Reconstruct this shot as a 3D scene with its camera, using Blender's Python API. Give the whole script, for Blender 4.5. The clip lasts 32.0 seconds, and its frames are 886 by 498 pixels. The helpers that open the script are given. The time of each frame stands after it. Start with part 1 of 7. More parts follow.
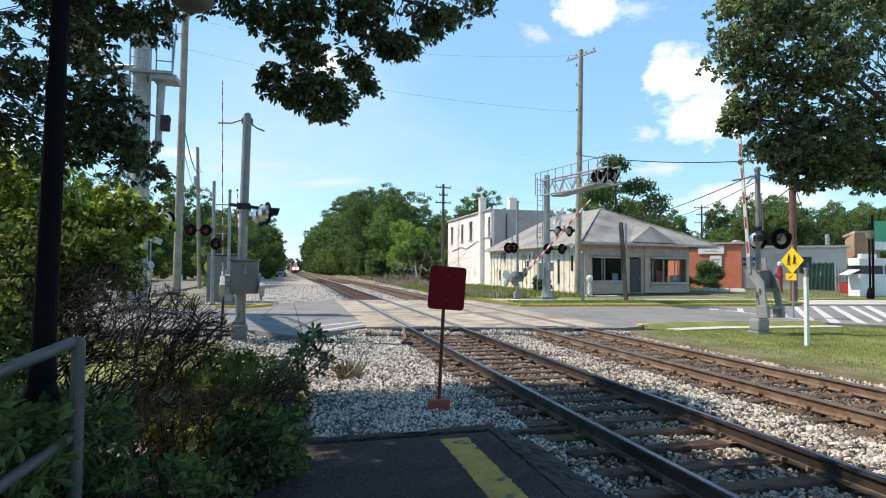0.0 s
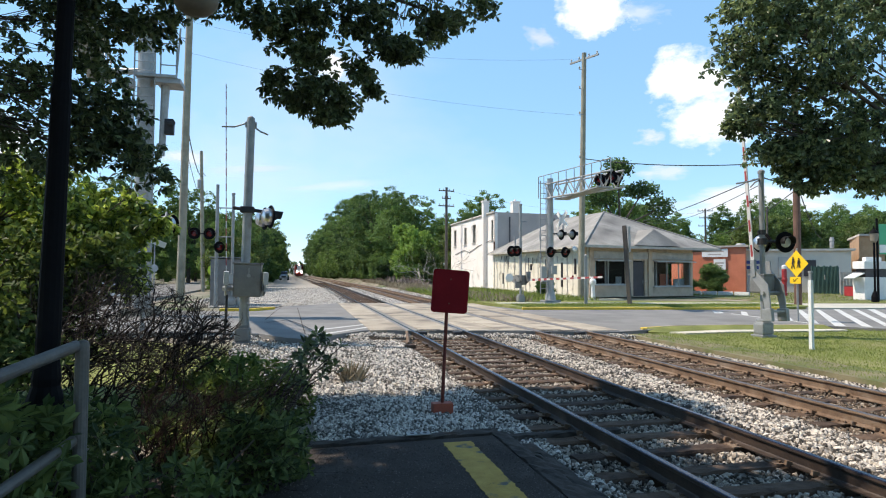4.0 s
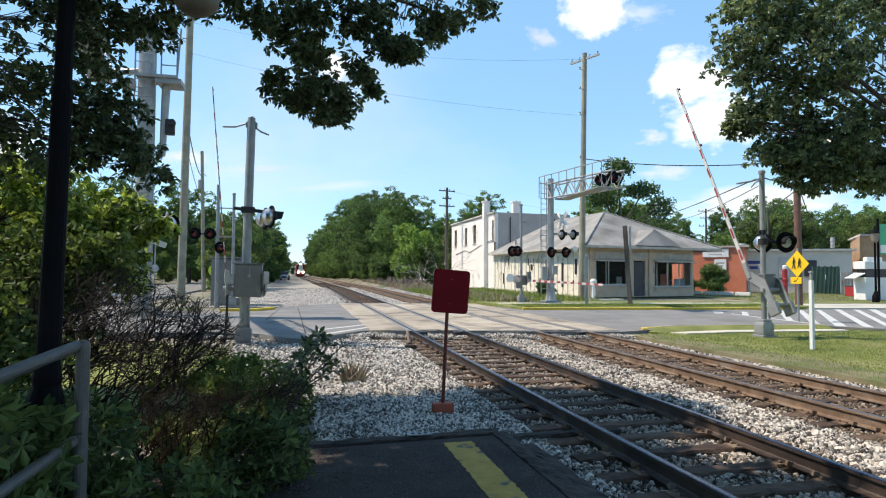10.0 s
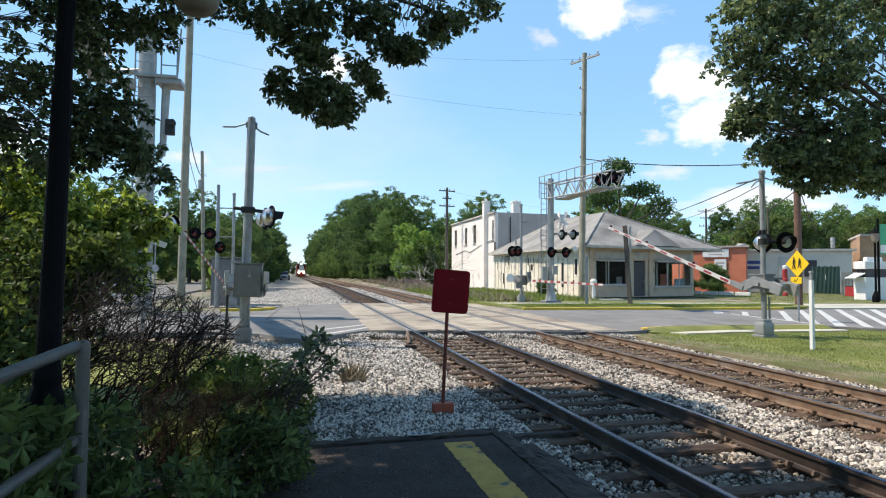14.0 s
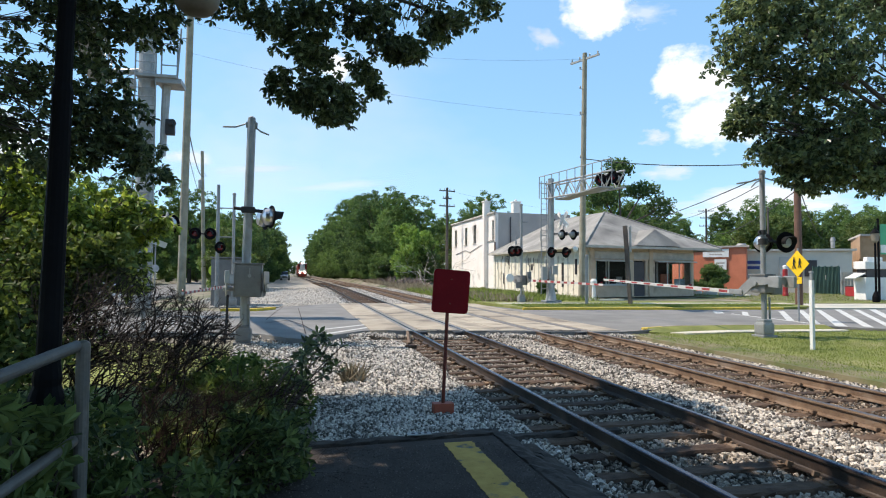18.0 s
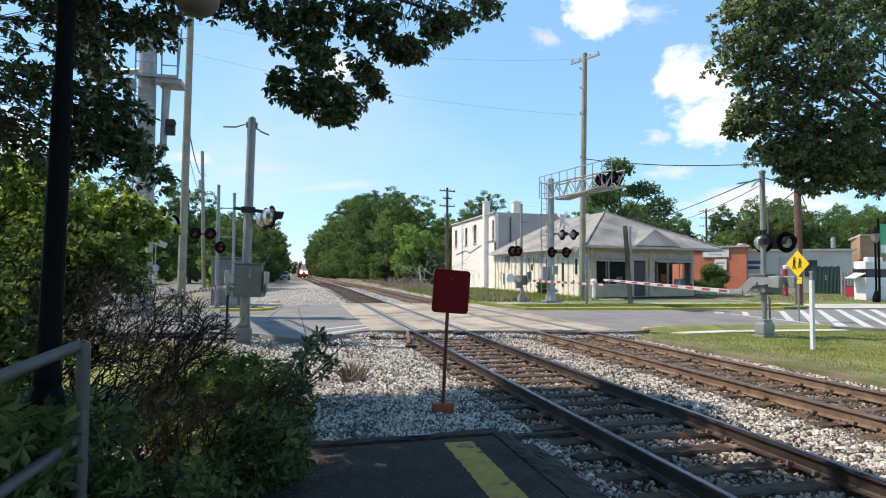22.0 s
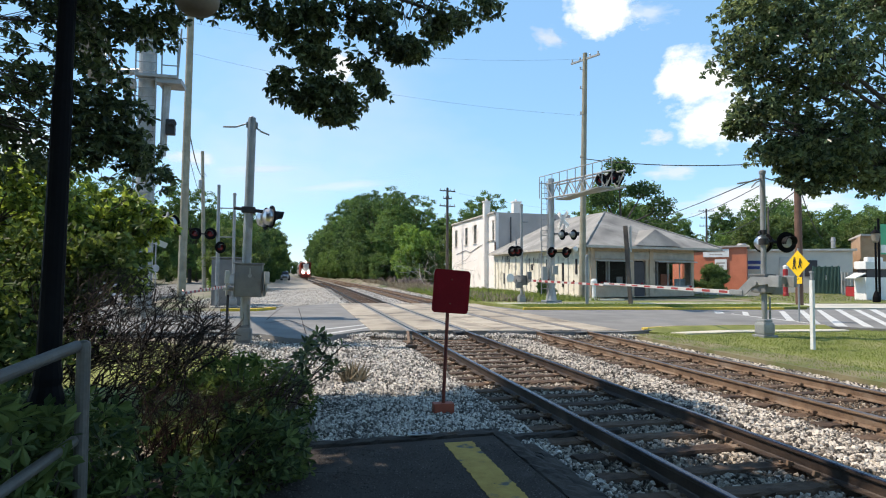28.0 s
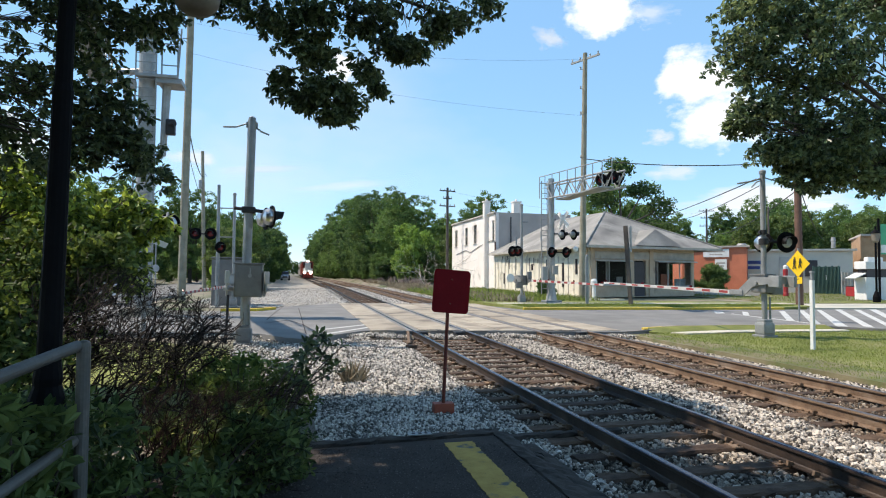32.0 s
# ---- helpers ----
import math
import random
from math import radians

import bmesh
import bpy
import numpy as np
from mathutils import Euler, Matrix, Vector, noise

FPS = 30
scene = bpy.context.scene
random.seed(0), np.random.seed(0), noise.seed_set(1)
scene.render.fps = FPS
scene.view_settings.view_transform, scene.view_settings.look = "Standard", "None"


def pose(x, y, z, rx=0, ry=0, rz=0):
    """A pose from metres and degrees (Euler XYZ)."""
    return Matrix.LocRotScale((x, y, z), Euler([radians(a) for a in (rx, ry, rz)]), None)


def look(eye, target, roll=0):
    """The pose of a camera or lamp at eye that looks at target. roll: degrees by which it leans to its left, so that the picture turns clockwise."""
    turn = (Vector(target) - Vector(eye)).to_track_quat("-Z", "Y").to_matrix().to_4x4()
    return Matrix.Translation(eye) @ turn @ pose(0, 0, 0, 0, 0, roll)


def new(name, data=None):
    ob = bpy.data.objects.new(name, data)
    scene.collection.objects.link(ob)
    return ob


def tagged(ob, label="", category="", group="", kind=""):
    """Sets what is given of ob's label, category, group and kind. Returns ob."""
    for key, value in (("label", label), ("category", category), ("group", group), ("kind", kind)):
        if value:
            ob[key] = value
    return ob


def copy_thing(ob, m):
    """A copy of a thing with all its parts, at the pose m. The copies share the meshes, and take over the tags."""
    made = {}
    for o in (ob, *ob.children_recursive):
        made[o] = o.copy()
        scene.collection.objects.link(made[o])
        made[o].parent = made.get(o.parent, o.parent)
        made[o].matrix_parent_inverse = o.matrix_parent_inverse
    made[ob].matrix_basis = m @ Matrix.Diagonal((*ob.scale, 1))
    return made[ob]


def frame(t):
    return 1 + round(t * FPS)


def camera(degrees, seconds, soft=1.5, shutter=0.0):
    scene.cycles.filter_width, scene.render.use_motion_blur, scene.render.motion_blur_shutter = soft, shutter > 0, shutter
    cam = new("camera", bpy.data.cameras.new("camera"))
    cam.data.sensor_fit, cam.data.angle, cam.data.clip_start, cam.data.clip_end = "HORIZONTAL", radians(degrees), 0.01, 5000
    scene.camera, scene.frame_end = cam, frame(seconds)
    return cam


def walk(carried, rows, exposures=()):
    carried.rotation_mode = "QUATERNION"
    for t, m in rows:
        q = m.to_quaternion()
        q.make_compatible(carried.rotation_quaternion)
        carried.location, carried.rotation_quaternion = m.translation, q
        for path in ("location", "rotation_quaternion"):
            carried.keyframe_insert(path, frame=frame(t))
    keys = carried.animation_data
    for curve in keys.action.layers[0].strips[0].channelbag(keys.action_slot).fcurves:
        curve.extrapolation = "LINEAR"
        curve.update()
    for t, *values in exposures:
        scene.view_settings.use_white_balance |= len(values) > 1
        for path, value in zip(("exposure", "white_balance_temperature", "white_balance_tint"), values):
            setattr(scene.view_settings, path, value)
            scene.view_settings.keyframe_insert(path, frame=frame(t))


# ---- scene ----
YAW, TILT, LEAN = 13.084, 2.227, 0.3


def aim(dx, dy):
    """The pose of the tripod head, turned by small amounts in degrees."""
    return pose(0, 0, 1.72, 90, 0, 0) @ pose(0, 0, 0, 0, -YAW + dx, 0) @ pose(0, 0, 0, TILT + dy, 0, 0) @ pose(0, 0, 0, 0, 0, LEAN)


cam = camera(71.97, 32.0, 1.1)
walk(cam, [(0.0, aim(-0.371, -0.318)), (0.5, aim(-0.285, -0.25)), (1.0, aim(-0.215, -0.172)), (1.5, aim(-0.165, -0.122)),
           (2.0, aim(-0.133, -0.085)), (3.0, aim(-0.105, -0.035)), (3.5, aim(-0.09, -0.022)), (5.5, aim(-0.032, 0.0)),
           (12.0, aim(-0.02, 0.0)), (20.0, aim(0.0, 0.0)), (32.0, aim(0.025, 0.0))],
     exposures=[(0.0, 0.22), (32.0, 0.17)])

# ---- light ----
SUN_TO = Vector((-0.68, 0.28, 1.0)).normalized()
world = bpy.data.worlds.new("sky")
scene.world = world
world.use_nodes = True
wn = world.node_tree
sky = wn.nodes.new("ShaderNodeTexSky")
sky.sky_type, sky.sun_disc = "NISHITA", False
sky.sun_elevation = math.asin(SUN_TO.z)
sky.sun_rotation = math.atan2(SUN_TO.x, SUN_TO.y)
sky.air_density, sky.dust_density, sky.ozone_density = 1.0, 0.05, 2.0
tint = wn.nodes.new("ShaderNodeMix")
tint.data_type, tint.blend_type = "RGBA", "MULTIPLY"
tint.inputs[0].default_value = 1.0
tint.inputs[7].default_value = (1.18, 1.265, 1.32, 1)
wn.links.new(sky.outputs[0], tint.inputs[6])
even = wn.nodes.new("ShaderNodeMix")
even.data_type = "RGBA"
even.inputs[0].default_value = 0.55
deep = wn.nodes.new("ShaderNodeValToRGB")   # bright towards the horizon, deep blue overhead
deep.color_ramp.elements[0].position, deep.color_ramp.elements[0].color = 0.42, (0.203, 0.401, 0.622, 1)
deep.color_ramp.elements[1].position, deep.color_ramp.elements[1].color = 0.95, (0.075, 0.145, 0.225, 1)
where = wn.nodes.new("ShaderNodeTexCoord")
height = wn.nodes.new("ShaderNodeSeparateXYZ")
lift = wn.nodes.new("ShaderNodeMix")
lift.data_type, lift.blend_type = "RGBA", "MULTIPLY"
lift.inputs[0].default_value = 1.0
lift.inputs[7].default_value = (10.2, 10.2, 10.2, 1)
wn.links.new(where.outputs["Generated"], height.inputs[0])
wn.links.new(height.outputs[2], deep.inputs[0])
wn.links.new(deep.outputs[0], lift.inputs[6])
wn.links.new(lift.outputs[2], even.inputs[7])
wn.links.new(tint.outputs[2], even.inputs[6])
wn.links.new(even.outputs[2], wn.nodes["Background"].inputs[0])
wn.nodes["Background"].inputs[1].default_value = 0.15
sun = new("sun", bpy.data.lights.new("sun", "SUN"))
sun.data.energy, sun.data.angle, sun.data.color = 5.0, radians(0.53), (1.0, 0.876, 0.738)
sun.matrix_world = look(SUN_TO * 60, (0, 0, 0))

# ---- materials ----


def ramp(nt, pairs):
    r = nt.nodes.new("ShaderNodeValToRGB")
    els = r.color_ramp.elements
    for i, (p, c) in enumerate(pairs):
        e = els[i] if i < 2 else els.new(p)
        e.position, e.color = p, (*c, 1)
    return r


def mat(name, dark, light, rough=0.7, metal=0.0, scale=6.0, fine=60.0, bump=0.3, by="Object", seeds=0.0, through_light=0.0, stain=None, spec=0.5, step=0.01, each=0.0):
    """A surface with colour variation at two scales, and relief. by: Object or Island, whose chance value shifts the tone."""
    m = bpy.data.materials.new(name)
    m.use_nodes = True
    nt = m.node_tree
    n, l = nt.nodes, nt.links
    bsdf = n["Principled BSDF"]
    geo = n.new("ShaderNodeNewGeometry")
    a, b = n.new("ShaderNodeTexNoise"), n.new("ShaderNodeTexNoise")
    for t, s, d in ((a, scale, 4), (b, fine, 3)):
        t.inputs["Scale"].default_value, t.inputs["Detail"].default_value = s, d
        l.new(geo.outputs["Position"], t.inputs["Vector"])
    mix = n.new("ShaderNodeMath")
    mix.operation = "MULTIPLY_ADD"
    l.new(b.outputs[0], mix.inputs[0])
    mix.inputs[1].default_value = 0.45
    half = n.new("ShaderNodeMath")
    half.operation = "MULTIPLY_ADD"
    l.new(a.outputs[0], half.inputs[0])
    half.inputs[1].default_value, half.inputs[2].default_value = 1.0, -0.22
    l.new(half.outputs[0], mix.inputs[2])
    value = mix.outputs[0]
    if seeds:
        if by == "Island":
            chance = geo.outputs["Random Per Island"]
        else:
            chance = n.new("ShaderNodeObjectInfo").outputs["Random"]
        add = n.new("ShaderNodeMath")
        add.operation = "MULTIPLY_ADD"
        l.new(chance, add.inputs[0])
        add.inputs[1].default_value = seeds
        sub = n.new("ShaderNodeMath")
        sub.operation = "SUBTRACT"
        l.new(value, sub.inputs[0])
        sub.inputs[1].default_value = seeds / 2
        l.new(sub.outputs[0], add.inputs[2])
        value = add.outputs[0]
    if each:
        more = n.new("ShaderNodeMath")
        more.operation = "MULTIPLY_ADD"
        l.new(n.new("ShaderNodeObjectInfo").outputs["Random"], more.inputs[0])
        more.inputs[1].default_value = each
        low = n.new("ShaderNodeMath")
        low.operation = "SUBTRACT"
        l.new(value, low.inputs[0])
        low.inputs[1].default_value = each / 2
        l.new(low.outputs[0], more.inputs[2])
        value = more.outputs[0]
    r = ramp(nt, [(0.22, dark), (0.78, light)])
    l.new(value, r.inputs[0])
    colour = r.outputs[0]
    if stain:
        c, s, low, high = stain
        w = n.new("ShaderNodeTexNoise")
        w.inputs["Scale"].default_value, w.inputs["Detail"].default_value = s, 6
        l.new(geo.outputs["Position"], w.inputs["Vector"])
        k = ramp(nt, [(low, (0, 0, 0)), (high, (1, 1, 1))])
        l.new(w.outputs[0], k.inputs[0])
        mx = n.new("ShaderNodeMix")
        mx.data_type = "RGBA"
        l.new(k.outputs[0], mx.inputs[0])
        l.new(colour, mx.inputs[6])
        mx.inputs[7].default_value = (*c, 1)
        colour = mx.outputs[2]
    l.new(colour, bsdf.inputs["Base Color"])
    bsdf.inputs["Roughness"].default_value, bsdf.inputs["Metallic"].default_value = rough, metal
    bsdf.inputs["Specular IOR Level"].default_value = spec
    if bump:
        bp = n.new("ShaderNodeBump")
        bp.inputs["Strength"].default_value, bp.inputs["Distance"].default_value = bump, step
        l.new(mix.outputs[0], bp.inputs["Height"])
        l.new(bp.outputs[0], bsdf.inputs["Normal"])
    if through_light:
        tr = n.new("ShaderNodeBsdfTranslucent")
        hue = n.new("ShaderNodeHueSaturation")
        hue.inputs["Hue"].default_value, hue.inputs["Saturation"].default_value, hue.inputs["Value"].default_value = 0.485, 1.15, 1.5
        l.new(colour, hue.inputs["Color"])
        l.new(hue.outputs[0], tr.inputs[0])
        ms = n.new("ShaderNodeMixShader")
        ms.inputs[0].default_value = through_light
        l.new(bsdf.outputs[0], ms.inputs[1])
        l.new(tr.outputs[0], ms.inputs[2])
        l.new(ms.outputs[0], n["Material Output"].inputs[0])
    return m


def glow(name, colour, strength):
    m = bpy.data.materials.new(name)
    m.use_nodes = True
    b = m.node_tree.nodes["Principled BSDF"]
    b.inputs["Base Color"].default_value = (*colour, 1)
    b.inputs["Emission Color"].default_value = (*colour, 1)
    b.inputs["Emission Strength"].default_value = strength
    return m


def glass(name, tint, rough=0.05):
    m = bpy.data.materials.new(name)
    m.use_nodes = True
    b = m.node_tree.nodes["Principled BSDF"]
    b.inputs["Base Color"].default_value = (*tint, 1)
    b.inputs["Roughness"].default_value = rough
    b.inputs["Transmission Weight"].default_value = 1.0
    b.inputs["IOR"].default_value = 1.1
    return m


M = {
    "earth": mat("earth", (0.16, 0.13, 0.09), (0.34, 0.30, 0.24), 0.95, 0, 0.7, 25, 0.5, stain=((0.07, 0.10, 0.03), 0.25, 0.45, 0.62)),
    "gravel": mat("gravel", (0.27, 0.245, 0.205), (0.44, 0.405, 0.35), 0.95, 0, 2.0, 45, 0.9, step=0.03),
    "bed": mat("ballast_bed", (0.12, 0.10, 0.08), (0.28, 0.24, 0.195), 0.95, 0, 3.0, 40, 0.9, step=0.03),
    "stone": mat("ballast_stone", (0.115, 0.105, 0.092), (0.76, 0.70, 0.62), 0.9, 0, 2.0, 60, 0.4, by="Island", seeds=0.95),
    # dirt between the rails, with part of the shade put into the colour
    "dirt_shade_stone": mat("dirt_shade_ballast", (0.06, 0.05, 0.04), (0.50, 0.43, 0.35), 0.95, 0, 2.0, 60, 0.4, by="Island", seeds=0.95),
    "worn_stone": mat("weathered_ballast", (0.075, 0.066, 0.058), (0.68, 0.61, 0.52), 0.92, 0, 2.0, 60, 0.4, by="Island", seeds=1.0),
    "rust_stone": mat("rusty_ballast", (0.09, 0.06, 0.04), (0.32, 0.24, 0.17), 0.95, 0, 2.0, 60, 0.4, by="Island", seeds=0.6),
    "grass": mat("grass", (0.1, 0.12, 0.022), (0.235, 0.25, 0.065), 0.95, 0, 1.1, 30, 0.7, stain=((0.30, 0.27, 0.13), 0.5, 0.56, 0.75), step=0.03),
    "worn": mat("worn_grass", (0.13, 0.115, 0.055), (0.27, 0.235, 0.14), 0.95, 0, 1.4, 25, 0.7, stain=((0.11, 0.13, 0.04), 0.9, 0.48, 0.62), step=0.03),
    "blade": mat("grass_blade", (0.08, 0.12, 0.02), (0.25, 0.3, 0.075), 0.8, 0, 1.0, 9, 0, by="Island", seeds=0.5, through_light=0.3),
    "asphalt": mat("asphalt", (0.155, 0.15, 0.142), (0.245, 0.238, 0.225), 0.92, 0, 0.8, 80, 0.4, stain=((0.15, 0.147, 0.14), 0.35, 0.5, 0.7), step=0.004),
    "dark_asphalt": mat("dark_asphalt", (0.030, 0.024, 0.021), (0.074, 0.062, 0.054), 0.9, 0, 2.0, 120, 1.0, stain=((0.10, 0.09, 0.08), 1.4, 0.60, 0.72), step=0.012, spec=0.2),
    "concrete": mat("concrete", (0.29, 0.245, 0.185), (0.46, 0.4, 0.31), 0.9, 0, 0.9, 35, 0.5, by="Object", seeds=0.35, stain=((0.15, 0.125, 0.10), 0.8, 0.50, 0.68)),
    "pale_walk": mat("pale_concrete", (0.46, 0.43, 0.35), (0.62, 0.58, 0.48), 0.9, 0, 1.2, 40, 0.3, seeds=0.1),
    "road_paint": mat("road_paint", (0.42, 0.42, 0.40), (0.66, 0.66, 0.63), 0.8, 0, 3.0, 40, 0.2),
    "yellow_paint": mat("yellow_paint", (0.52, 0.35, 0.03), (0.74, 0.53, 0.06), 0.75, 0, 5.0, 50, 0.3, stain=((0.30, 0.25, 0.12), 3.0, 0.60, 0.75)),
    "line_yellow": mat("worn_line_paint", (0.36, 0.22, 0.035), (0.52, 0.35, 0.075), 0.85, 0, 7.0, 70, 0.5, stain=((0.10, 0.10, 0.08), 6.0, 0.56, 0.66)),
    "tie": mat("weathered_tie", (0.036, 0.021, 0.014), (0.14, 0.089, 0.056), 0.95, 0, 6.0, 70, 0.8, seeds=0.35),
    "timber": mat("grey_timber", (0.02, 0.016, 0.013), (0.075, 0.06, 0.048), 0.95, 0, 5.0, 60, 0.7),
    "rail_side": mat("rusty_rail", (0.095, 0.056, 0.034), (0.26, 0.175, 0.112), 0.85, 0.1, 4.0, 50, 0.4, stain=((0.22, 0.17, 0.13), 2.0, 0.5, 0.7)),
    # near rail sides: the tree shade is put into this dark colour
    "rail_dark": mat("shade_dark_rail", (0.012, 0.010, 0.010), (0.085, 0.058, 0.042), 0.55, 0.2, 2.0, 50, 0.4, stain=((0.13, 0.10, 0.075), 1.3, 0.56, 0.74)),
    "grit": mat("asphalt_aggregate", (0.034, 0.029, 0.025), (0.13, 0.114, 0.10), 0.75, 0, 3.0, 60, 0.2, by="Island", seeds=0.9),
    "dead_twig": mat("dead_brown_twig", (0.010, 0.006, 0.005), (0.035, 0.020, 0.016), 0.95, 0, 8.0, 40, 0.2, by="Island", seeds=0.4, spec=0.08),
    # polished rail head; the blue of mirrored sky is put into its base colour
    "rail_top": mat("polished_rail", (0.018, 0.018, 0.032), (0.045, 0.045, 0.075), 0.26, 0.8, 5.0, 40, 0.05),
    "rail_dull": mat("dull_rail_top", (0.10, 0.085, 0.08), (0.20, 0.17, 0.16), 0.45, 0.7, 5.0, 40, 0.05),
    "galv": mat("galvanised_steel", (0.22, 0.225, 0.22), (0.36, 0.365, 0.36), 0.55, 0.35, 3.0, 30, 0.1, seeds=0.12),
    "silver": mat("silver_paint", (0.28, 0.28, 0.27), (0.44, 0.44, 0.425), 0.5, 0.2, 2.0, 25, 0.1, stain=((0.26, 0.24, 0.21), 2.5, 0.6, 0.8)),
    "cabinet": mat("grey_cabinet_paint", (0.26, 0.27, 0.265), (0.35, 0.36, 0.355), 0.5, 0.1, 2.0, 25, 0.08, stain=((0.25, 0.24, 0.22), 4.0, 0.62, 0.8)),
    "black": mat("black_paint", (0.004, 0.004, 0.005), (0.008, 0.008, 0.009), 0.6, 0.0, 3.0, 30, 0.1, spec=0.06),
    "matt_black": mat("matt_black", (0.012, 0.012, 0.013), (0.030, 0.030, 0.032), 0.7, 0.0, 3.0, 30, 0.1),
    "dark_pole": mat("brown_steel_pole", (0.09, 0.045, 0.03), (0.17, 0.09, 0.06), 0.7, 0, 2.0, 30, 0.2),
    "wood_pole": mat("weathered_pole", (0.20, 0.18, 0.13), (0.36, 0.33, 0.25), 0.9, 0, 2.0, 30, 0.4),
    "dark_wood": mat("dark_pole", (0.06, 0.05, 0.045), (0.13, 0.11, 0.095), 0.9, 0, 2.0, 30, 0.4),
    "white": mat("white_paint", (0.66, 0.66, 0.64), (0.82, 0.82, 0.80), 0.6, 0, 2.0, 30, 0.1),
    "arm_white": mat("faded_white_film", (0.46, 0.45, 0.43), (0.60, 0.59, 0.56), 0.6, 0, 3.0, 30, 0.05),
    "arm_red": mat("faded_red_film", (0.22, 0.03, 0.03), (0.33, 0.05, 0.05), 0.6, 0, 3.0, 30, 0.05),
    "rubber": mat("crossing_rubber", (0.04, 0.031, 0.025), (0.095, 0.075, 0.06), 0.9, 0, 2.0, 40, 0.4, stain=((0.15, 0.13, 0.11), 1.2, 0.55, 0.7)),
    "red": mat("red_paint", (0.28, 0.022, 0.026), (0.40, 0.035, 0.038), 0.5, 0, 3.0, 30, 0.05),
    "sign_red": mat("faded_sign_red", (0.145, 0.005, 0.009), (0.205, 0.008, 0.012), 0.65, 0, 3.0, 30, 0.05, stain=((0.24, 0.03, 0.03), 6.0, 0.62, 0.8), spec=0.12),
    "post_red": mat("rusty_red_post", (0.10, 0.02, 0.012), (0.22, 0.05, 0.03), 0.8, 0, 6.0, 40, 0.3),
    "orange": mat("orange_red_foot", (0.27, 0.06, 0.03), (0.40, 0.09, 0.045), 0.7, 0, 6.0, 40, 0.3),
    "sign_yellow": mat("sign_yellow", (0.80, 0.50, 0.005), (0.90, 0.58, 0.01), 0.5, 0, 2.0, 30, 0.02),
    "lens": mat("dark_red_lens", (0.085, 0.005, 0.009), (0.15, 0.008, 0.013), 0.2, 0, 2.0, 30, 0.0),
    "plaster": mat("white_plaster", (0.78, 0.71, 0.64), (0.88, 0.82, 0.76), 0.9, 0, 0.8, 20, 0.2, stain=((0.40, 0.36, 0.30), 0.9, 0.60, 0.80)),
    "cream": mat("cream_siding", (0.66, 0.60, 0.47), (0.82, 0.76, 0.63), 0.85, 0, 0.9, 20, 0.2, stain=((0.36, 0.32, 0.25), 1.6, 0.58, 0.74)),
    # white brick with stains; some of the eave shade is put into the tone
    "front_wall": mat("eave_toned_brick", (0.44, 0.335, 0.235), (0.64, 0.51, 0.38), 0.9, 0, 1.2, 25, 0.3, stain=((0.28, 0.20, 0.135), 1.2, 0.54, 0.76)),
    "grey_wall": mat("plain_grey", (0.37, 0.33, 0.30), (0.47, 0.425, 0.39), 0.9, 0, 0.7, 20, 0.2),
    "shingle": mat("grey_shingle", (0.175, 0.168, 0.152), (0.385, 0.372, 0.345), 0.95, 0, 1.0, 18, 0.5, stain=((0.14, 0.134, 0.126), 0.5, 0.48, 0.70)),
    "fascia": mat("fascia_paint", (0.34, 0.31, 0.27), (0.56, 0.52, 0.46), 0.8, 0, 2.0, 20, 0.2, stain=((0.20, 0.12, 0.08), 1.0, 0.62, 0.75)),
    "teal": mat("teal_board", (0.12, 0.24, 0.25), (0.20, 0.36, 0.36), 0.7, 0, 2.0, 20, 0.1),
    "trim": mat("grey_trim", (0.40, 0.39, 0.36), (0.55, 0.53, 0.50), 0.7, 0, 2.0, 20, 0.1),
    # near black: the gloom of unlit rooms is put into the colour
    "dark_room": mat("dark_interior", (0.02, 0.018, 0.016), (0.05, 0.045, 0.04), 0.9, 0, 1.0, 8, 0),
    "door_dark": mat("dark_door", (0.035, 0.03, 0.032), (0.06, 0.05, 0.055), 0.5, 0, 2.0, 30, 0.1),
    "brick": mat("orange_brick", (0.46, 0.14, 0.075), (0.62, 0.21, 0.12), 0.9, 0, 1.0, 15, 0.3),
    "tan_brick": mat("tan_brick", (0.30, 0.19, 0.11), (0.46, 0.30, 0.18), 0.9, 0, 1.5, 15, 0.3),
    "grey_block": mat("grey_block_wall", (0.55, 0.50, 0.43), (0.70, 0.64, 0.555), 0.9, 0, 0.8, 15, 0.2),
    "green_fence": mat("green_fence", (0.03, 0.07, 0.06), (0.05, 0.11, 0.095), 0.8, 0, 1.0, 15, 0.2),
    "green_sign": mat("green_panel", (0.05, 0.30, 0.16), (0.08, 0.42, 0.22), 0.6, 0, 1.0, 15, 0),
    "leaf_dark": mat("dark_oak_leaf", (0.034, 0.053, 0.026), (0.165, 0.21, 0.092), 0.36, 0, 0.8, 7, 0, by="Island", seeds=0.75, through_light=0.34),
    "leaf_oak": mat("oak_leaf", (0.042, 0.066, 0.032), (0.235, 0.29, 0.135), 0.36, 0, 0.8, 7, 0, by="Island", seeds=0.8, through_light=0.38),
    "box_grey": mat("dull_dark_grey", (0.14, 0.14, 0.138), (0.21, 0.21, 0.205), 0.6, 0.1, 3.0, 30, 0.08, stain=((0.10, 0.09, 0.08), 4.0, 0.62, 0.8)),
    "leaf_mid": mat("green_leaf", (0.052, 0.088, 0.026), (0.19, 0.255, 0.075), 0.5, 0, 0.7, 6, 0, by="Island", seeds=0.5, through_light=0.35),
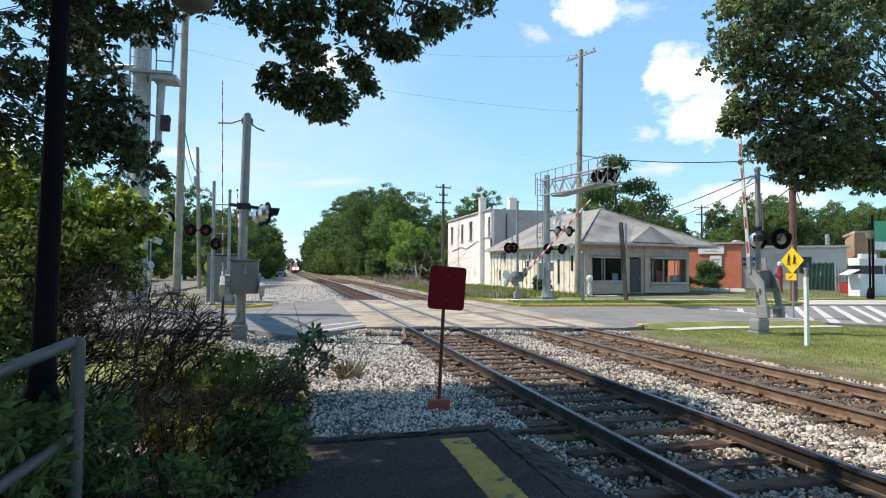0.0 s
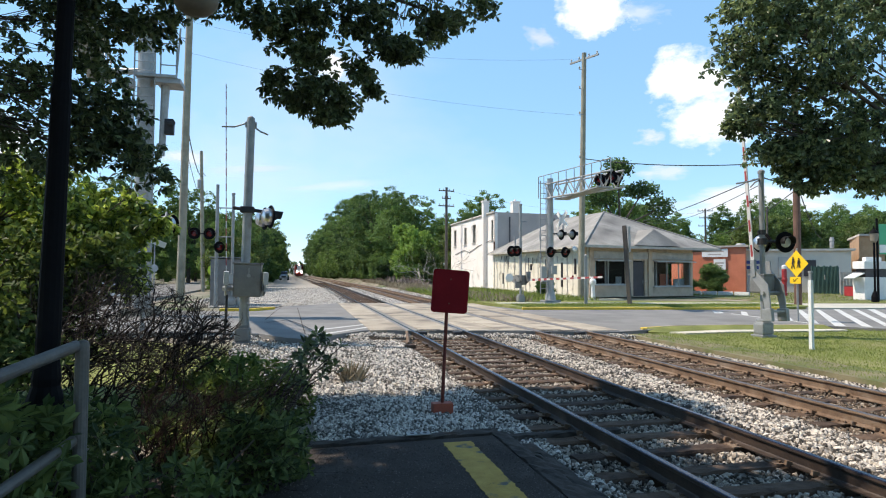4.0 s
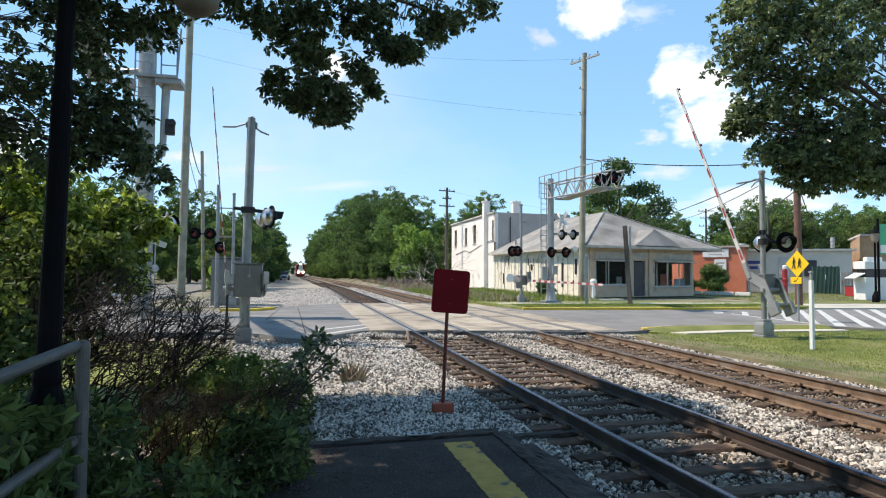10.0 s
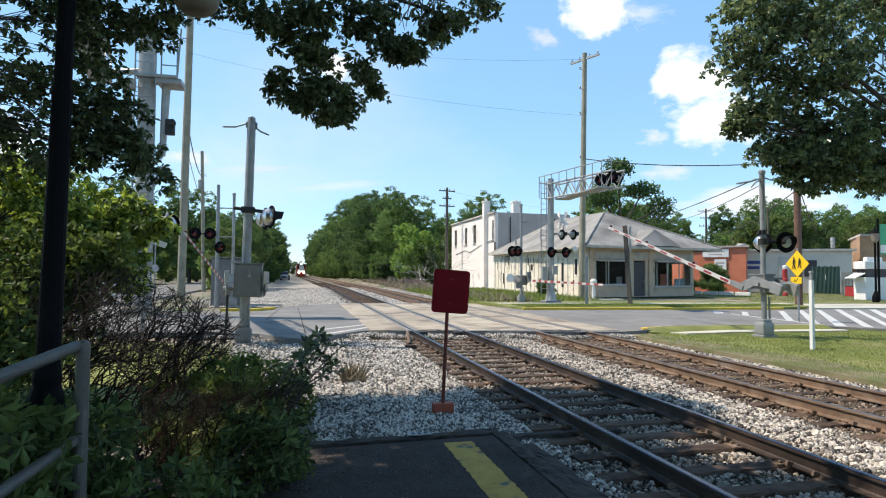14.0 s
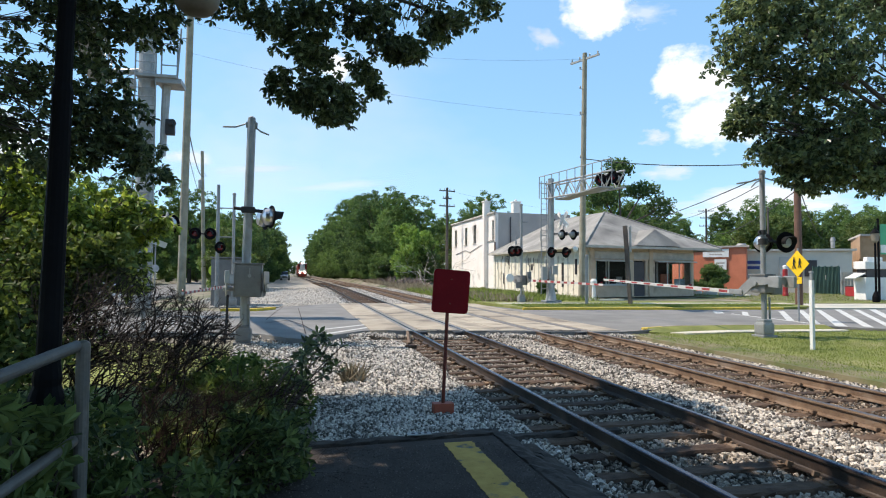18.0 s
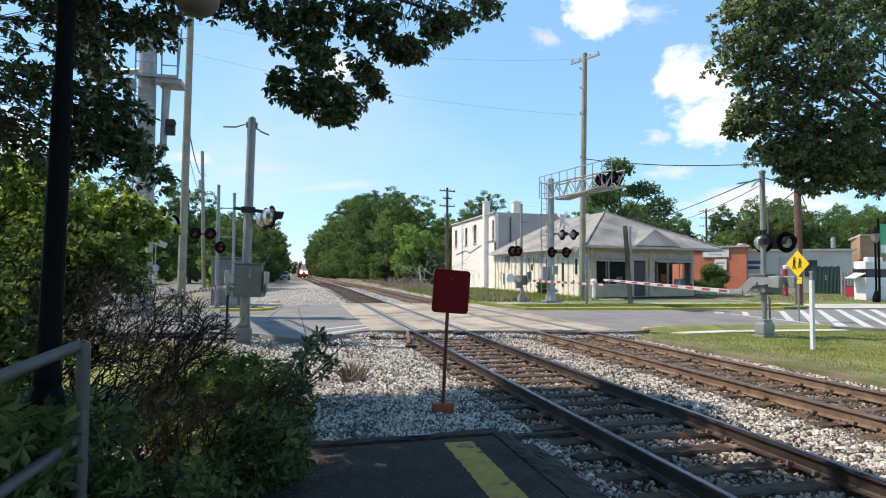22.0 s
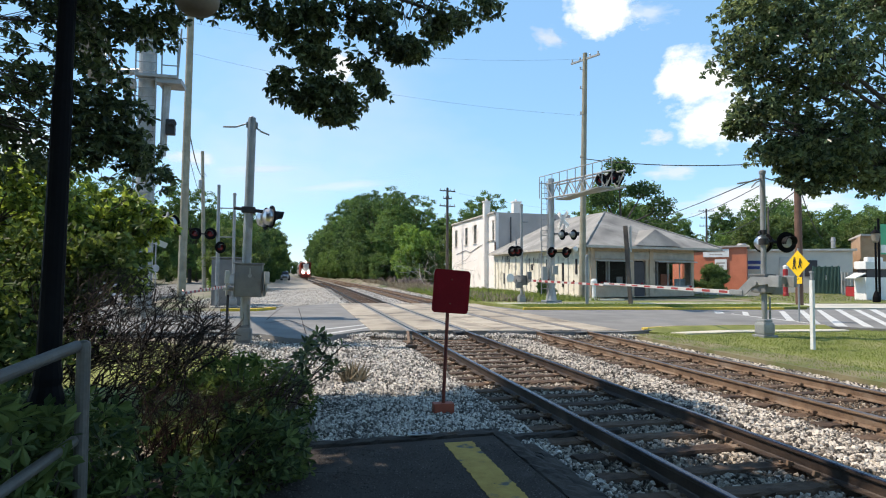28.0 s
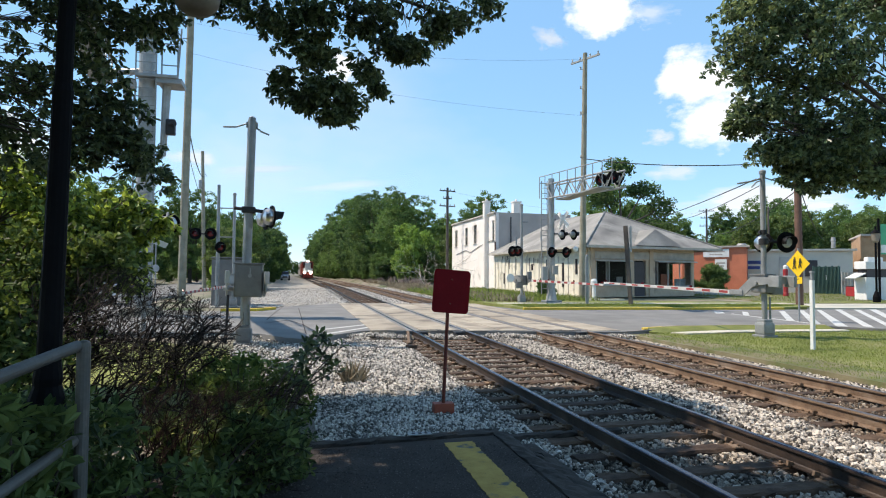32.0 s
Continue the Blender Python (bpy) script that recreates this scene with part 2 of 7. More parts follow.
    "leaf_fresh": mat("fresh_leaf", (0.08, 0.15, 0.032), (0.28, 0.42, 0.10), 0.6, 0, 0.3, 3, 0, by="Island", seeds=0.5, through_light=0.35),
    "leaf_light": mat("bright_leaf", (0.050, 0.086, 0.020), (0.33, 0.42, 0.11), 0.5, 0, 0.7, 6, 0, by="Island", seeds=0.9, through_light=0.46),
    "leaf_far": mat("woodland_leaf", (0.042, 0.084, 0.028), (0.165, 0.26, 0.075), 0.7, 0, 0.16, 1.2, 0, by="Island", seeds=0.45, through_light=0.3, each=0.5),
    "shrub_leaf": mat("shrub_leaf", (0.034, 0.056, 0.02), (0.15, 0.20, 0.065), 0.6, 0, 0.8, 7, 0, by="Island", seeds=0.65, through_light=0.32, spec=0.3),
    # brighter copy of shrub_leaf, with sunlight put into the colour
    "shrub_lit": mat("shrub_leaf_lit_copy", (0.036, 0.062, 0.018), (0.17, 0.23, 0.068), 0.6, 0, 0.8, 7, 0, by="Island", seeds=0.65, through_light=0.35, spec=0.3),
    # pale grey stands for the sky mirrored in an unlit lens
    "sky_grey_lens": mat("sky_grey_lens", (0.4, 0.42, 0.45), (0.58, 0.6, 0.63), 0.12, 0, 2.0, 20, 0),
    "bark": mat("bark", (0.045, 0.035, 0.028), (0.13, 0.105, 0.085), 0.95, 0, 4.0, 30, 0.8),
    "twig": mat("grey_twig", (0.016, 0.013, 0.012), (0.085, 0.068, 0.06), 0.95, 0, 8.0, 40, 0.2, by="Island", seeds=0.8, spec=0.1),
    "brush": mat("grey_brown_brush", (0.10, 0.078, 0.066), (0.27, 0.215, 0.18), 0.95, 0, 1.0, 8, 0.2, by="Island", seeds=0.6),
    "dry": mat("dry_scrub", (0.14, 0.11, 0.07), (0.32, 0.27, 0.18), 0.95, 0, 1.0, 8, 0.2, by="Island", seeds=0.5),
    "pipe": mat("grey_pipe_rail", (0.09, 0.083, 0.074), (0.15, 0.138, 0.122), 0.55, 0.15, 4.0, 50, 0.15, stain=((0.18, 0.16, 0.15), 8.0, 0.6, 0.72)),
    "beige": mat("beige_lamp_housing", (0.16, 0.14, 0.11), (0.24, 0.21, 0.165), 0.6, 0, 4.0, 40, 0.1),
    "wire": mat("cable", (0.02, 0.02, 0.022), (0.05, 0.05, 0.055), 0.7, 0, 3.0, 20, 0),
    "car_dark": mat("dark_car_paint", (0.02, 0.022, 0.03), (0.05, 0.055, 0.07), 0.2, 0.3, 1.0, 10, 0),
    "car_silver": mat("silver_car_paint", (0.42, 0.44, 0.47), (0.52, 0.54, 0.57), 0.25, 0.5, 1.0, 10, 0),
    "chrome": mat("chrome", (0.50, 0.50, 0.50), (0.62, 0.62, 0.62), 0.28, 1.0, 2.0, 20, 0),
    "tyre": mat("tyre_rubber", (0.015, 0.015, 0.015), (0.03, 0.03, 0.03), 0.9, 0, 3.0, 30, 0.2),
    "train_red": mat("train_red", (0.22, 0.03, 0.02), (0.36, 0.055, 0.035), 0.5, 0.1, 1.0, 8, 0),
    "train_white": mat("train_white", (0.72, 0.70, 0.68), (0.84, 0.82, 0.80), 0.45, 0, 1.0, 8, 0),
    "headlight": glow("headlight", (1.0, 0.94, 0.84), 30.0),
    "pane": glass("window_glass", (0.75, 0.8, 0.82)),
    "ink": mat("dark_ink", (0.012, 0.012, 0.012), (0.02, 0.02, 0.02), 0.7, 0, 3.0, 30, 0),
}

# ---- builders ----


def thing(name, label, category, group="", at=(0, 0, 0), kind="", turn=0):
    ob = new(name)
    ob.empty_display_size = 0.1
    ob.matrix_world = pose(*at, 0, 0, turn)
    return tagged(ob, label, category, group, kind)


def mesh_of(name, bm, material, smooth=False):
    me = bpy.data.meshes.new(name)
    bm.to_mesh(me)
    bm.free()
    for m in material if isinstance(material, (list, tuple)) else [material]:
        me.materials.append(m)
    if smooth:
        me.shade_smooth()
    return me


def part(name, bm, material, parent=None, label="", smooth=False):
    ob = new(name, mesh_of(name, bm, material, smooth))
    if parent is not None:
        ob.parent = parent
    if label:
        ob["label"] = label
    return ob


def whole(name, bm, material, label, category, group="", kind="", smooth=False):
    return tagged(part(name, bm, material, None, "", smooth), label, category, group, kind)


def B(*items):
    """A bmesh of boxes and rods."""
    bm = bmesh.new()
    for it in items:
        it(bm)
    return bm


def box(c, s, m=None, bevel=0.0):
    def f(bm):
        t = Matrix.Translation(c) @ (m or Matrix()) @ Matrix.Diagonal((*s, 1))
        v = bmesh.ops.create_cube(bm, size=1, matrix=t)["verts"]
        if bevel:
            e = list({e for x in v for e in x.link_edges})
            bmesh.ops.bevel(bm, geom=e, offset=bevel, segments=2, affect="EDGES", profile=0.6)
    return f


def rod(p, q, r, r2=None, n=10):
    def f(bm):
        a, b = Vector(p), Vector(q)
        d = b - a
        m = Matrix.Translation((a + b) / 2) @ d.to_track_quat("Z", "Y").to_matrix().to_4x4()
        bmesh.ops.create_cone(bm, cap_ends=True, segments=n, radius1=r, radius2=r if r2 is None else r2, depth=d.length, matrix=m)
    return f


def path_rod(points, r, n=6):
    """One bent rod along the points."""
    def f(bm):
        pts = [Vector(p) for p in points]
        rings = []
        for i, p in enumerate(pts):
            d = (pts[min(i + 1, len(pts) - 1)] - pts[max(i - 1, 0)]).normalized()
            u = d.cross(Vector((0.13, 0.31, 0.94))).normalized()
            v = d.cross(u)
            rings.append([bm.verts.new(p + (u * math.cos(6.2832 * k / n) + v * math.sin(6.2832 * k / n)) * r) for k in range(n)])
        for a, b in zip(rings, rings[1:]):
            for k in range(n):
                bm.faces.new((a[k], a[(k + 1) % n], b[(k + 1) % n], b[k]))
        bm.faces.new(rings[0][::-1])
        bm.faces.new(rings[-1])
    return f


def prism(points, z0, z1):
    """A slab over the outline points, seen from above."""
    def f(bm):
        lo = [bm.verts.new((x, y, z0)) for x, y in points]
        hi = [bm.verts.new((x, y, z1)) for x, y in points]
        bm.faces.new(hi)
        bm.faces.new(lo[::-1])
        for i in range(len(points)):
            j = (i + 1) % len(points)
            bm.faces.new((lo[i], lo[j], hi[j], hi[i]))
        bmesh.ops.recalc_face_normals(bm, faces=bm.faces)
    return f


def lathe(profile, m=None, n=20):
    """A turned shape: pairs of radius and height about the z axis, moved by m."""
    def f(bm):
        t = m or Matrix()
        rings = [[bm.verts.new(t @ Vector((r * math.cos(2 * math.pi * i / n), r * math.sin(2 * math.pi * i / n), z))) for i in range(n)] for r, z in profile]
        for a, b in zip(rings, rings[1:]):
            for i in range(n):
                bm.faces.new((a[i], a[(i + 1) % n], b[(i + 1) % n], b[i]))
        bm.faces.new(rings[0][::-1])
        bm.faces.new(rings[-1])
    return f


def flat(points, z, thick=0.004):
    return prism(points, z, z + thick)


def raw(name, verts, faces, material, smooth=False):
    me = bpy.data.meshes.new(name)
    me.from_pydata(verts, [], faces)
    me.materials.append(material)
    if smooth:
        me.shade_smooth()
    else:
        me.shade_flat()
    return me


def many(name, base, faces, mats, material):
    """One mesh of many small pieces: base points (k, 3), faces of them, and for each piece a 3 x 4 matrix."""
    base, mats = np.asarray(base, float), np.asarray(mats, float)
    k, n, s = len(base), len(mats), len(faces[0])
    v = np.einsum("nij,kj->nki", mats[:, :, :3], base) + mats[:, None, :, 3]
    f = np.asarray(faces)[None] + (np.arange(n) * k)[:, None, None]
    me = bpy.data.meshes.new(name)
    me.vertices.add(n * k)
    me.vertices.foreach_set("co", v.reshape(-1))
    total = n * len(faces)
    me.loops.add(total * s)
    me.loops.foreach_set("vertex_index", f.reshape(-1).astype(np.int32))
    me.polygons.add(total)
    me.polygons.foreach_set("loop_start", (np.arange(total) * s).astype(np.int32))
    me.materials.append(material)
    me.update(calc_edges=True)
    me.shade_flat()
    return me


def turns(rng, n, upright=0.0):
    """n random rotation matrices; upright mixes in the plain one."""
    q = rng.normal(size=(n, 4))
    q[:, 0] += upright
    q /= np.linalg.norm(q, axis=1)[:, None]
    w, x, y, z = q.T
    return np.stack([1 - 2 * (y * y + z * z), 2 * (x * y - z * w), 2 * (x * z + y * w), 2 * (x * y + z * w), 1 - 2 * (x * x + z * z), 2 * (y * z - x * w),
                     2 * (x * z - y * w), 2 * (y * z + x * w), 1 - 2 * (x * x + y * y)], 1).reshape(n, 3, 3)


LEAF = [(0, -0.5, 0), (0.27, -0.12, 0.07), (0.21, 0.22, 0.06), (0, 0.5, -0.04), (-0.21, 0.22, 0.06), (-0.27, -0.12, 0.07)]
LEAF_FACES = [(0, 1, 2, 3), (0, 3, 4, 5)]


def leaves(name, points, size, rng, material, spread=0.35, upright=0.4, far=False):
    n = len(points)
    s = size * rng.uniform(1 - spread, 1 + spread, n)
    m = np.concatenate([turns(rng, n, upright) * s[:, None, None], np.asarray(points)[:, :, None]], 2)
    if far:
        return many(name, [LEAF[0], LEAF[1], LEAF[3], LEAF[4]], [(0, 1, 2, 3)], m, material)
    return many(name, LEAF, LEAF_FACES, m, material)


def clump_points(rng, centre, radii, clumps, per, spread, hollow=0.35):
    """Leaf places in clumps that fill an ellipsoid unevenly, and the clumps' middles."""
    d = rng.normal(size=(clumps, 3))
    d /= np.linalg.norm(d, axis=1)[:, None]
    mid = np.asarray(centre) + d * np.asarray(radii) * (rng.uniform(hollow, 1.0, clumps) ** 0.6)[:, None]
    w = rng.uniform(0.6, 1.3, clumps)
    pts = mid[:, None] + np.clip(rng.normal(size=(clumps, per, 3)), -1.45, 1.45) * (spread * w)[:, None, None] * np.array([1, 1, 0.7])
    return pts.reshape(-1, 3), mid


def limbs(bm, root, mids, rng, r0, r1):
    root = Vector(root)
    for m in mids:
        m = Vector(m)
        bend = root.lerp(m, 0.5) + Vector(rng.normal(size=3) * 0.08 * (m - root).length)
        rod(root, bend, r0, (r0 + r1) / 2, 6)(bm)
        rod(bend, m, (r0 + r1) / 2, r1, 5)(bm)


def bend(y):
    """How far the line swings to the west beyond the straight."""
    d = max(0.0, y - 60.0)
    return -0.027 * d * d / (d + 25.0)


# ---- ground ----
def ground_z(x, y):
    z = -0.40 if 0.2 < x < 9.7 else -0.22
    if x > 9.6:
        z += min(1.0, (x - 9.6) / 2.0) * 0.12
    if x <= 0.2:
        z += min(1.0, (0.6 - x) / 1.5) * 0.06
    if y > 26 and x > 10:
        z += min(1.0, (y - 26) / 6.0) * 0.10
    if x > 10 and y > 75:
        z += min(1.0, (y - 75) / 20.0) * min(1.0, (x - 10) / 6.0) * 1.2
    return z


xs = [-2500, -900, -300, -120, -60, -40] + [-30 + 3 * i for i in range(10)] + [0.0, 0.6, 2, 4, 6, 8, 9.6, 10.6, 11.6, 13] + [15 + 3 * i for i in range(16)] + [70, 90, 140, 300, 900, 2500]
ys = [-2500, -600, -150, -60, -30, -15, -8, -4, 0] + [3 * i for i in range(1, 40)] + [125, 150, 200, 280, 400, 800, 2500]
gv = [(x, y, ground_z(x, y)) for y in ys for x in xs]
nx = len(xs)
gf = [(j * nx + i, j * nx + i + 1, (j + 1) * nx + i + 1, (j + 1) * nx + i) for j in range(len(ys) - 1) for i in range(nx - 1)]
tagged(new("ground", raw("ground", gv, gf, M["earth"], True)), "bare earth and scrub ground round the level crossing", "ground", kind="structure")

# gravel strips beside the line, and the dark bed under the tracks
whole("gravel_yard", B(prism([(-4.6, 33.2), (2.6, 33.2), (2.6, 70), (0.2, 160), (-4, 300), (-12, 300), (-8, 160), (-5.5, 70)], -0.3, -0.10)),
      M["gravel"], "pale grey gravel service strip beside the railway line", "gravel", kind="structure")
section = [(0.1, -0.45), (0.1, -0.20), (2.62, -0.215), (2.8, -0.285), (5.28, -0.285), (5.45, -0.215), (6.2, -0.215), (6.38, -0.275), (8.9, -0.275), (9.05, -0.215), (10.3, -0.20), (10.3, -0.45)]
stops = [-14, 0, 8, 17.2, 34, 60, 70, 80, 95, 110, 130, 160, 200, 250, 320, 430]
bv = [(x + bend(y) + (1.9 if y > 30 and x < 0.2 else 0), y, z) for y in stops for x, z in section]
k = len(section)
bf = [(j * k + i, j * k + (i + 1) % k, (j + 1) * k + (i + 1) % k, (j + 1) * k + i) for j in range(len(stops) - 1) for i in range(k)]
tagged(new("ballast_bed", raw("ballast_bed", bv, bf, M["bed"])), "dark ballast bed under two railway tracks", "ballast", kind="structure")

# the road over the crossing
ROAD = -0.012
road = [(-90, 31.5), (-24, 22.4), (-8, 19.6), (-3, 18.4), (-1.1, 17.9), (-0.35, 16.6), (0.2, 16.2), (0.9, 17.2), (1.77, 18.2), (1.98, 18.3), (9.4, 16.6), (10.5, 17.0), (12.4, 17.75), (17.3, 17.2), (19.0, 15.3), (30, 13.0), (90, 3),
        (90, 17.0), (35, 24.1), (23.3, 25.7), (10.3, 27.3), (9.6, 31), (8.9, 33.6), (2.2, 34.6), (-0.8, 31.6), (-1.6, 28.3), (-4.5, 28.4), (-7.5, 31), (-9, 40), (-9.4, 90), (-13, 200), (-19, 200), (-17, 90), (-16, 44), (-22, 37.5), (-90, 47)]
whole("road", B(prism(road, -0.35, ROAD)), M["asphalt"], "worn grey asphalt road over the level crossing", "road", kind="structure")

lawn = [(9.8, 16.3), (10.6, 16.6), (12.4, 17.45), (17.3, 16.9), (19.0, 14.9), (30, 12.6), (60, 7.6), (60, -14), (9.8, -14)]
whole("lawn", B(prism(lawn, -0.3, -0.085)), M["grass"], "mown green lawn with dry patches beside the tracks", "lawn", kind="structure")
edge_near = [(10.45, 16.92, -0.07), (10.8, 16.75, -0.08), (12.0, 16.95, -0.08), (14.2, 16.95, -0.08), (17.3, 16.85, -0.08)]
edge_far = [(10.45, 17.02, 0.0), (10.66, 17.33, 0.03), (12.0, 17.66, 0.035), (14.0, 17.6, 0.035), (17.2, 17.15, 0.03)]
down = [(x, y, -0.3) for x, y, z in edge_near + edge_far]
tagged(new("grass_island", raw("grass_island", edge_near + edge_far + down, [(i, i + 1, i + 6, i + 5) for i in range(4)] + [(i, i + 10, i + 11, i + 1) for i in range(4)] + [(i + 5, i + 6, i + 16, i + 15) for i in range(4)], M["grass"])),
       "narrow grass island between footpath and road", "lawn", kind="structure")
whole("kerb_grey", B(prism([(11.3, 17.62), (12.0, 17.80), (14, 17.73), (17.3, 17.28), (17.2, 17.15), (14, 17.6), (12.0, 17.66), (11.3, 17.49)], -0.3, 0.04)), M["concrete"],
      "plain concrete kerb along the grass island", "kerb", kind="structure")
whole("kerb", B(prism([(10.34, 17.05), (10.38, 17.25), (10.52, 17.42), (11.3, 17.62), (11.3, 17.49), (10.66, 17.32), (10.48, 17.06)], -0.3, 0.03)), M["yellow_paint"],
      "yellow painted concrete kerb end at the crossing", "kerb", kind="structure")
whole("worn_strip", B(prism([(9.55, -14), (10.5, -14), (10.4, 6), (10.7, 11), (10.3, 16.6), (9.5, 16.4)], -0.3, -0.078)), M["worn"], "worn earth and thin grass along the track", "verge", kind="structure")
whole("grass_patch", B(prism([(-12, 7.4), (-0.75, 7.4), (-0.9, 11.0), (-1.7, 15.4), (-3.5, 17.2), (-12, 18.4)], -0.3, -0.13)), M["grass"], "patch of sunlit grass behind the bushes", "lawn", kind="structure")
whole("footpath", B(prism([(10.95, 16.55), (13.0, 16.9), (17.2, 16.5), (17.0, 16.05), (13.0, 16.3), (11.2, 16.1)], -0.3, -0.045)), M["pale_walk"],
      "pale concrete footpath through the lawn", "footpath", kind="structure")

# the far side: kerb, verge, walk and yard
whole("kerb_far", B(prism([(10.2, 27.15), (23.2, 25.55), (23.2, 25.77), (10.25, 27.37)], -0.3, 0.095)), M["yellow_paint"],
      "yellow painted concrete kerb along the far side of the road", "kerb", kind="structure")
whole("kerb_west", B(prism([(-3.4, 28.1), (-1.9, 28.0), (-1.1, 29.2), (-1.25, 29.35), (-2.0, 28.25), (-3.4, 28.35)], -0.3, 0.10)), M["yellow_paint"],
      "yellow painted kerb end west of the tracks", "kerb", kind="structure")
whole("verge", B(prism([(10.25, 27.37), (23.3, 25.77), (26, 26.6), (27, 31.4), (17.6, 33.6), (13, 38), (13.5, 70), (10.7, 70), (9.9, 33)], -0.3, 0.085)), M["grass"],
      "green grass verge between kerb and building", "verge", kind="structure")
whole("pavement_far", B(prism([(10.4, 31.0), (27, 28.6), (27, 29.7), (10.4, 32.0)], -0.3, 0.10)), M["pale_walk"],
      "pale concrete pavement across the grass verge", "pavement", kind="structure")
whole("forecourt", B(prism([(24.6, 25.62), (35.2, 24.2), (70, 18.5), (70, 22.5), (36.5, 28.2), (27.2, 29.6), (26.0, 26.6)], -0.3, 0.06)), M["pale_walk"],
      "pale concrete pavement beside the street", "pavement", kind="structure")
whole("yard", B(prism([(27.2, 29.6), (36.5, 28.2), (70, 22.5), (70, 60), (28.6, 60), (28.4, 31.2)], -0.3, 0.055)), M["worn"],
      "worn grassy yard before the stores", "yard", kind="structure")
whole("verge_east", B(prism([(27.2, 29.9), (37.0, 28.5), (37.0, 31.3), (27.2, 32.6)], -0.2, 0.085)), M["grass"], "strip of grass along the street", "verge", kind="structure")

# crosswalk bars
cw = thing("crosswalk", "white painted crosswalk bars across the street", "crosswalk", kind="structure")
for quad in ([(19.91, 24.47), (19.88, 24.06), (18.1, 21.78), (18.3, 22.43)],
             [(22.01, 24.58), (22.29, 24.54), (17.67, 18.92), (17.97, 19.68)],
             [(23.69, 25.22), (23.6, 24.78), (17.77, 17.91), (17.81, 18.39)],
             [(24.64, 25.08), (24.87, 25.05), (17.91, 16.97), (17.52, 17.04)],
             [(25.99, 25.35), (26.29, 25.31), (18.43, 16.45), (18.46, 16.88)],
             [(26.97, 25.21), (26.89, 24.76), (20.04, 17.29), (19.25, 16.74)],
             [(27.81, 25.09), (28.17, 25.04), (21.54, 18.02), (19.78, 16.65)],
             [(18.82, 25.04), (18.96, 24.61), (18.25, 23.53), (17.84, 23.59)],
             [(18.3, 23.2), (18.42, 23.2), (17.75, 18.2), (17.6, 18.25)]):
    part("bar", B(flat(quad, ROAD + 0.001)), M["road_paint"], cw)
st = thing("stop_line", "faded white painted stop lines before the tracks", "road marking", kind="structure")
for a, b in (((2.28, 20.5), (0.47, 18.6)), ((2.32, 19.6), (0.67, 17.4))):
    part("bar", B(flat([(a[0], a[1] - 0.09), (b[0], b[1] - 0.09), (b[0] - 0.05, b[1] + 0.09), (a[0] - 0.05, a[1] + 0.09)], ROAD + 0.001)), M["road_paint"], st)
seam = thing("tar_seam", "thin dark lines on the road", "road crack", kind="structure")
for line in ([(-0.1, 30.0), (0.03, 24.0), (0.1, 20.2), (0.16, 17.5)], [(-1.14, 21.5), (-0.42, 22.7), (0.07, 20.7), (0.46, 18.1)], [(-0.77, 33.1), (-1.04, 27.6), (-1.19, 23.0)]):
    for (ax, ay), (bx, by) in zip(line, line[1:]):
        q = 0.014 / math.hypot(bx - ax, by - ay)
        ox, oy = (ay - by) * q, (bx - ax) * q
        part("seam", B(flat([(ax - ox, ay - oy), (bx - ox, by - oy), (bx + ox, by + oy), (ax + ox, ay + oy)], ROAD + 0.0012)), M["dark_asphalt"], seam)

# ---- tracks ----
HEAD = [(-0.026, 0.0), (0.026, 0.0), (0.035, -0.007), (0.037, -0.03), (0.030, -0.042), (0.010, -0.052), (0.009, -0.140), (0.020, -0.150), (0.070, -0.160), (0.070, -0.172),
        (-0.070, -0.172), (-0.070, -0.160), (-0.020, -0.150), (-0.009, -0.140), (-0.010, -0.052), (-0.030, -0.042), (-0.037, -0.03), (-0.035, -0.007)]


def rail_mesh(x, top):
    me = bpy.data.meshes.new("rail")
    stops = [-14, 0, 10, 20, 40, 60, 70, 80, 95, 110, 130, 160, 200, 250, 320, 420]
    k = len(HEAD)
    v = [(x + a + bend(y), y, b) for y in stops for a, b in HEAD]
    f = [(j * k + i, j * k + (i + 1) % k, (j + 1) * k + (i + 1) % k, (j + 1) * k + i) for j in range(len(stops) - 1) for i in range(k)]
    me.from_pydata(v, [], f)
    me.materials.append(M["rail_dark" if top == "rail_top" else "rail_side"])
    me.materials.append(M[top])
    for i, p in enumerate(me.polygons):
        p.material_index = 1 if i % k in (0, 1, k - 1) else 0
    return me


rng = np.random.default_rng(3)
TIE, TIE0 = 0.605, 6.52 - 8 * 0.605
TRACKS = ((3.28, 4.80, "rail_top", "near railway track with polished rails on weathered timber ties"), (6.88, 8.38, "rail_dull", "railway track with dull rusty rails on weathered ties"))


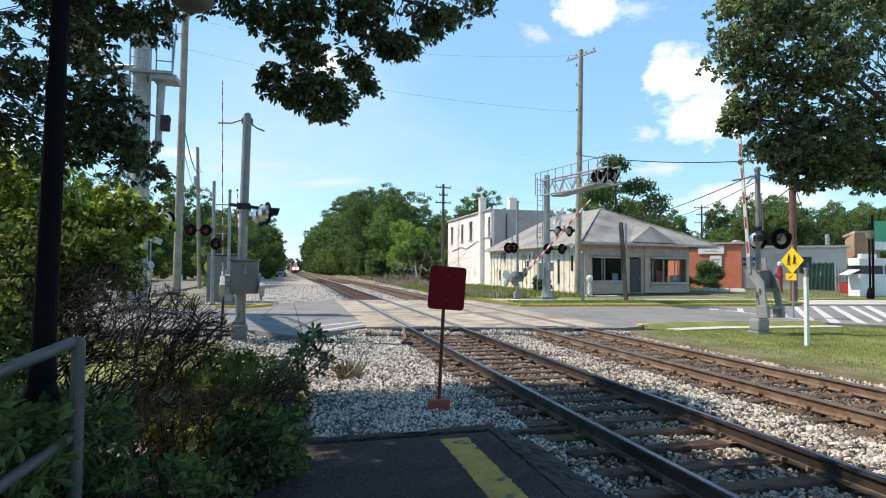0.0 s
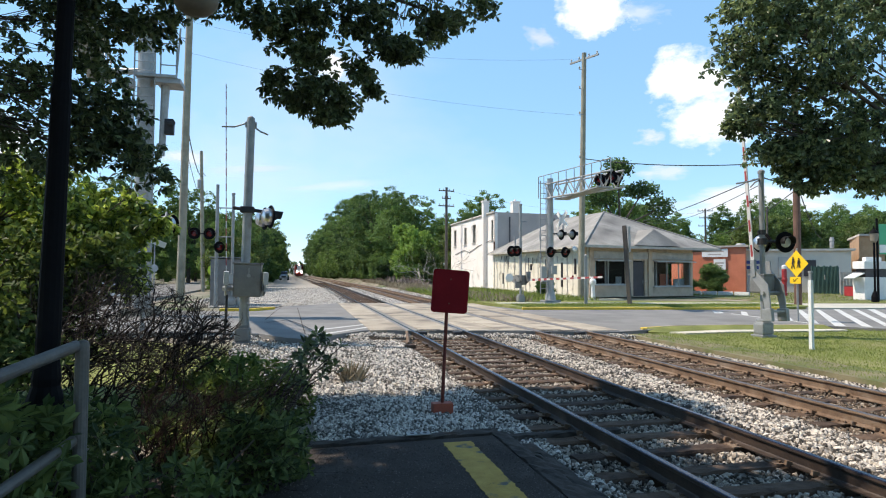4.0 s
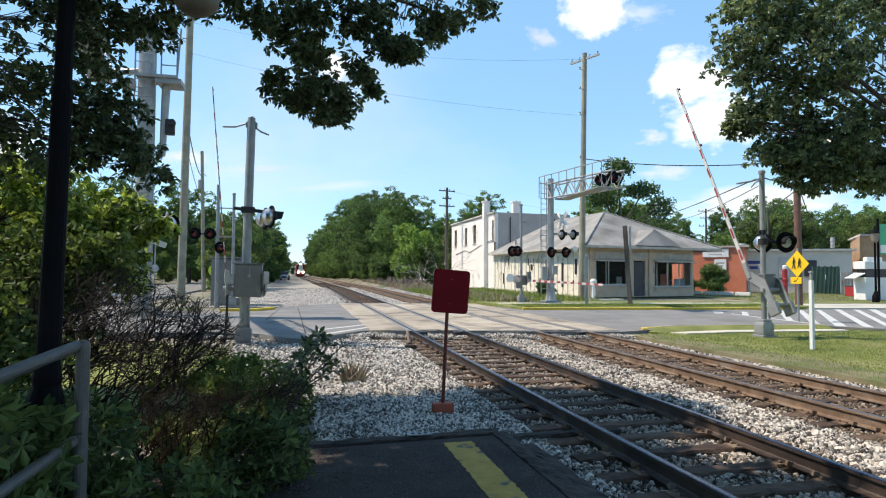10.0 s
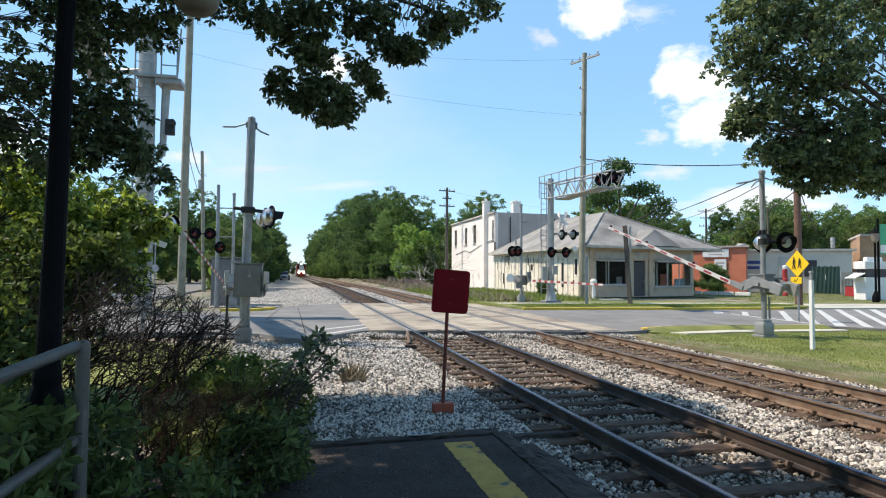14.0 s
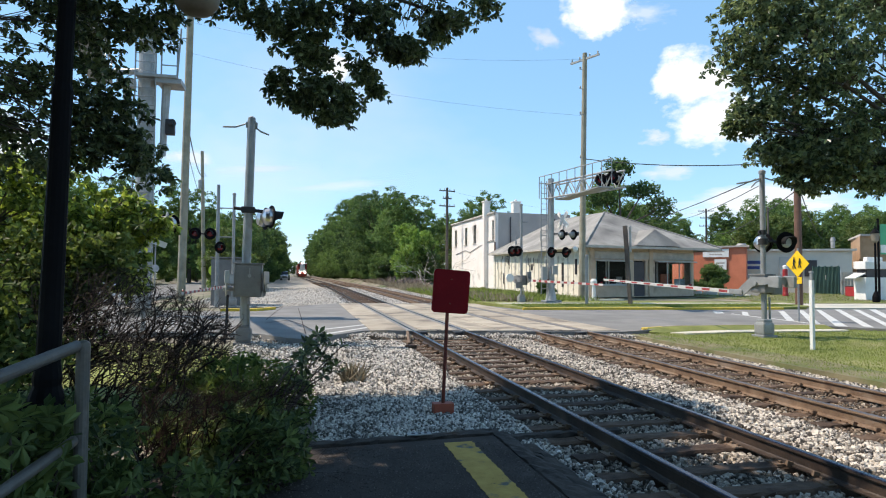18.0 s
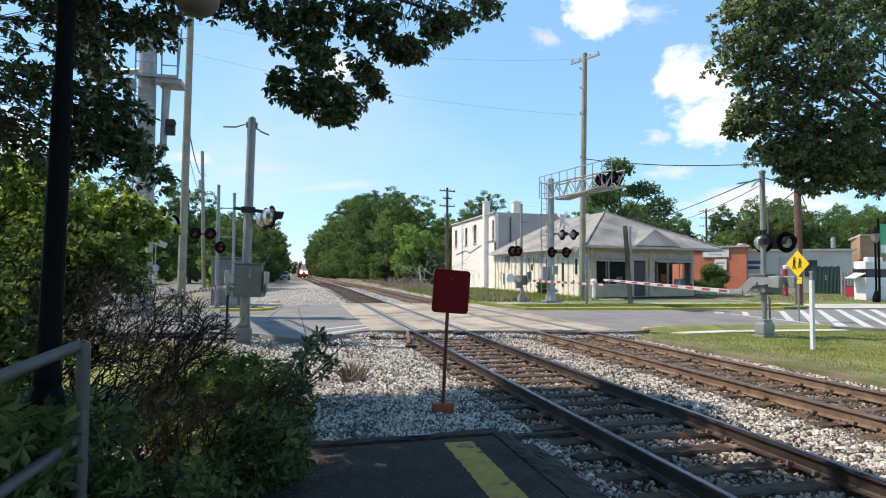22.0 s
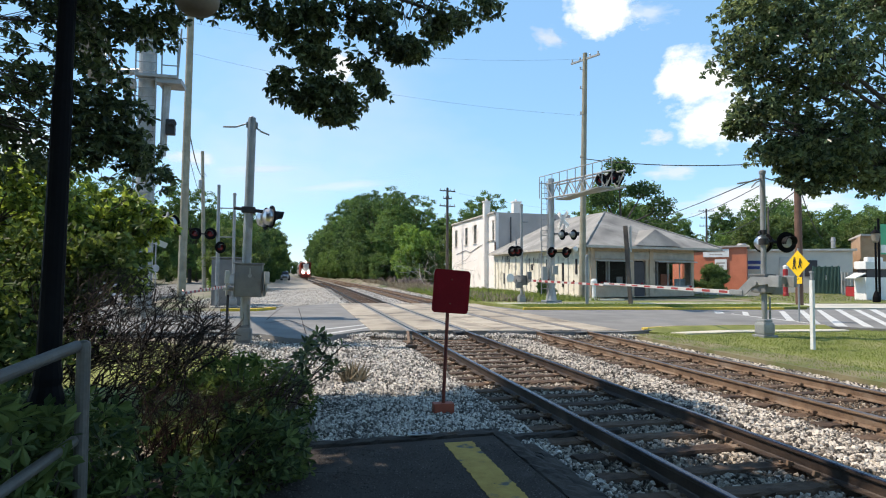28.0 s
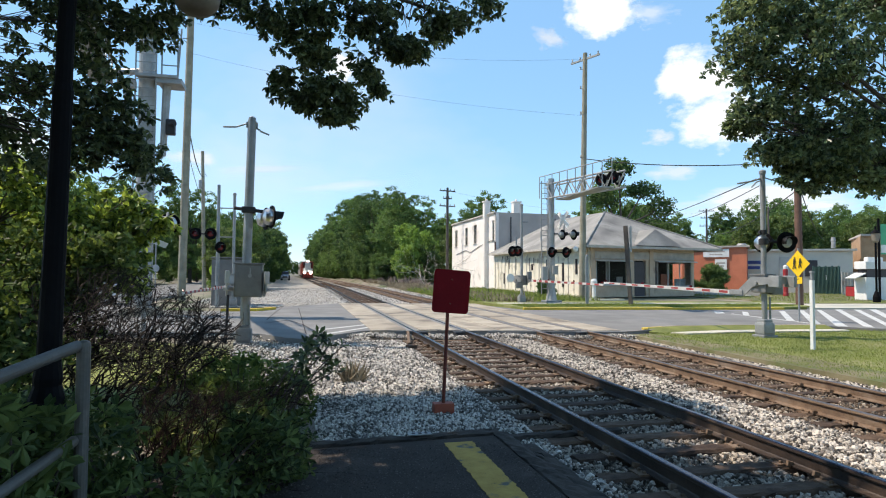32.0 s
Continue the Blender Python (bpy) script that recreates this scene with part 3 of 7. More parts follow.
def rough_beam(length, width, depth, seed, cuts=26, wear=0.007):
    """A worn timber along x, its top at z = 0, with split and rounded edges."""
    r = np.random.default_rng(seed)
    ring = [(-0.5, -1.0), (-0.5, -0.16), (-0.42, -0.02), (-0.15, 0.0), (0.12, -0.005), (0.42, -0.02), (0.5, -0.16), (0.5, -1.0)]
    k = len(ring)
    v = []
    for i in range(cuts + 1):
        x = length * (i / cuts - 0.5) + (r.normal() * 0.004 if 0 < i < cuts else 0)
        for a, b in ring:
            v.append((x + (r.normal() * 0.012 if i in (0, cuts) else 0), a * width + r.normal() * wear, b * depth + (r.normal() * wear * 0.6 if b > -0.5 else 0)))
    f = [(j * k + i, j * k + (i + 1) % k, (j + 1) * k + (i + 1) % k, (j + 1) * k + i) for j in range(cuts) for i in range(k)]
    f += [tuple(range(k))[::-1], tuple(range(cuts * k, cuts * k + k))]
    return v, f


def tie_mesh(seed):
    v, f = rough_beam(2.6, 0.215, 0.18, seed)
    return raw("tie", v, f, M["tie"])


TIES = [tie_mesh(s) for s in range(6)]
plate_bm = B(box((0, 0, 0.006), (0.34, 0.18, 0.014)))
for sx in (-0.1, 0.1):
    for sy in (-0.05, 0.05):
        box((sx, sy, 0.02), (0.028, 0.028, 0.03))(plate_bm)
plate_me = mesh_of("tie_plate", plate_bm, M["rail_side"])
anchor_bm = B(box((-0.075, 0, 0), (0.075, 0.032, 0.05), pose(0, 0, 0, 0, 14, 0), 0.008), box((0.07, 0, -0.004), (0.07, 0.03, 0.045), pose(0, 0, 0, 0, -14, 0), 0.008), box((0, 0, -0.022), (0.2, 0.028, 0.016)))
anchor_me = mesh_of("rail_anchor", anchor_bm, M["rail_side"])
for xa, xb, top, text in TRACKS:
    tr = thing("railway_track", text, "railway track", "parallel railway tracks")
    for x in (xa, xb):
        ra = new("rail", rail_mesh(x, top))
        ra.parent = tr
    c = (xa + xb) / 2
    y = TIE0 - 14 * TIE
    while y < 16.9:
        t = new("tie", TIES[int(rng.integers(6))])
        t.parent = tr
        t.matrix_basis = pose(c + rng.uniform(-0.05, 0.05), y + rng.uniform(-0.03, 0.03), -0.176 + rng.uniform(-0.006, 0.004), 0, 0, rng.uniform(-1.3, 1.3))
        for x in (xa, xb):
            p = new("tie_plate", plate_me)
            p.parent = tr
            p.matrix_basis = pose(x, y, -0.178)
            if y > 2.5:
                q = new("rail_anchor", anchor_me)
                q.parent = tr
                q.matrix_basis = pose(x, y + rng.choice((-0.14, 0.14)), -0.146, rng.uniform(-6, 6), 0, rng.uniform(-5, 5))
        y += TIE
    y = 34.6
    while y < 112:
        t = new("tie", TIES[int(rng.integers(6))])
        t.parent = tr
        t.matrix_basis = pose(c + bend(y), y, -0.176 + rng.uniform(-0.012, 0.0), 0, 0, rng.uniform(-1, 1))
        y += TIE if y < 80 else 2 * TIE

# ballast stones
STONE = [(1, 0, 0.1), (-1, 0, 0), (0, 1, 0), (0, -1, 0), (0, 0, 0.8), (0, 0, -0.8), (0.62, 0.55, 0.5), (-0.55, -0.62, 0.45)]
STONE_FACES = [(6, 4, 0), (6, 0, 2), (6, 2, 4), (7, 4, 1), (7, 1, 3), (7, 3, 4), (4, 2, 1), (4, 3, 0), (5, 2, 0), (5, 0, 3), (5, 3, 1), (5, 1, 2)]

STONE8 = [(1, 0.1, 0.1), (-1, -0.1, 0), (0.15, 1, 0.1), (-0.1, -1, 0), (0.2, 0.1, 0.8), (0, 0, -0.8)]
STONE8_FACES = [(4, 0, 2), (4, 2, 1), (4, 1, 3), (4, 3, 0), (5, 2, 0), (5, 1, 2), (5, 3, 1), (5, 0, 3)]


def stones(name, rng, n, area, z, size, material, clear=True, jitter=0.03, skew=0.0):
    x0, x1, y0, y1 = area
    x, y = rng.uniform(x0, x1, n), rng.uniform(y0, y1, n)
    keep = np.ones(n, bool)
    if clear:
        for a, b, *_ in TRACKS:
            for r in (a, b):
                keep &= abs(x - r) > 0.085
    keep &= ~((x < 2.35) & (y < 6.75))
    keep &= ~((x > -1.1) & (x < 1.95) & (y > 16.1 + np.abs(x - 0.2) * 1.2) & (y < 33))
    x, y = x[keep], y[keep] + (5.8 - x[keep]) * skew
    n = len(x)
    zz = z + rng.uniform(-jitter, jitter * 0.6, n)
    if clear:
        for a, b, *_ in TRACKS:
            on = (x > (a + b) / 2 - 1.32) & (x < (a + b) / 2 + 1.32)
            near = abs(((y - TIE0 + TIE / 2) % TIE) - TIE / 2) < 0.128
            zz[on] -= 0.030
            zz[on & near & (rng.random(n) < 0.97)] -= 0.25
    s = size * rng.uniform(0.55, 1.35, n)[:, None] * rng.uniform(0.65, 1.15, (n, 3))
    m = np.concatenate([turns(rng, n) * s[:, None, :], np.stack([x, y, zz], 1)[:, :, None]], 2)
    return tagged(new(name, many(name, *((STONE, STONE_FACES) if y0 < 9 else (STONE8, STONE8_FACES)), m, material)), kind="stuff")


for n, area, z, size in ((15000, (0.2, 2.75, 2.6, 9.5), -0.188, 0.032), (9000, (0.2, 2.75, 6.4, 9.5), -0.180, 0.024), (10500, (5.3, 6.45, 2.6, 9.5), -0.186, 0.032), (6000, (5.3, 6.45, 2.6, 9.5), -0.186, 0.023),
                         (5000, (8.85, 9.9, 2.6, 9.5), -0.190, 0.032), (25000, (-0.6, 2.75, 9.5, 17.0), -0.182, 0.033), (13000, (5.3, 6.45, 9.5, 17.0), -0.184, 0.033), (7000, (8.85, 9.9, 9.5, 17.0), -0.19, 0.033),
                         (12000, (2.0, 10.2, 34.5, 62), -0.21, 0.05), (5000, (-1.6, 1.9, 13.5, 18.3), -0.14, 0.034)):
    ob = stones("ballast_stones", rng, n, area, z, size, M["worn_stone" if area[0] > 5 else "stone"])
    tagged(ob, "loose pale grey crushed ballast stones beside the rails", "ballast")
for n, area, z, size in ((17000, (2.6, 5.4, 2.6, 9.5), -0.192, 0.031), (9000, (2.6, 5.4, 2.6, 9.5), -0.190, 0.022), (22000, (2.6, 5.4, 9.5, 17.0), -0.192, 0.031), (13000, (6.4, 8.9, 2.6, 9.5), -0.192, 0.031), (16000, (6.4, 8.9, 9.5, 17.0), -0.192, 0.031)):
    ob = stones("ballast_stones", rng, n, area, z, size, M["dirt_shade_stone"])
    tagged(ob, "crushed ballast stones between the rails, darkened for dirt and shade", "ballast")
ob = stones("ballast_stones", rng, 16000, (2.5, 9.9, -8.0, 2.6), -0.195, 0.045, M["stone"])
tagged(ob, "loose pale grey crushed ballast stones beside the platform", "ballast")
ob = stones("ballast_stones", rng, 7000, (2.1, 9.5, 16.7, 17.55), -0.10, 0.03, M["stone"], True, 0.05, 0.19)
tagged(ob, "crushed stones heaped against the crossing slabs", "ballast")
ob = stones("ballast_stones", rng, 5000, (-3.2, 2.2, 17.2, 18.05), -0.085, 0.03, M["stone"], True, 0.04, 0.09)
tagged(ob, "crushed stones heaped along the road edge", "ballast")
for n, area in ((15000, (5.25, 6.5, 33.5, 75)), (7000, (8.9, 10.3, 33.5, 75))):
    ob = stones("ballast_stones", rng, n, area, -0.165, 0.055, M["stone"])
    tagged(ob, "pale ballast stones beyond the crossing", "ballast")
ob = stones("ballast_stones", rng, 26000, (-6.2, 3.0, 33.0, 72), -0.105, 0.036, M["stone"], False, 0.03)
tagged(ob, "loose pale gravel beside the far track", "gravel")
ob = stones("ballast_stones", rng, 10000, (6.5, 8.8, 4, 17.0), -0.165, 0.026, M["rust_stone"])
tagged(ob, "rust-stained ballast stones between the far rails", "ballast")

# crossing panels: concrete slabs between and beside the rails
cp = thing("crossing_panels", "worn concrete slabs that carry the road over the tracks", "crossing panel", kind="structure")
for x0, x1 in ((2.05, 3.10), (3.50, 4.58), (4.98, 5.85), (5.87, 6.70), (7.10, 8.16), (8.56, 9.5)):
    for k in range(5):
        skew = (5.8 - (x0 + x1) / 2) * 0.19
        y0 = 17.55 + skew + k * 3.2
        part("panel", B(box(((x0 + x1) / 2, y0 + 1.59, -0.145), (x1 - x0, 3.17, 0.30), None, 0.012)), M["concrete"], cp)
for a, b, *_ in TRACKS:
    for x in (a, b):
        for s in (-0.118, 0.118):
            part("rubber_seal", B(box((x + s, 25.5 + (5.8 - x) * 0.19, -0.16), (0.15, 15.9, 0.27))), M["rubber"], cp)
for x in (3.42, 4.66, 7.02, 8.24):
    s = -0.22 if x in (4.66, 8.24) else 0.22
    part("flange_filler", B(box((x + s * 0.5, 17.35 + (5.8 - x) * 0.19, -0.09), (0.26, 0.34, 0.14), None, 0.02)), M["matt_black"], cp)
    part("wear_strip", B(box((x + s * 1.6, 17.53 + (5.8 - x) * 0.19, 0.008), (0.7, 0.07, 0.012))), M["matt_black"], cp)

fl = thing("flared_guide_rail", "short rusty guide rail end bent away from the track", "guide rail")
part("bar", B(path_rod([(3.13, 18.9, -0.06), (3.11, 17.9, -0.06), (2.98, 17.1, -0.10), (2.80, 15.9, -0.15)], 0.045, 6)), M["rail_side"], fl)
part("block", B(box((2.72, 15.2, -0.16), (0.24, 0.20, 0.14), pose(0, 0, 0, 0, 0, 20), 0.03)), M["tie"], fl)

# ---- platform ----
PZ = -0.05
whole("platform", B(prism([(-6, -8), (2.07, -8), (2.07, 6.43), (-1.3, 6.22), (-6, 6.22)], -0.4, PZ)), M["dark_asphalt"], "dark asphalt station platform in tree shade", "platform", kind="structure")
edge = thing("platform_edging", "weathered timber edging round the platform end", "edging", kind="structure")
for at, length, width, turn, seed in (((0.45, 6.56, -0.055), 3.5, 0.19, 3.4, 31), ((2.20, 2.1, -0.060), 9.0, 0.20, 90, 32), ((2.415, 1.9, -0.095), 8.6, 0.19, 90.6, 33), ((3.0, 6.72, -0.13), 1.5, 0.15, 2.0, 34)):
    v, f = rough_beam(length, width, 0.24, seed, int(length * 11), 0.010)
    ob = new("beam", raw("beam", v, f, M["timber"]))
    ob.parent = edge
    ob.matrix_basis = pose(*at, 0, 0, turn)
rag = np.random.default_rng(8)
ly = np.arange(-8, 6.25, 0.035)
outline = [(1.47 + rag.normal() * 0.006, y) for y in ly] + [(1.77 + rag.normal() * 0.006, y) for y in ly[::-1]]
whole("platform_line", B(flat(outline, PZ)), M["line_yellow"], "worn yellow safety line on the platform", "safety line", kind="structure")
tagfix = thing("marker_plate", "small white stencilled plate on the platform beam", "plate", at=(1.28, 6.60, -0.040))
part("plate", B(box((0, 0, 0.006), (0.26, 0.11, 0.012), None, 0.003)), M["silver"], tagfix)
for i in range(3):
    part("mark", B(box((-0.07 + 0.07 * i, 0, 0.0135), (0.035, 0.05, 0.003))), M["ink"], tagfix)

gr = np.random.default_rng(77)
n = 15000
gx, gy = gr.uniform(-1.6, 2.06, n), gr.uniform(2.9, 6.2, n)
gs = 0.0085 * gr.uniform(0.5, 1.4, n)[:, None] * gr.uniform(0.6, 1.2, (n, 3))
gm = np.concatenate([turns(gr, n) * gs[:, None, :], np.stack([gx, gy, np.where((gx > 1.46) & (gx < 1.78), PZ - 0.004, PZ - 0.001)], 1)[:, :, None]], 2)
tagged(new("asphalt_grit", many("asphalt_grit", STONE8, STONE8_FACES, gm, M["grit"])), "coarse dark aggregate in the worn platform asphalt", "asphalt", kind="stuff")

# ---- buildings ----


def wall_with_holes(p, q, z0, z1, thick, holes):
    """A wall from p to q (its outer face), in upright and level strips round the holes (u0, u1, v0, v1), metres along and up."""
    p, q = Vector((*p, 0)), Vector((*q, 0))
    d = (q - p).normalized()
    n = Vector((-d.y, d.x, 0))
    length = (q - p).length
    m = Matrix(((d.x, n.x, 0, 0), (d.y, n.y, 0, 0), (0, 0, 1, 0), (0, 0, 0, 1)))
    us = sorted({0.0, length, *[h[0] for h in holes], *[h[1] for h in holes]})
    vs = sorted({z0, z1, *[h[2] for h in holes], *[h[3] for h in holes]})
    bm = bmesh.new()
    grid = {}

    def at(i, j, k):
        if (i, j, k) not in grid:
            c = p + d * us[i] + n * (thick * k)
            grid[i, j, k] = bm.verts.new((c.x, c.y, vs[j]))
        return grid[i, j, k]

    def solid(i, j):
        if not (0 <= i < len(us) - 1 and 0 <= j < len(vs) - 1):
            return False
        u, v = (us[i] + us[i + 1]) / 2, (vs[j] + vs[j + 1]) / 2
        return not any(h[0] < u < h[1] and h[2] < v < h[3] for h in holes)
    for i in range(len(us) - 1):
        for j in range(len(vs) - 1):
            if solid(i, j):
                for k in (0, 1):
                    bm.faces.new([at(i, j, k), at(i + 1, j, k), at(i + 1, j + 1, k), at(i, j + 1, k)])
                for ok, a, b in ((solid(i - 1, j), (i, j), (i, j + 1)), (solid(i + 1, j), (i + 1, j), (i + 1, j + 1)), (solid(i, j - 1), (i, j), (i + 1, j)), (solid(i, j + 1), (i, j + 1), (i + 1, j + 1))):
                    if not ok:
                        bm.faces.new([at(*a, 0), at(*b, 0), at(*b, 1), at(*a, 1)])
    bmesh.ops.recalc_face_normals(bm, faces=bm.faces)
    return bm, m, p, d, n


def window_in(parent, m, p, d, n, hole, mat_frame, inset=0.08, mullions=(), rails=(), sill=True, pane="pane"):
    u0, u1, v0, v1 = hole
    w, h = u1 - u0, v1 - v0

    def at(u, v, off):
        c = p + d * u + n * off
        return (c.x, c.y, v)
    win = part("window", B(box(at((u0 + u1) / 2, v0 + 0.03, inset), (w, 0.07, 0.06), m), box(at((u0 + u1) / 2, v1 - 0.03, inset), (w, 0.07, 0.06), m),
                           box(at(u0 + 0.03, (v0 + v1) / 2, inset), (0.06, 0.07, h - 0.12), m), box(at(u1 - 0.03, (v0 + v1) / 2, inset), (0.06, 0.07, h - 0.12), m)), mat_frame, parent)
    for k in mullions:
        part("mullion", B(box(at(u0 + k * w, (v0 + v1) / 2, inset), (0.06, 0.06, h - 0.12), m)), mat_frame, win)
    for k in rails:
        part("rail", B(box(at((u0 + u1) / 2, v0 + k * h, inset), (w - 0.12, 0.055, 0.05), m)), mat_frame, win)
    g = part("pane", B(box(at((u0 + u1) / 2, (v0 + v1) / 2, inset + 0.02), (w - 0.12, 0.008, h - 0.12), m)), M[pane], win)
    g.visible_shadow = False
    if sill:
        part("sill", B(box(at((u0 + u1) / 2, v0 - 0.03, -0.05), (w + 0.16, 0.16, 0.06), m, 0.01)), mat_frame, win)
    return win


# the single-storey corner shop
shop = thing("corner_shop", "abandoned white single-storey shop with a grey hipped shingle roof", "building")
SZ = 0.08
C = [(18.95, 38.1), (28.70, 40.36), (26.2, 57.4), (18.35, 57.0)]
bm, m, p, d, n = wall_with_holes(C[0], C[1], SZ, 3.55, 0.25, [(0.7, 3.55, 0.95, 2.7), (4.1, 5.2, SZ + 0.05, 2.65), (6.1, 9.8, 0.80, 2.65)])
part("front_wall", bm, M["front_wall"], shop, "weathered white painted brick front, eave shade in its tone")
window_in(shop, m, p, d, n, (0.7, 3.55, 0.95, 2.7), M["trim"], mullions=(0.42,), pane="pane")
window_in(shop, m, p, d, n, (6.1, 9.8, 0.80, 2.65), M["trim"], mullions=(0.36, 0.68), pane="pane")
dc = p + d * 4.65 + n * 0.1
door = part("door", B(box((dc.x, dc.y, 1.3), (1.06, 0.06, 2.5), m, 0.01), box((dc.x, dc.y, 1.3), (0.8, 0.075, 2.0), m)), M["door_dark"], shop, "closed dark shop door")
hk = p + d * 5.05 + n * 0.02
part("handle", B(rod((hk.x, hk.y, 1.0), (hk.x, hk.y, 1.3), 0.02)), M["galv"], door)
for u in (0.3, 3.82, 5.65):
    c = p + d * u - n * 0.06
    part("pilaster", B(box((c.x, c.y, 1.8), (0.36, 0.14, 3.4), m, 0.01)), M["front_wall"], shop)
c = p + d * 5.0 - n * 0.03
part("sign_band", B(box((c.x, c.y, 3.0), (9.9, 0.1, 0.5), m)), M["fascia"], shop, "stained blank sign band above the windows")
for u, w in ((2.12, 3.0), (7.95, 3.9)):
    c = p + d * u - n * 0.22
    part("awning_rail", B(box((c.x, c.y, 2.62), (w, 0.45, 0.07), m @ pose(0, 0, 0, 8, 0, 0))), M["trim"], shop)
bm, m2, p2, d2, n2 = wall_with_holes(C[3], C[0], SZ - 0.1, 3.55, 0.25, [])
part("side_wall", bm, M["cream"], shop, "peeling cream boarded side wall")
for i in range(22):
    c = p2 + d2 * (0.5 + i * 0.86) - n2 * 0.02
    part("batten", B(box((c.x, c.y, 1.6), (0.07, 0.05, 3.1), m2)), M["cream"] if i % 3 else M["fascia"], shop)
for i, (u, z, h) in enumerate(((3.0, 1.2, 1.0), (9.5, 2.2, 0.5), (12.4, 2.1, 1.4), (15.2, 1.6, 1.8), (17.3, 2.2, 1.1))):
    c = p2 + d2 * u - n2 * 0.06
    part("downpipe" if i > 1 else "vent", B(box((c.x, c.y, z), (0.12, 0.12, h), m2, 0.01)), M["door_dark"], shop)
pr_ = random.Random(4)
for i in range(26):
    c = p2 + d2 * pr_.uniform(0.6, 18.6) - n2 * 0.012
    h = pr_.uniform(0.25, 1.3)
    part("missing_board", B(box((c.x, c.y, 3.3 - h / 2 - pr_.choice((0, 0, 0.3, 0.9))), (pr_.uniform(0.05, 0.16), 0.03, h), m2)), M["door_dark" if i % 2 else "fascia"], shop)
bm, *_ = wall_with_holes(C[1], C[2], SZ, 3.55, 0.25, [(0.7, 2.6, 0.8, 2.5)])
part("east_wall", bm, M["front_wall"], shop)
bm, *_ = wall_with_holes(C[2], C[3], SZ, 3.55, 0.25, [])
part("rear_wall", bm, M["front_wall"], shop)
part("floor", B(prism([(19.2, 38.5), (27.7, 40.4), (26.0, 57.1), (18.7, 56.8)], SZ, SZ + 0.03)), M["concrete"], shop)
for u, k, w, z0, z1, mt in ((0.98, 0.45, 0.28, 0.95, 2.7, "teal"), (2.3, 0.8, 0.12, 0.3, 2.6, "fascia"), (3.3, 0.6, 0.5, 0.3, 1.5, "trim"), (7.0, 0.7, 0.14, 0.3, 2.7, "fascia"),
                            (8.3, 1.2, 0.9, 0.3, 1.7, "brick"), (9.2, 0.6, 1.1, 0.3, 1.35, "trim"), (9.95, 0.5, 0.22, 0.3, 2.7, "plaster")):
    c = p + d * u + n * k
    part("display_panel", B(box((c.x, c.y, (z0 + z1) / 2), (w, 0.08, z1 - z0), m)), M[mt], shop)
part("inner_wall", B(prism([(19.2, 43.0), (27.5, 43.4), (27.5, 43.5), (19.2, 43.1)], SZ, 3.4)), M["dark_room"], shop)
E0 = [(18.25, 37.0), (30.75, 39.85), (28.4, 57.5), (17.95, 57.5)]
R1, R2 = (23.7, 44.7, 6.66), (22.9, 52.0, 6.66)
bm = bmesh.new()
lo = [bm.verts.new((x, y, 3.62)) for x, y in E0]
hi = [bm.verts.new(R1), bm.verts.new(R2)]
for f in ((lo[0], lo[1], hi[0]), (lo[1], lo[2], hi[1], hi[0]), (lo[2], lo[3], hi[1]), (lo[3], lo[0], hi[0], hi[1])):
    bm.faces.new(f)
bm.faces.new(lo[::-1])
part("roof", bm, M["shingle"], shop, "grey weathered hipped shingle roof")
for a, b in zip(E0, E0[1:] + E0[:1]):
    a3, b3 = Vector((*a, 3.53)), Vector((*b, 3.53))
    dd = (b3 - a3).normalized()
    mm = Matrix(((dd.x, -dd.y, 0, 0), (dd.y, dd.x, 0, 0), (0, 0, 1, 0), (0, 0, 0, 1)))
    c = (a3 + b3) / 2
    part("gutter", B(box(c, ((b3 - a3).length, 0.12, 0.17), mm)), M["fascia"], shop)
for a, b in ((E0[0], R1), (E0[1], R1)):
    part("hip_cap", B(path_rod([(*a, 3.66), b], 0.07, 6)), M["shingle"], shop)
# the little gable over the door
bm = bmesh.new()
g = [bm.verts.new(v) for v in ((22.4, 37.85, 3.68), (26.7, 38.80, 3.68), (25.0, 39.6, 4.95), (24.4, 43.2, 4.98))]
for f in ((g[0], g[2], g[3]), (g[1], g[3], g[2]), (g[0], g[1], g[2])):
    bm.faces.new(f)
part("gable", bm, M["shingle"], shop, "small grey shingled gable")
# plumbing on the roof
for x, y, z in ((19.6, 48.0, 4.9), (19.2, 53, 4.7), (20.4, 45.2, 5.2)):
    part("vent_pipe", B(rod((x, y, z - 0.7), (x, y, z + 0.35), 0.07)), M["galv"], shop)

# the white two-storey building behind
tall = thing("two_storey_building", "white two-storey building with three chimneys and flat roof", "building")
T = [(18.72, 57.6), (27.0, 58.2), (27.0, 74.4), (18.35, 74.0)]
holes = [(1.3, 2.4, 4.9, 6.9), (5.7, 6.7, 4.9, 6.9), (9.0, 10.1, 4.95, 7.0), (15.35, 15.95, 5.0, 7.0)]
bm, m3, p3, d3, n3 = wall_with_holes(T[3], T[0], 0.0, 7.66, 0.3, holes)
part("side_wall", bm, M["plaster"], tall, "bright white plaster side wall")
for h in holes:
    window_in(tall, m3, p3, d3, n3, h, M["fascia"], rails=(0.5,), pane="pane")
    c = p3 + d3 * ((h[0] + h[1]) / 2) + n3 * 0.6
    # dark sheet behind the window, standing for the unlit room
    part("blind", B(box((c.x, c.y, (h[2] + h[3]) / 2), (h[1] - h[0] + 0.5, 0.02, h[3] - h[2] + 0.4), m3)), M["dark_room"], tall)
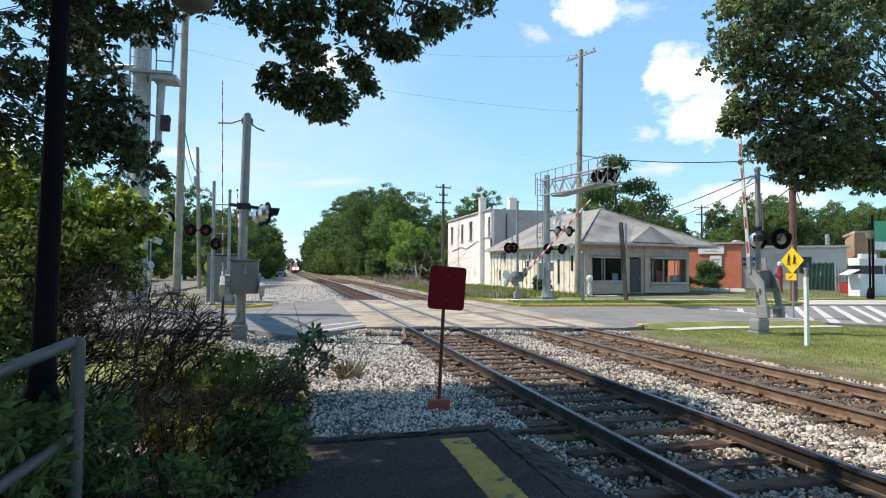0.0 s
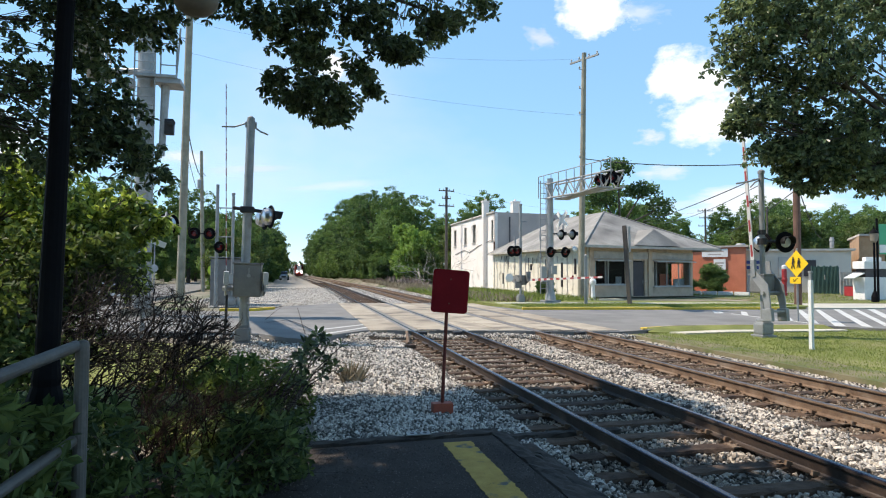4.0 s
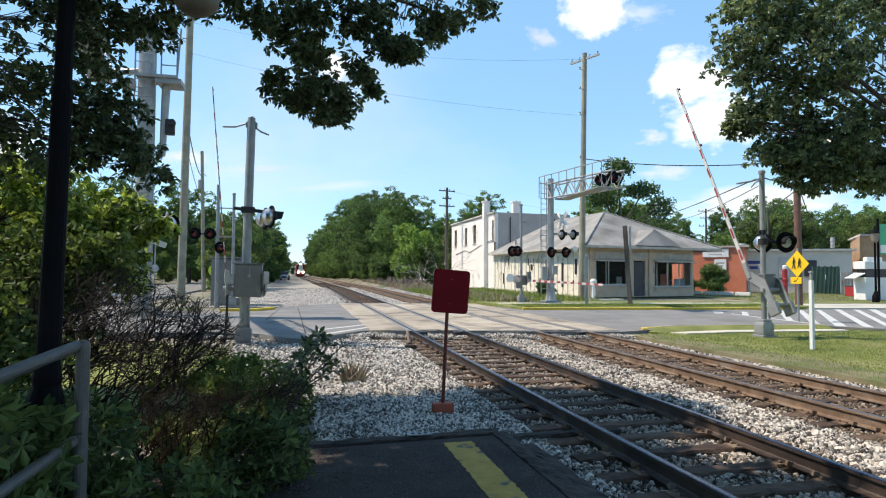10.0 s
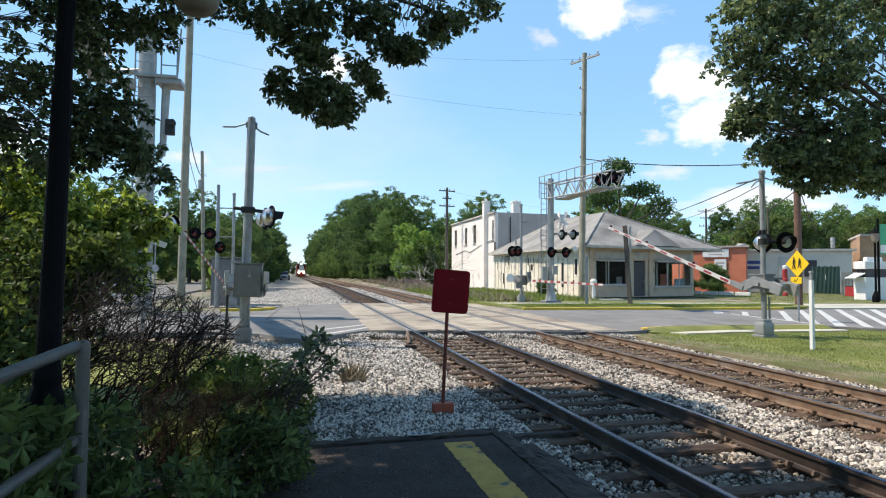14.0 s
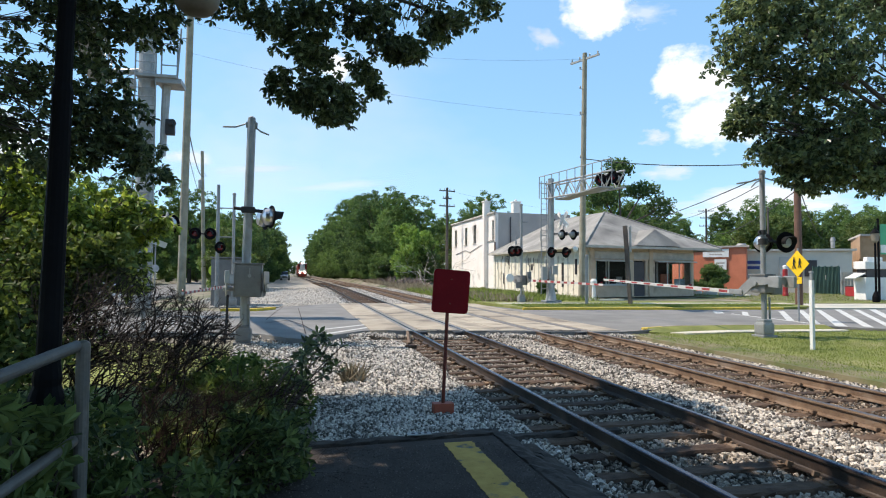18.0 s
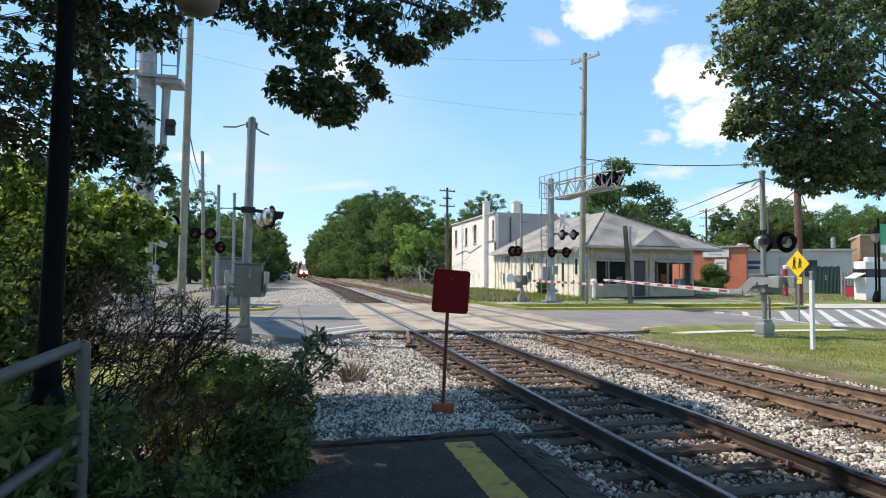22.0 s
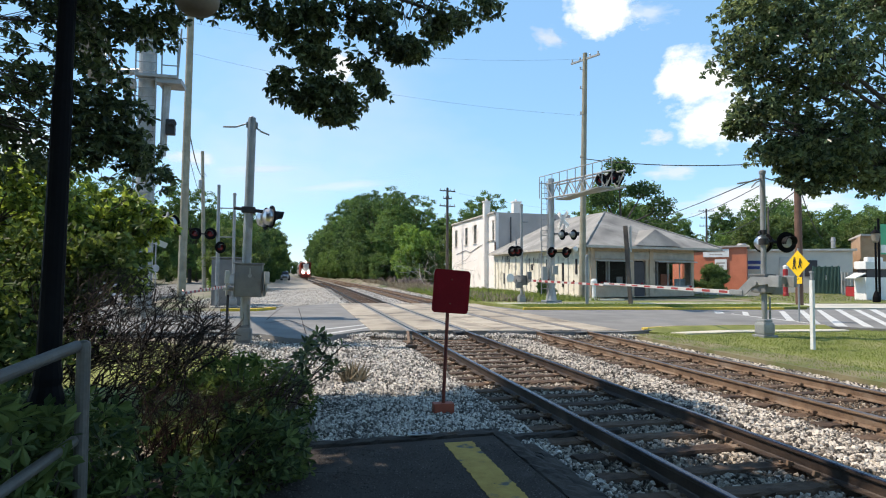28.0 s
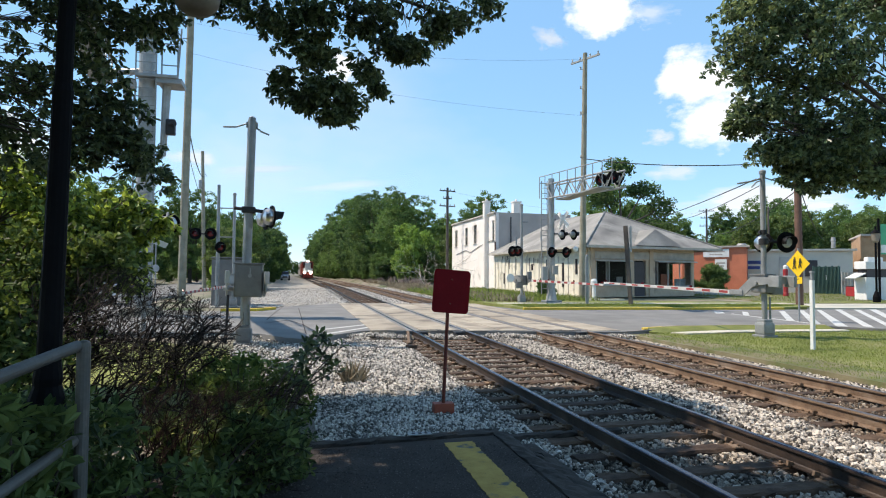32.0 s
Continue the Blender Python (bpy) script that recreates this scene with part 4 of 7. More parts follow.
part("wire_run", B(path_rod([(18.36, 72.0, 3.9), (18.42, 68, 4.3), (18.48, 66, 4.0), (18.56, 62.6, 4.6), (18.62, 58.5, 5.0)], 0.03)), M["wire"], tall)
# end and east walls take a darker grey than the side wall
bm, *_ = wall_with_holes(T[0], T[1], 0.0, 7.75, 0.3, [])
part("front_wall", bm, M["grey_wall"], tall, "plain end wall, darker grey than the side wall")
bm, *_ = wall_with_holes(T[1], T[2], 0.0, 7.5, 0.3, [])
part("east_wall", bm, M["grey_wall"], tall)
bm, *_ = wall_with_holes(T[2], T[3], 0.0, 7.5, 0.3, [])
part("rear_wall", bm, M["plaster"], tall)
part("roof", B(prism([(19.05, 57.95), (26.7, 58.5), (26.7, 74.0), (18.7, 73.6)], 7.2, 7.36)), M["shingle"], tall)
part("parapet_cap", B(path_rod([(18.66, 57.55, 7.74), (18.3, 74.1, 7.66)], 0.12, 6)), M["fascia"], tall)
for x, y, z, s in ((18.55, 60.2, 9.05, 0.62), (21.35, 59.0, 8.95, 0.75)):
    low = x < 20
    part("chimney", B(box((x, y, z / 2 if low else 8.2), (s, s, z if low else 1.5), None, 0.02), box((x, y, z + 0.02), (s + 0.14, s + 0.14, 0.14), None, 0.02), rod((x, y, z), (x, y, z + 0.3), 0.16, 0.13, 10)), M["plaster"], tall, "white rendered chimney stack")
part("downpipe", B(rod((18.62, 57.45, 0.0), (18.62, 57.45, 4.8), 0.08)), M["dark_pole"], tall)
part("drain", B(rod((20.3, 57.6, 4.6), (20.3, 57.6, 7.3), 0.06)), M["door_dark"], tall)
part("drain", B(rod((25.2, 58.0, 5.4), (25.2, 58.0, 7.3), 0.05)), M["door_dark"], tall)

# buildings east of the shop
bl = thing("brick_store", "low orange brick store with white signs", "building")
part("wall", B(prism([(35.0, 51.0), (38.7, 46.9), (44, 53), (40, 60)], 0.0, 4.15)), M["brick"], bl, "orange painted brick wall")
part("roof_cap", B(prism([(34.8, 50.9), (38.75, 46.55), (44.2, 53.1), (39.9, 60.3)], 4.15, 4.3)), M["grey_wall"], bl)
bd = Vector((3.7, -4.1, 0)).normalized()
bmx = Matrix(((bd.x, -bd.y, 0, 0), (bd.y, bd.x, 0, 0), (0, 0, 1, 0), (0, 0, 0, 1)))
for u, z, w, h in ((3.9, 3.65, 2.2, 0.75), (4.3, 2.6, 1.0, 0.95)):
    c = Vector((35.0, 51.0, 0)) + bd * (u - 0.9) + Vector((-0.05, -0.05, 0))
    sg = part("sign", B(box((c.x, c.y, z), (w, 0.08, h), bmx)), M["white"], bl, "white sign board")
    for k in range(2):
        part("lettering", B(box((c.x - 0.034, c.y - 0.030, z + 0.13 - 0.26 * k), (w * (0.7 - 0.2 * k), 0.01, h * 0.13), bmx)), M["grey_wall"], sg)
gb = thing("block_store", "long low grey block building with a flat roof", "building")
part("wall", B(prism([(40.7, 50.0), (48.4, 45.2), (54, 52), (45, 60)], 0.0, 3.9)), M["grey_block"], gb, "grey painted block wall")
part("roof_cap", B(prism([(40.6, 49.7), (48.5, 44.8), (54.2, 52.2), (44.9, 60.3)], 3.9, 4.08)), M["trim"], gb)
gd = Vector((7.7, -4.8, 0)).normalized()
gmx = Matrix(((gd.x, -gd.y, 0, 0), (gd.y, gd.x, 0, 0), (0, 0, 1, 0), (0, 0, 0, 1)))
for u, z, w, h, mt, nm in ((1.6, 2.6, 2.2, 1.0, "grey_block", "sign"), (6.0, 2.4, 0.8, 1.9, "trim", "window"), (9.6, 2.3, 1.0, 1.5, "door_dark", "window"), (13.0, 2.0, 0.6, 0.5, "white", "sign")):
    c = Vector((40.7, 50.0, 0)) + gd * (u * 0.6) + Vector((-0.03, -0.06, 0))
    part(nm, B(box((c.x, c.y, z), (w, 0.08, h), gmx)), M[mt], gb)
for u, w in ((1.2, 0.9), (2.2, 0.7)):
    c = Vector((40.7, 50.0, 0)) + gd * (u * 0.6) + Vector((-0.06, -0.11, 0))
    part("lettering", B(box((c.x, c.y, 2.85), (w, 0.02, 0.32), gmx), box((c.x - 0.05, c.y + 0.03, 2.35), (w * 0.8, 0.02, 0.28), gmx)), mat("blue_lettering", (0.04, 0.06, 0.22), (0.07, 0.10, 0.32), 0.7), gb)
for u, r, h in ((0.7, 0.5, 0.5), (13.5, 0.22, 1.0)):
    c = Vector((40.7, 50.0, 0)) + gd * (u * 0.6) + Vector((0.5, 1.2, 0))
    part("roof_vent", B(lathe([(r * 0.8, 0), (r * 0.8, h * 0.6), (r, h * 0.65), (r * 0.7, h)], pose(c.x, c.y, 4.2))), M["galv"], gb, smooth=False)
fn = thing("green_fence", "green slatted yard fence beside the block building", "fence")
for i in range(20):
    x, y = 44.01 + i * 0.038, 45.0 - i * 0.10
    part("slat", B(box((x, y, 1.2), (0.19, 0.04, 2.4 + 0.03 * (i % 3)))), M["green_fence"], fn)
for i in range(5):
    part("post", B(box((44.01 + i * 0.179, 45.08 - i * 0.475, 1.25), (0.1, 0.1, 2.5))), M["green_fence"], fn)
part("notice", B(box((44.38, 44.0, 1.5), (0.22, 0.03, 0.4))), M["white"], fn)
wf = thing("wooden_fence", "pale wooden fence panel beside the green fence", "fence")
for i in range(9):
    part("board", B(box((43.4 + i * 0.2, 41.5 - i * 0.1, 1.0), (0.24, 0.03, 1.9))), M["fascia"], wf)

lw = thing("kerb_blocks", "row of low white concrete parking blocks beside the shop", "kerb blocks")
for i in range(4):
    part("block", B(box((31.35 + i * 0.64, 43.9 - i * 1.05, 0.20), (1.1, 0.2, 0.29), pose(0, 0, 0, 0, 0, -58), 0.04)), M["white"], lw)
ki = thing("white_kiosk", "small white kiosk with a dark serving window", "kiosk", at=(36.6, 33.2, 0.06))
part("body", B(box((1.2, 0, 0.75), (3.4, 0.9, 1.5), None, 0.04)), M["white"], ki)
part("upper", B(box((1.2, 0, 2.3), (3.4, 0.9, 0.5), None, 0.04)), M["white"], ki)
part("window", B(box((1.3, 0.05, 1.75), (3.1, 0.7, 0.62))), M["door_dark"], ki)
part("roof_sign", B(box((0.85, 0.2, 2.68), (1.3, 0.3, 0.35), None, 0.06)), M["white"], ki)
part("post", B(box((1.5, -0.42, 1.75), (0.06, 0.06, 0.62))), M["white"], ki)
part("awning", B(box((-0.75, 0.1, 1.6), (0.9, 0.8, 0.06), pose(0, 0, 0, 0, -22, 0))), M["white"], ki)
tb = thing("tan_brick_building", "tan brick building with green and white panels", "building")
part("wall", B(prism([(50.15, 46), (52.40, 45.4), (58.40, 52), (56.15, 52.6)], 0.0, 5.30)), M["tan_brick"], tb)
part("parapet", B(prism([(50.00, 45.8), (52.55, 45.2), (58.50, 52.2), (56.05, 52.8)], 5.30, 5.48)), M["fascia"], tb)
bn = thing("banner_pole", "green and white banner on a black post", "banner", at=(35.2, 31.0, 0.06))
part("post", B(rod((0, 0, 0), (0, 0, 5.2), 0.07)), M["black"], bn)
part("banner", B(box((0.75, 0, 3.9), (1.2, 0.03, 1.9))), M["green_sign"], bn)
part("stripe", B(box((0.75, -0.02, 3.3), (1.2, 0.03, 0.5))), M["white"], bn)
sl = thing("street_lamp", "black ornamental street lamp with a lantern head", "street lamp", at=(33.6, 29.8, 0.06))
part("pole", B(rod((0, 0, 0), (0, 0, 3.6), 0.06), lathe([(0.2, 0), (0.2, 0.35), (0.12, 0.6), (0.07, 0.7)])), M["black"], sl)
part("lantern", B(lathe([(0.1, 3.6), (0.18, 3.7), (0.24, 4.15), (0.05, 4.4), (0.02, 4.55)])), M["beige"], sl)
part("cap", B(lathe([(0.27, 4.15), (0.25, 4.2), (0.06, 4.42), (0.02, 4.6)])), M["black"], sl)
rb = thing("red_skip", "red metal refuse container behind the kiosk", "container", at=(40.0, 37.4, 0.06))
part("body", B(box((0.25, 0, 0.42), (1.0, 0.8, 0.72), None, 0.05)), M["red"], rb)
part("lid", B(box((0.25, 0, 0.81), (1.0, 0.8, 0.06), None, 0.02)), M["matt_black"], rb)
rp = thing("red_marker_post", "red marker post with a white cap", "post", at=(36.48, 40.0, 0.055))
part("post", B(lathe([(0.21, 0.0), (0.21, 0.22), (0.18, 0.28), (0.18, 1.1), (0.22, 1.2), (0.22, 1.35), (0.18, 1.4), (0.18, 2.0), (0.14, 2.1)])), M["red"], rp)
part("cap", B(lathe([(0.17, 2.1), (0.18, 2.3), (0.08, 2.4)])), M["white"], rp)

# ---- poles, posts and wires ----


def pole(name, label, at, h, r0, r1, material, arms=(), lean=(0, 0)):
    t = thing(name, label, "utility pole", "utility poles", at)
    part("pole", B(rod((0, 0, -0.3), (lean[0], lean[1], h), r0, r1, 12)), M[material], t, smooth=False)
    for z, half, turn in arms:
        m = pose(lean[0] * z / h, lean[1] * z / h, z, 0, 0, turn)
        arm = part("crossarm", B(box(m.translation, (2 * half, 0.1, 0.12), m.to_3x3().to_4x4())), M["cabinet" if material == "wood_pole" else material], t)
        for k in (-0.9, -0.35, 0.35, 0.9):
            q = m @ Vector((half * k, 0, 0.06))
            part("insulator", B(lathe([(0.035, 0), (0.06, 0.05), (0.03, 0.1), (0.06, 0.14), (0.02, 0.22)], Matrix.Translation(q), 8)), M["cabinet"], arm)
    return t


pole("utility_pole", "tall weathered wooden utility pole with a crossarm on the verge", (17.95, 37.0, 0.1), 16.3, 0.22, 0.15, "wood_pole", [(15.9, 1.2, -66)], (0.3, 0))
pole("utility_pole", "bare tall grey wooden utility pole west of the tracks", (-7.3, 41.0, -0.1), 21.0, 0.26, 0.2, "wood_pole", [], (0.25, 0))
pole("utility_pole", "slim leaning grey utility pole beside the street", (-8.7, 60.0, -0.1), 13.0, 0.2, 0.14, "wood_pole", [], (-0.4, 0))
pole("utility_pole", "dark utility pole with two crossarms beyond the buildings", (16.75, 70.0, -0.1), 11.9, 0.2, 0.14, "dark_wood", [(11.5, 1.0, 10), (10.6, 0.55, 10), (9.7, 1.0, 10)])
pole("utility_pole", "distant dark utility pole with crossarms among trees", (68, 92, 0.0), 13.0, 0.2, 0.14, "dark_wood", [(12.6, 1.3, -20), (11.4, 1.0, -20), (10.0, 1.2, -20)])
pole("utility_pole", "brown steel pole behind the warning sign", (26.6, 28.2, 0.06), 12.0, 0.2, 0.17, "dark_pole")
pole("utility_pole", "thin dark pole behind the grey building", (52.5, 60, 0.0), 9.5, 0.12, 0.1, "dark_wood")
for x, y, h in ((-8.8, 60.1, 9.4),):
    tf = thing("pole_transformer", "grey pole-mounted transformer can with coiled leads", "transformer", at=(x - 0.35, y, h))
    part("can", B(lathe([(0.2, 0), (0.26, 0.05), (0.26, 0.8), (0.2, 0.86), (0.05, 1.0)])), M["cabinet"], tf)
    part("lead", B(path_rod([(0, 0, 1.0), (0.2, 0, 1.5), (0.45, 0, 1.2)], 0.03)), M["wire"], tf)


ib = thing("pole_bracket", "small insulator brackets on the tall wooden pole", "bracket", at=(18.1, 36.85, 0))
for z in (9.3, 12.2, 13.9, 15.2):
    part("insulator", B(rod((0, 0, z), (-0.28, -0.05, z + 0.04), 0.025, None, 6), lathe([(0.03, 0), (0.07, 0.05), (0.03, 0.1), (0.07, 0.14), (0.02, 0.2)], Matrix.Translation((-0.28, -0.05, z)), 8)), M["cabinet"], ib)


def cable(a, b, sag, r=0.016):
    a, b = Vector(a), Vector(b)
    pts = [a.lerp(b, i / 12) - Vector((0, 0, sag * 4 * (i / 12) * (1 - i / 12))) for i in range(13)]
    whole("overhead_cable", B(path_rod(pts, r, 5)), M["wire"], "thin dark overhead cable sagging between poles", "cable", "overhead cables")


cable((18.3, 37.0, 9.3), (26.7, 28.2, 8.0), 0.35, 0.03)
cable((25.5, 41.8, 5.75), (12.9, 15.2, 4.5), 0.15, 0.018)
cable((25.5, 41.8, 5.7), (13.0, 15.2, 4.3), 0.5, 0.012)
cable((26.6, 28.2, 7.2), (13.2, 15.2, 4.55), 0.2, 0.02)
cable((26.6, 28.2, 6.4), (68, 92, 9.0), 1.2, 0.03)
cable((26.6, 28.2, 7.6), (55, 24, 6.2), 0.8, 0.045)
cable((26.6, 28.2, 7.2), (55, 22, 5.0), 0.6, 0.03)
cable((26.6, 28.2, 6.9), (46, 46, 5.0), 0.6, 0.03)
cable((18.0, 37, 16.0), (-7.0, 41.0, 17.6), 0.9, 0.005)
cable((18.0, 37, 12.2), (-7.0, 41.0, 15.6), 0.6, 0.006)
cable((-7.1, 41, 11.0), (-8.9, 60, 10.5), 0.9, 0.035)
cable((-7.1, 41, 9.4), (-8.9, 60, 8.0), 0.4, 0.02)
cable((16.75, 70, 11.4), (68, 92, 12.4), 1.5, 0.007)

# posts on the verge
lp = thing("leaning_sign_post", "leaning wooden post with the back of a small sign", "sign post", at=(16.75, 28.9, 0.08))
part("post", B(rod((0.05, 0, -0.1), (-0.25, 0, 4.15), 0.135, None, 4)), M["dark_wood"], lp)
part("panel", B(box((0.12, 0.12, 3.45), (0.62, 0.03, 1.35), pose(0, 0, 0, 0, -4, 52), 0.01)), M["silver"], lp)
gp = thing("grey_post", "slim grey steel marker post in the grass verge", "post", at=(14.5, 29.3, 0.08))
part("post", B(box((0, 0, 1.25), (0.17, 0.05, 2.5), None, 0.008)), M["galv"], gp)
part("cap", B(lathe([(0.075, 2.5), (0.075, 2.58), (0.03, 2.63)])), M["galv"], gp)
vb = thing("white_standpipe", "white painted standpipe beside the shop corner", "standpipe", at=(17.6, 34.6, 0.08))
part("pipe", B(rod((0, 0, 0), (0, 0, 1.05), 0.13, 0.1), lathe([(0.17, 0.95), (0.2, 1.05), (0.2, 1.2), (0.1, 1.32)])), M["white"], vb)
part("slab", B(box((0.6, -0.2, 0.03), (2.3, 0.7, 0.1), None, 0.02)), M["pale_walk"], vb)
wp = thing("white_square_post", "white painted square timber post in the lawn", "post", at=(12.06, 12.4, -0.09), turn=8)
part("post", B(box((0, 0, 0.8), (0.085, 0.085, 1.75), None, 0.008)), M["white"], wp)
part("cap", B(box((0, 0, 1.76), (0.06, 0.06, 0.20), None, 0.008), box((0, 0, 1.87), (0.09, 0.08, 0.05), None, 0.01)), M["galv"], wp)

# pedestrian warning sign
ps = thing("warning_sign", "yellow diamond warning sign with black symbols and arrow plate", "road sign", at=(17.85, 19.0, ROAD))
part("post", B(rod((0.045, 0, 0), (0.045, 0, 2.70), 0.035, None, 8)), M["galv"], ps)
FACE = -84
dm = part("diamond", B(box((0, -0.02, 2.13), (0.70, 0.012, 0.70), pose(0, 0, 0, 0, 0, FACE) @ pose(0, 0, 0, 0, 45, 0), 0.004)), M["sign_yellow"], ps)
rm = pose(0, 0, 0, 0, 0, FACE)


def on_sign(u, v, w, h, tilt=0):
    c = rm @ Vector((u, -0.033, 0))
    return box((c.x, c.y, v), (w, 0.006, h), rm @ pose(0, 0, 0, 0, tilt, 0))


for u, s in ((-0.11, 1.25), (0.13, 1.0)):
    part("figure_mark", B(on_sign(u + 0.01, 2.15 + 0.155 * s, 0.05, 0.055), on_sign(u, 2.15 + 0.045 * s, 0.07, 0.15 * s, 8), on_sign(u - 0.035, 2.15 - 0.09 * s, 0.032, 0.16 * s, 20),
                          on_sign(u + 0.035, 2.15 - 0.09 * s, 0.032, 0.16 * s, -20), on_sign(u + 0.04, 2.15 + 0.05 * s, 0.10, 0.028, 28)), M["ink"], dm)
pl = part("arrow_plate", B(on_sign(0, 1.52, 0.46, 0.25)), M["sign_yellow"], ps)
pl.location.y = 0.012
part("arrow", B(on_sign(0.02, 1.53, 0.2, 0.04, -40), on_sign(-0.05, 1.49, 0.12, 0.035, 0), on_sign(-0.07, 1.51, 0.035, 0.11, 0)), M["ink"], pl)

# red board on a post in the ballast
rs = thing("red_board", "dark red square board on a thin rusty post", "trackside sign", at=(1.90, 8.13, -0.19))
part("foot", B(box((0, 0, 0.075), (0.275, 0.16, 0.15), None, 0.008)), M["orange"], rs)
part("post", B(rod((0, 0, 0.1), (0.085, 0.02, 1.95), 0.024, None, 10)), M["post_red"], rs)
brd = bmesh.new()
ring = []
for cx, cz, a0 in ((0.205, 0.245, 0), (-0.205, 0.245, 90), (-0.205, -0.245, 180), (0.205, -0.245, 270)):
    for k in range(5):
        a = radians(a0 + k * 22.5)
        ring.append((cx + 0.05 * math.cos(a), cz + 0.05 * math.sin(a)))
fr = [brd.verts.new((x + 0.10, -0.035, z + 1.665)) for x, z in ring]
bk = [brd.verts.new((x + 0.10, -0.022, z + 1.665)) for x, z in ring]
brd.faces.new(fr)
brd.faces.new(bk[::-1])
for i in range(len(fr)):
    brd.faces.new((fr[i], fr[(i + 1) % len(fr)], bk[(i + 1) % len(fr)], bk[i])[::-1])
bo = part("board", brd, M["sign_red"], rs)
bo.matrix_basis = pose(0.10, 0, 1.655) @ pose(0, 0, 0, 0, 4.3, 0) @ pose(-0.10, 0, -1.665)
for z in (1.5, 1.83):
    part("bolt", B(rod((0.095, -0.05, z), (0.095, -0.03, z), 0.011)), M["post_red"], bo)

# ---- crossing signals ----


def flasher(parent, at, face, lens="lens", silver=True):
    """A lamp of a crossing signal that faces the compass turn face (0: towards -y)."""
    m = Matrix.Translation(at) @ pose(0, 0, 0, 0, 0, face) @ pose(0, 0, 0, 90, 0, 0)
    disc = part("signal_disc", B(lathe([(0.30, -0.012), (0.305, 0.0), (0.30, 0.012)], m, 24)), M["black"], parent)
    part("lens", B(lathe([(0.158, 0.012), (0.14, 0.05), (0.09, 0.075), (0.02, 0.085)], m, 20)), M[lens], disc)
    hood = bmesh.new()
    for k in range(14):
        a = radians(-20 + k * 220 / 13)
        for r, z in ((0.165, 0.012), (0.165, 0.34 - 0.12 * abs(k - 6.5) / 6.5)):
            hood.verts.new(m @ Vector((r * math.cos(a), r * math.sin(a), z)))
    hood.verts.ensure_lookup_table()
    for k in range(13):
        hood.faces.new([hood.verts[i] for i in (2 * k, 2 * k + 2, 2 * k + 3, 2 * k + 1)])
    bmesh.ops.solidify(hood, geom=hood.faces[:], thickness=0.006)
    part("hood", hood, M["matt_black"], disc)
    wide = 0.22 if silver == 2 else 0.17
    part("housing", B(lathe([(wide, -0.012), (wide, -0.10), (wide * 0.78, -0.20), (0.05, -0.25)], m, 18)), M["chrome" if silver == 2 else "silver"], disc, smooth=False)


def gate(name, label, at, mast_h, face, sides, pivot, light_z, light_face, half=0.62, lens="lens", boxed=True, tone="cabinet"):
    """A gate mast with its mechanism; the arm is added by itself."""
    t = thing(name, label, "crossing gate", "crossing gates", at)
    part("foundation", B(box((0, 0, 0.02), (0.48, 0.48, 0.10), None, 0.02), box((0, 0, 0.25), (0.40, 0.40, 0.38), None, 0.08), box((0, 0, 0.45), (0.30, 0.30, 0.14), None, 0.03)), M["galv" if boxed else "box_grey"], t)
    part("mast", B(rod((0, 0, 0.3), (0, 0, mast_h), 0.075, None, 14)), M["galv"], t)
    part("finial", B(lathe([(0.095, mast_h - 0.06), (0.095, mast_h + 0.02), (0.04, mast_h + 0.06)])), M["galv"], t)
    mm = pose(0, 0, 0, 0, 0, face)
    if boxed:
        part("mechanism", B(box(mm @ Vector((0.0, 0.05, pivot - 0.02)), (0.50, 0.40, 0.50), mm, 0.04), box(mm @ Vector((0.0, 0.05, pivot + 0.25)), (0.54, 0.44, 0.05), mm, 0.01)), M[tone], t)
        for k in (-0.15, 0.15):
            part("bolt", B(rod(mm @ Vector((k, -0.17, pivot)), mm @ Vector((k, -0.14, pivot)), 0.03)), M["galv"], t)
    part("cable_conduit", B(path_rod([(0.12, -0.05, 0.1), (0.14, -0.06, 0.5), (0.10, -0.1, pivot - 0.4)], 0.03)), M["galv"], t)
    if light_z:
        lm = pose(0, 0, 0, 0, 0, light_face)
        part("crossarm", B(rod(lm @ Vector((-half if -1 in sides else -0.12, 0, light_z)), lm @ Vector((half, 0, light_z)), 0.035), lathe([(0.13, light_z - 0.09), (0.13, light_z + 0.09)])), M["matt_black"], t)
        for s in sides:
            flasher(t, lm @ Vector((half * s, -0.16, light_z - 0.02)), light_face, lens)
    return t


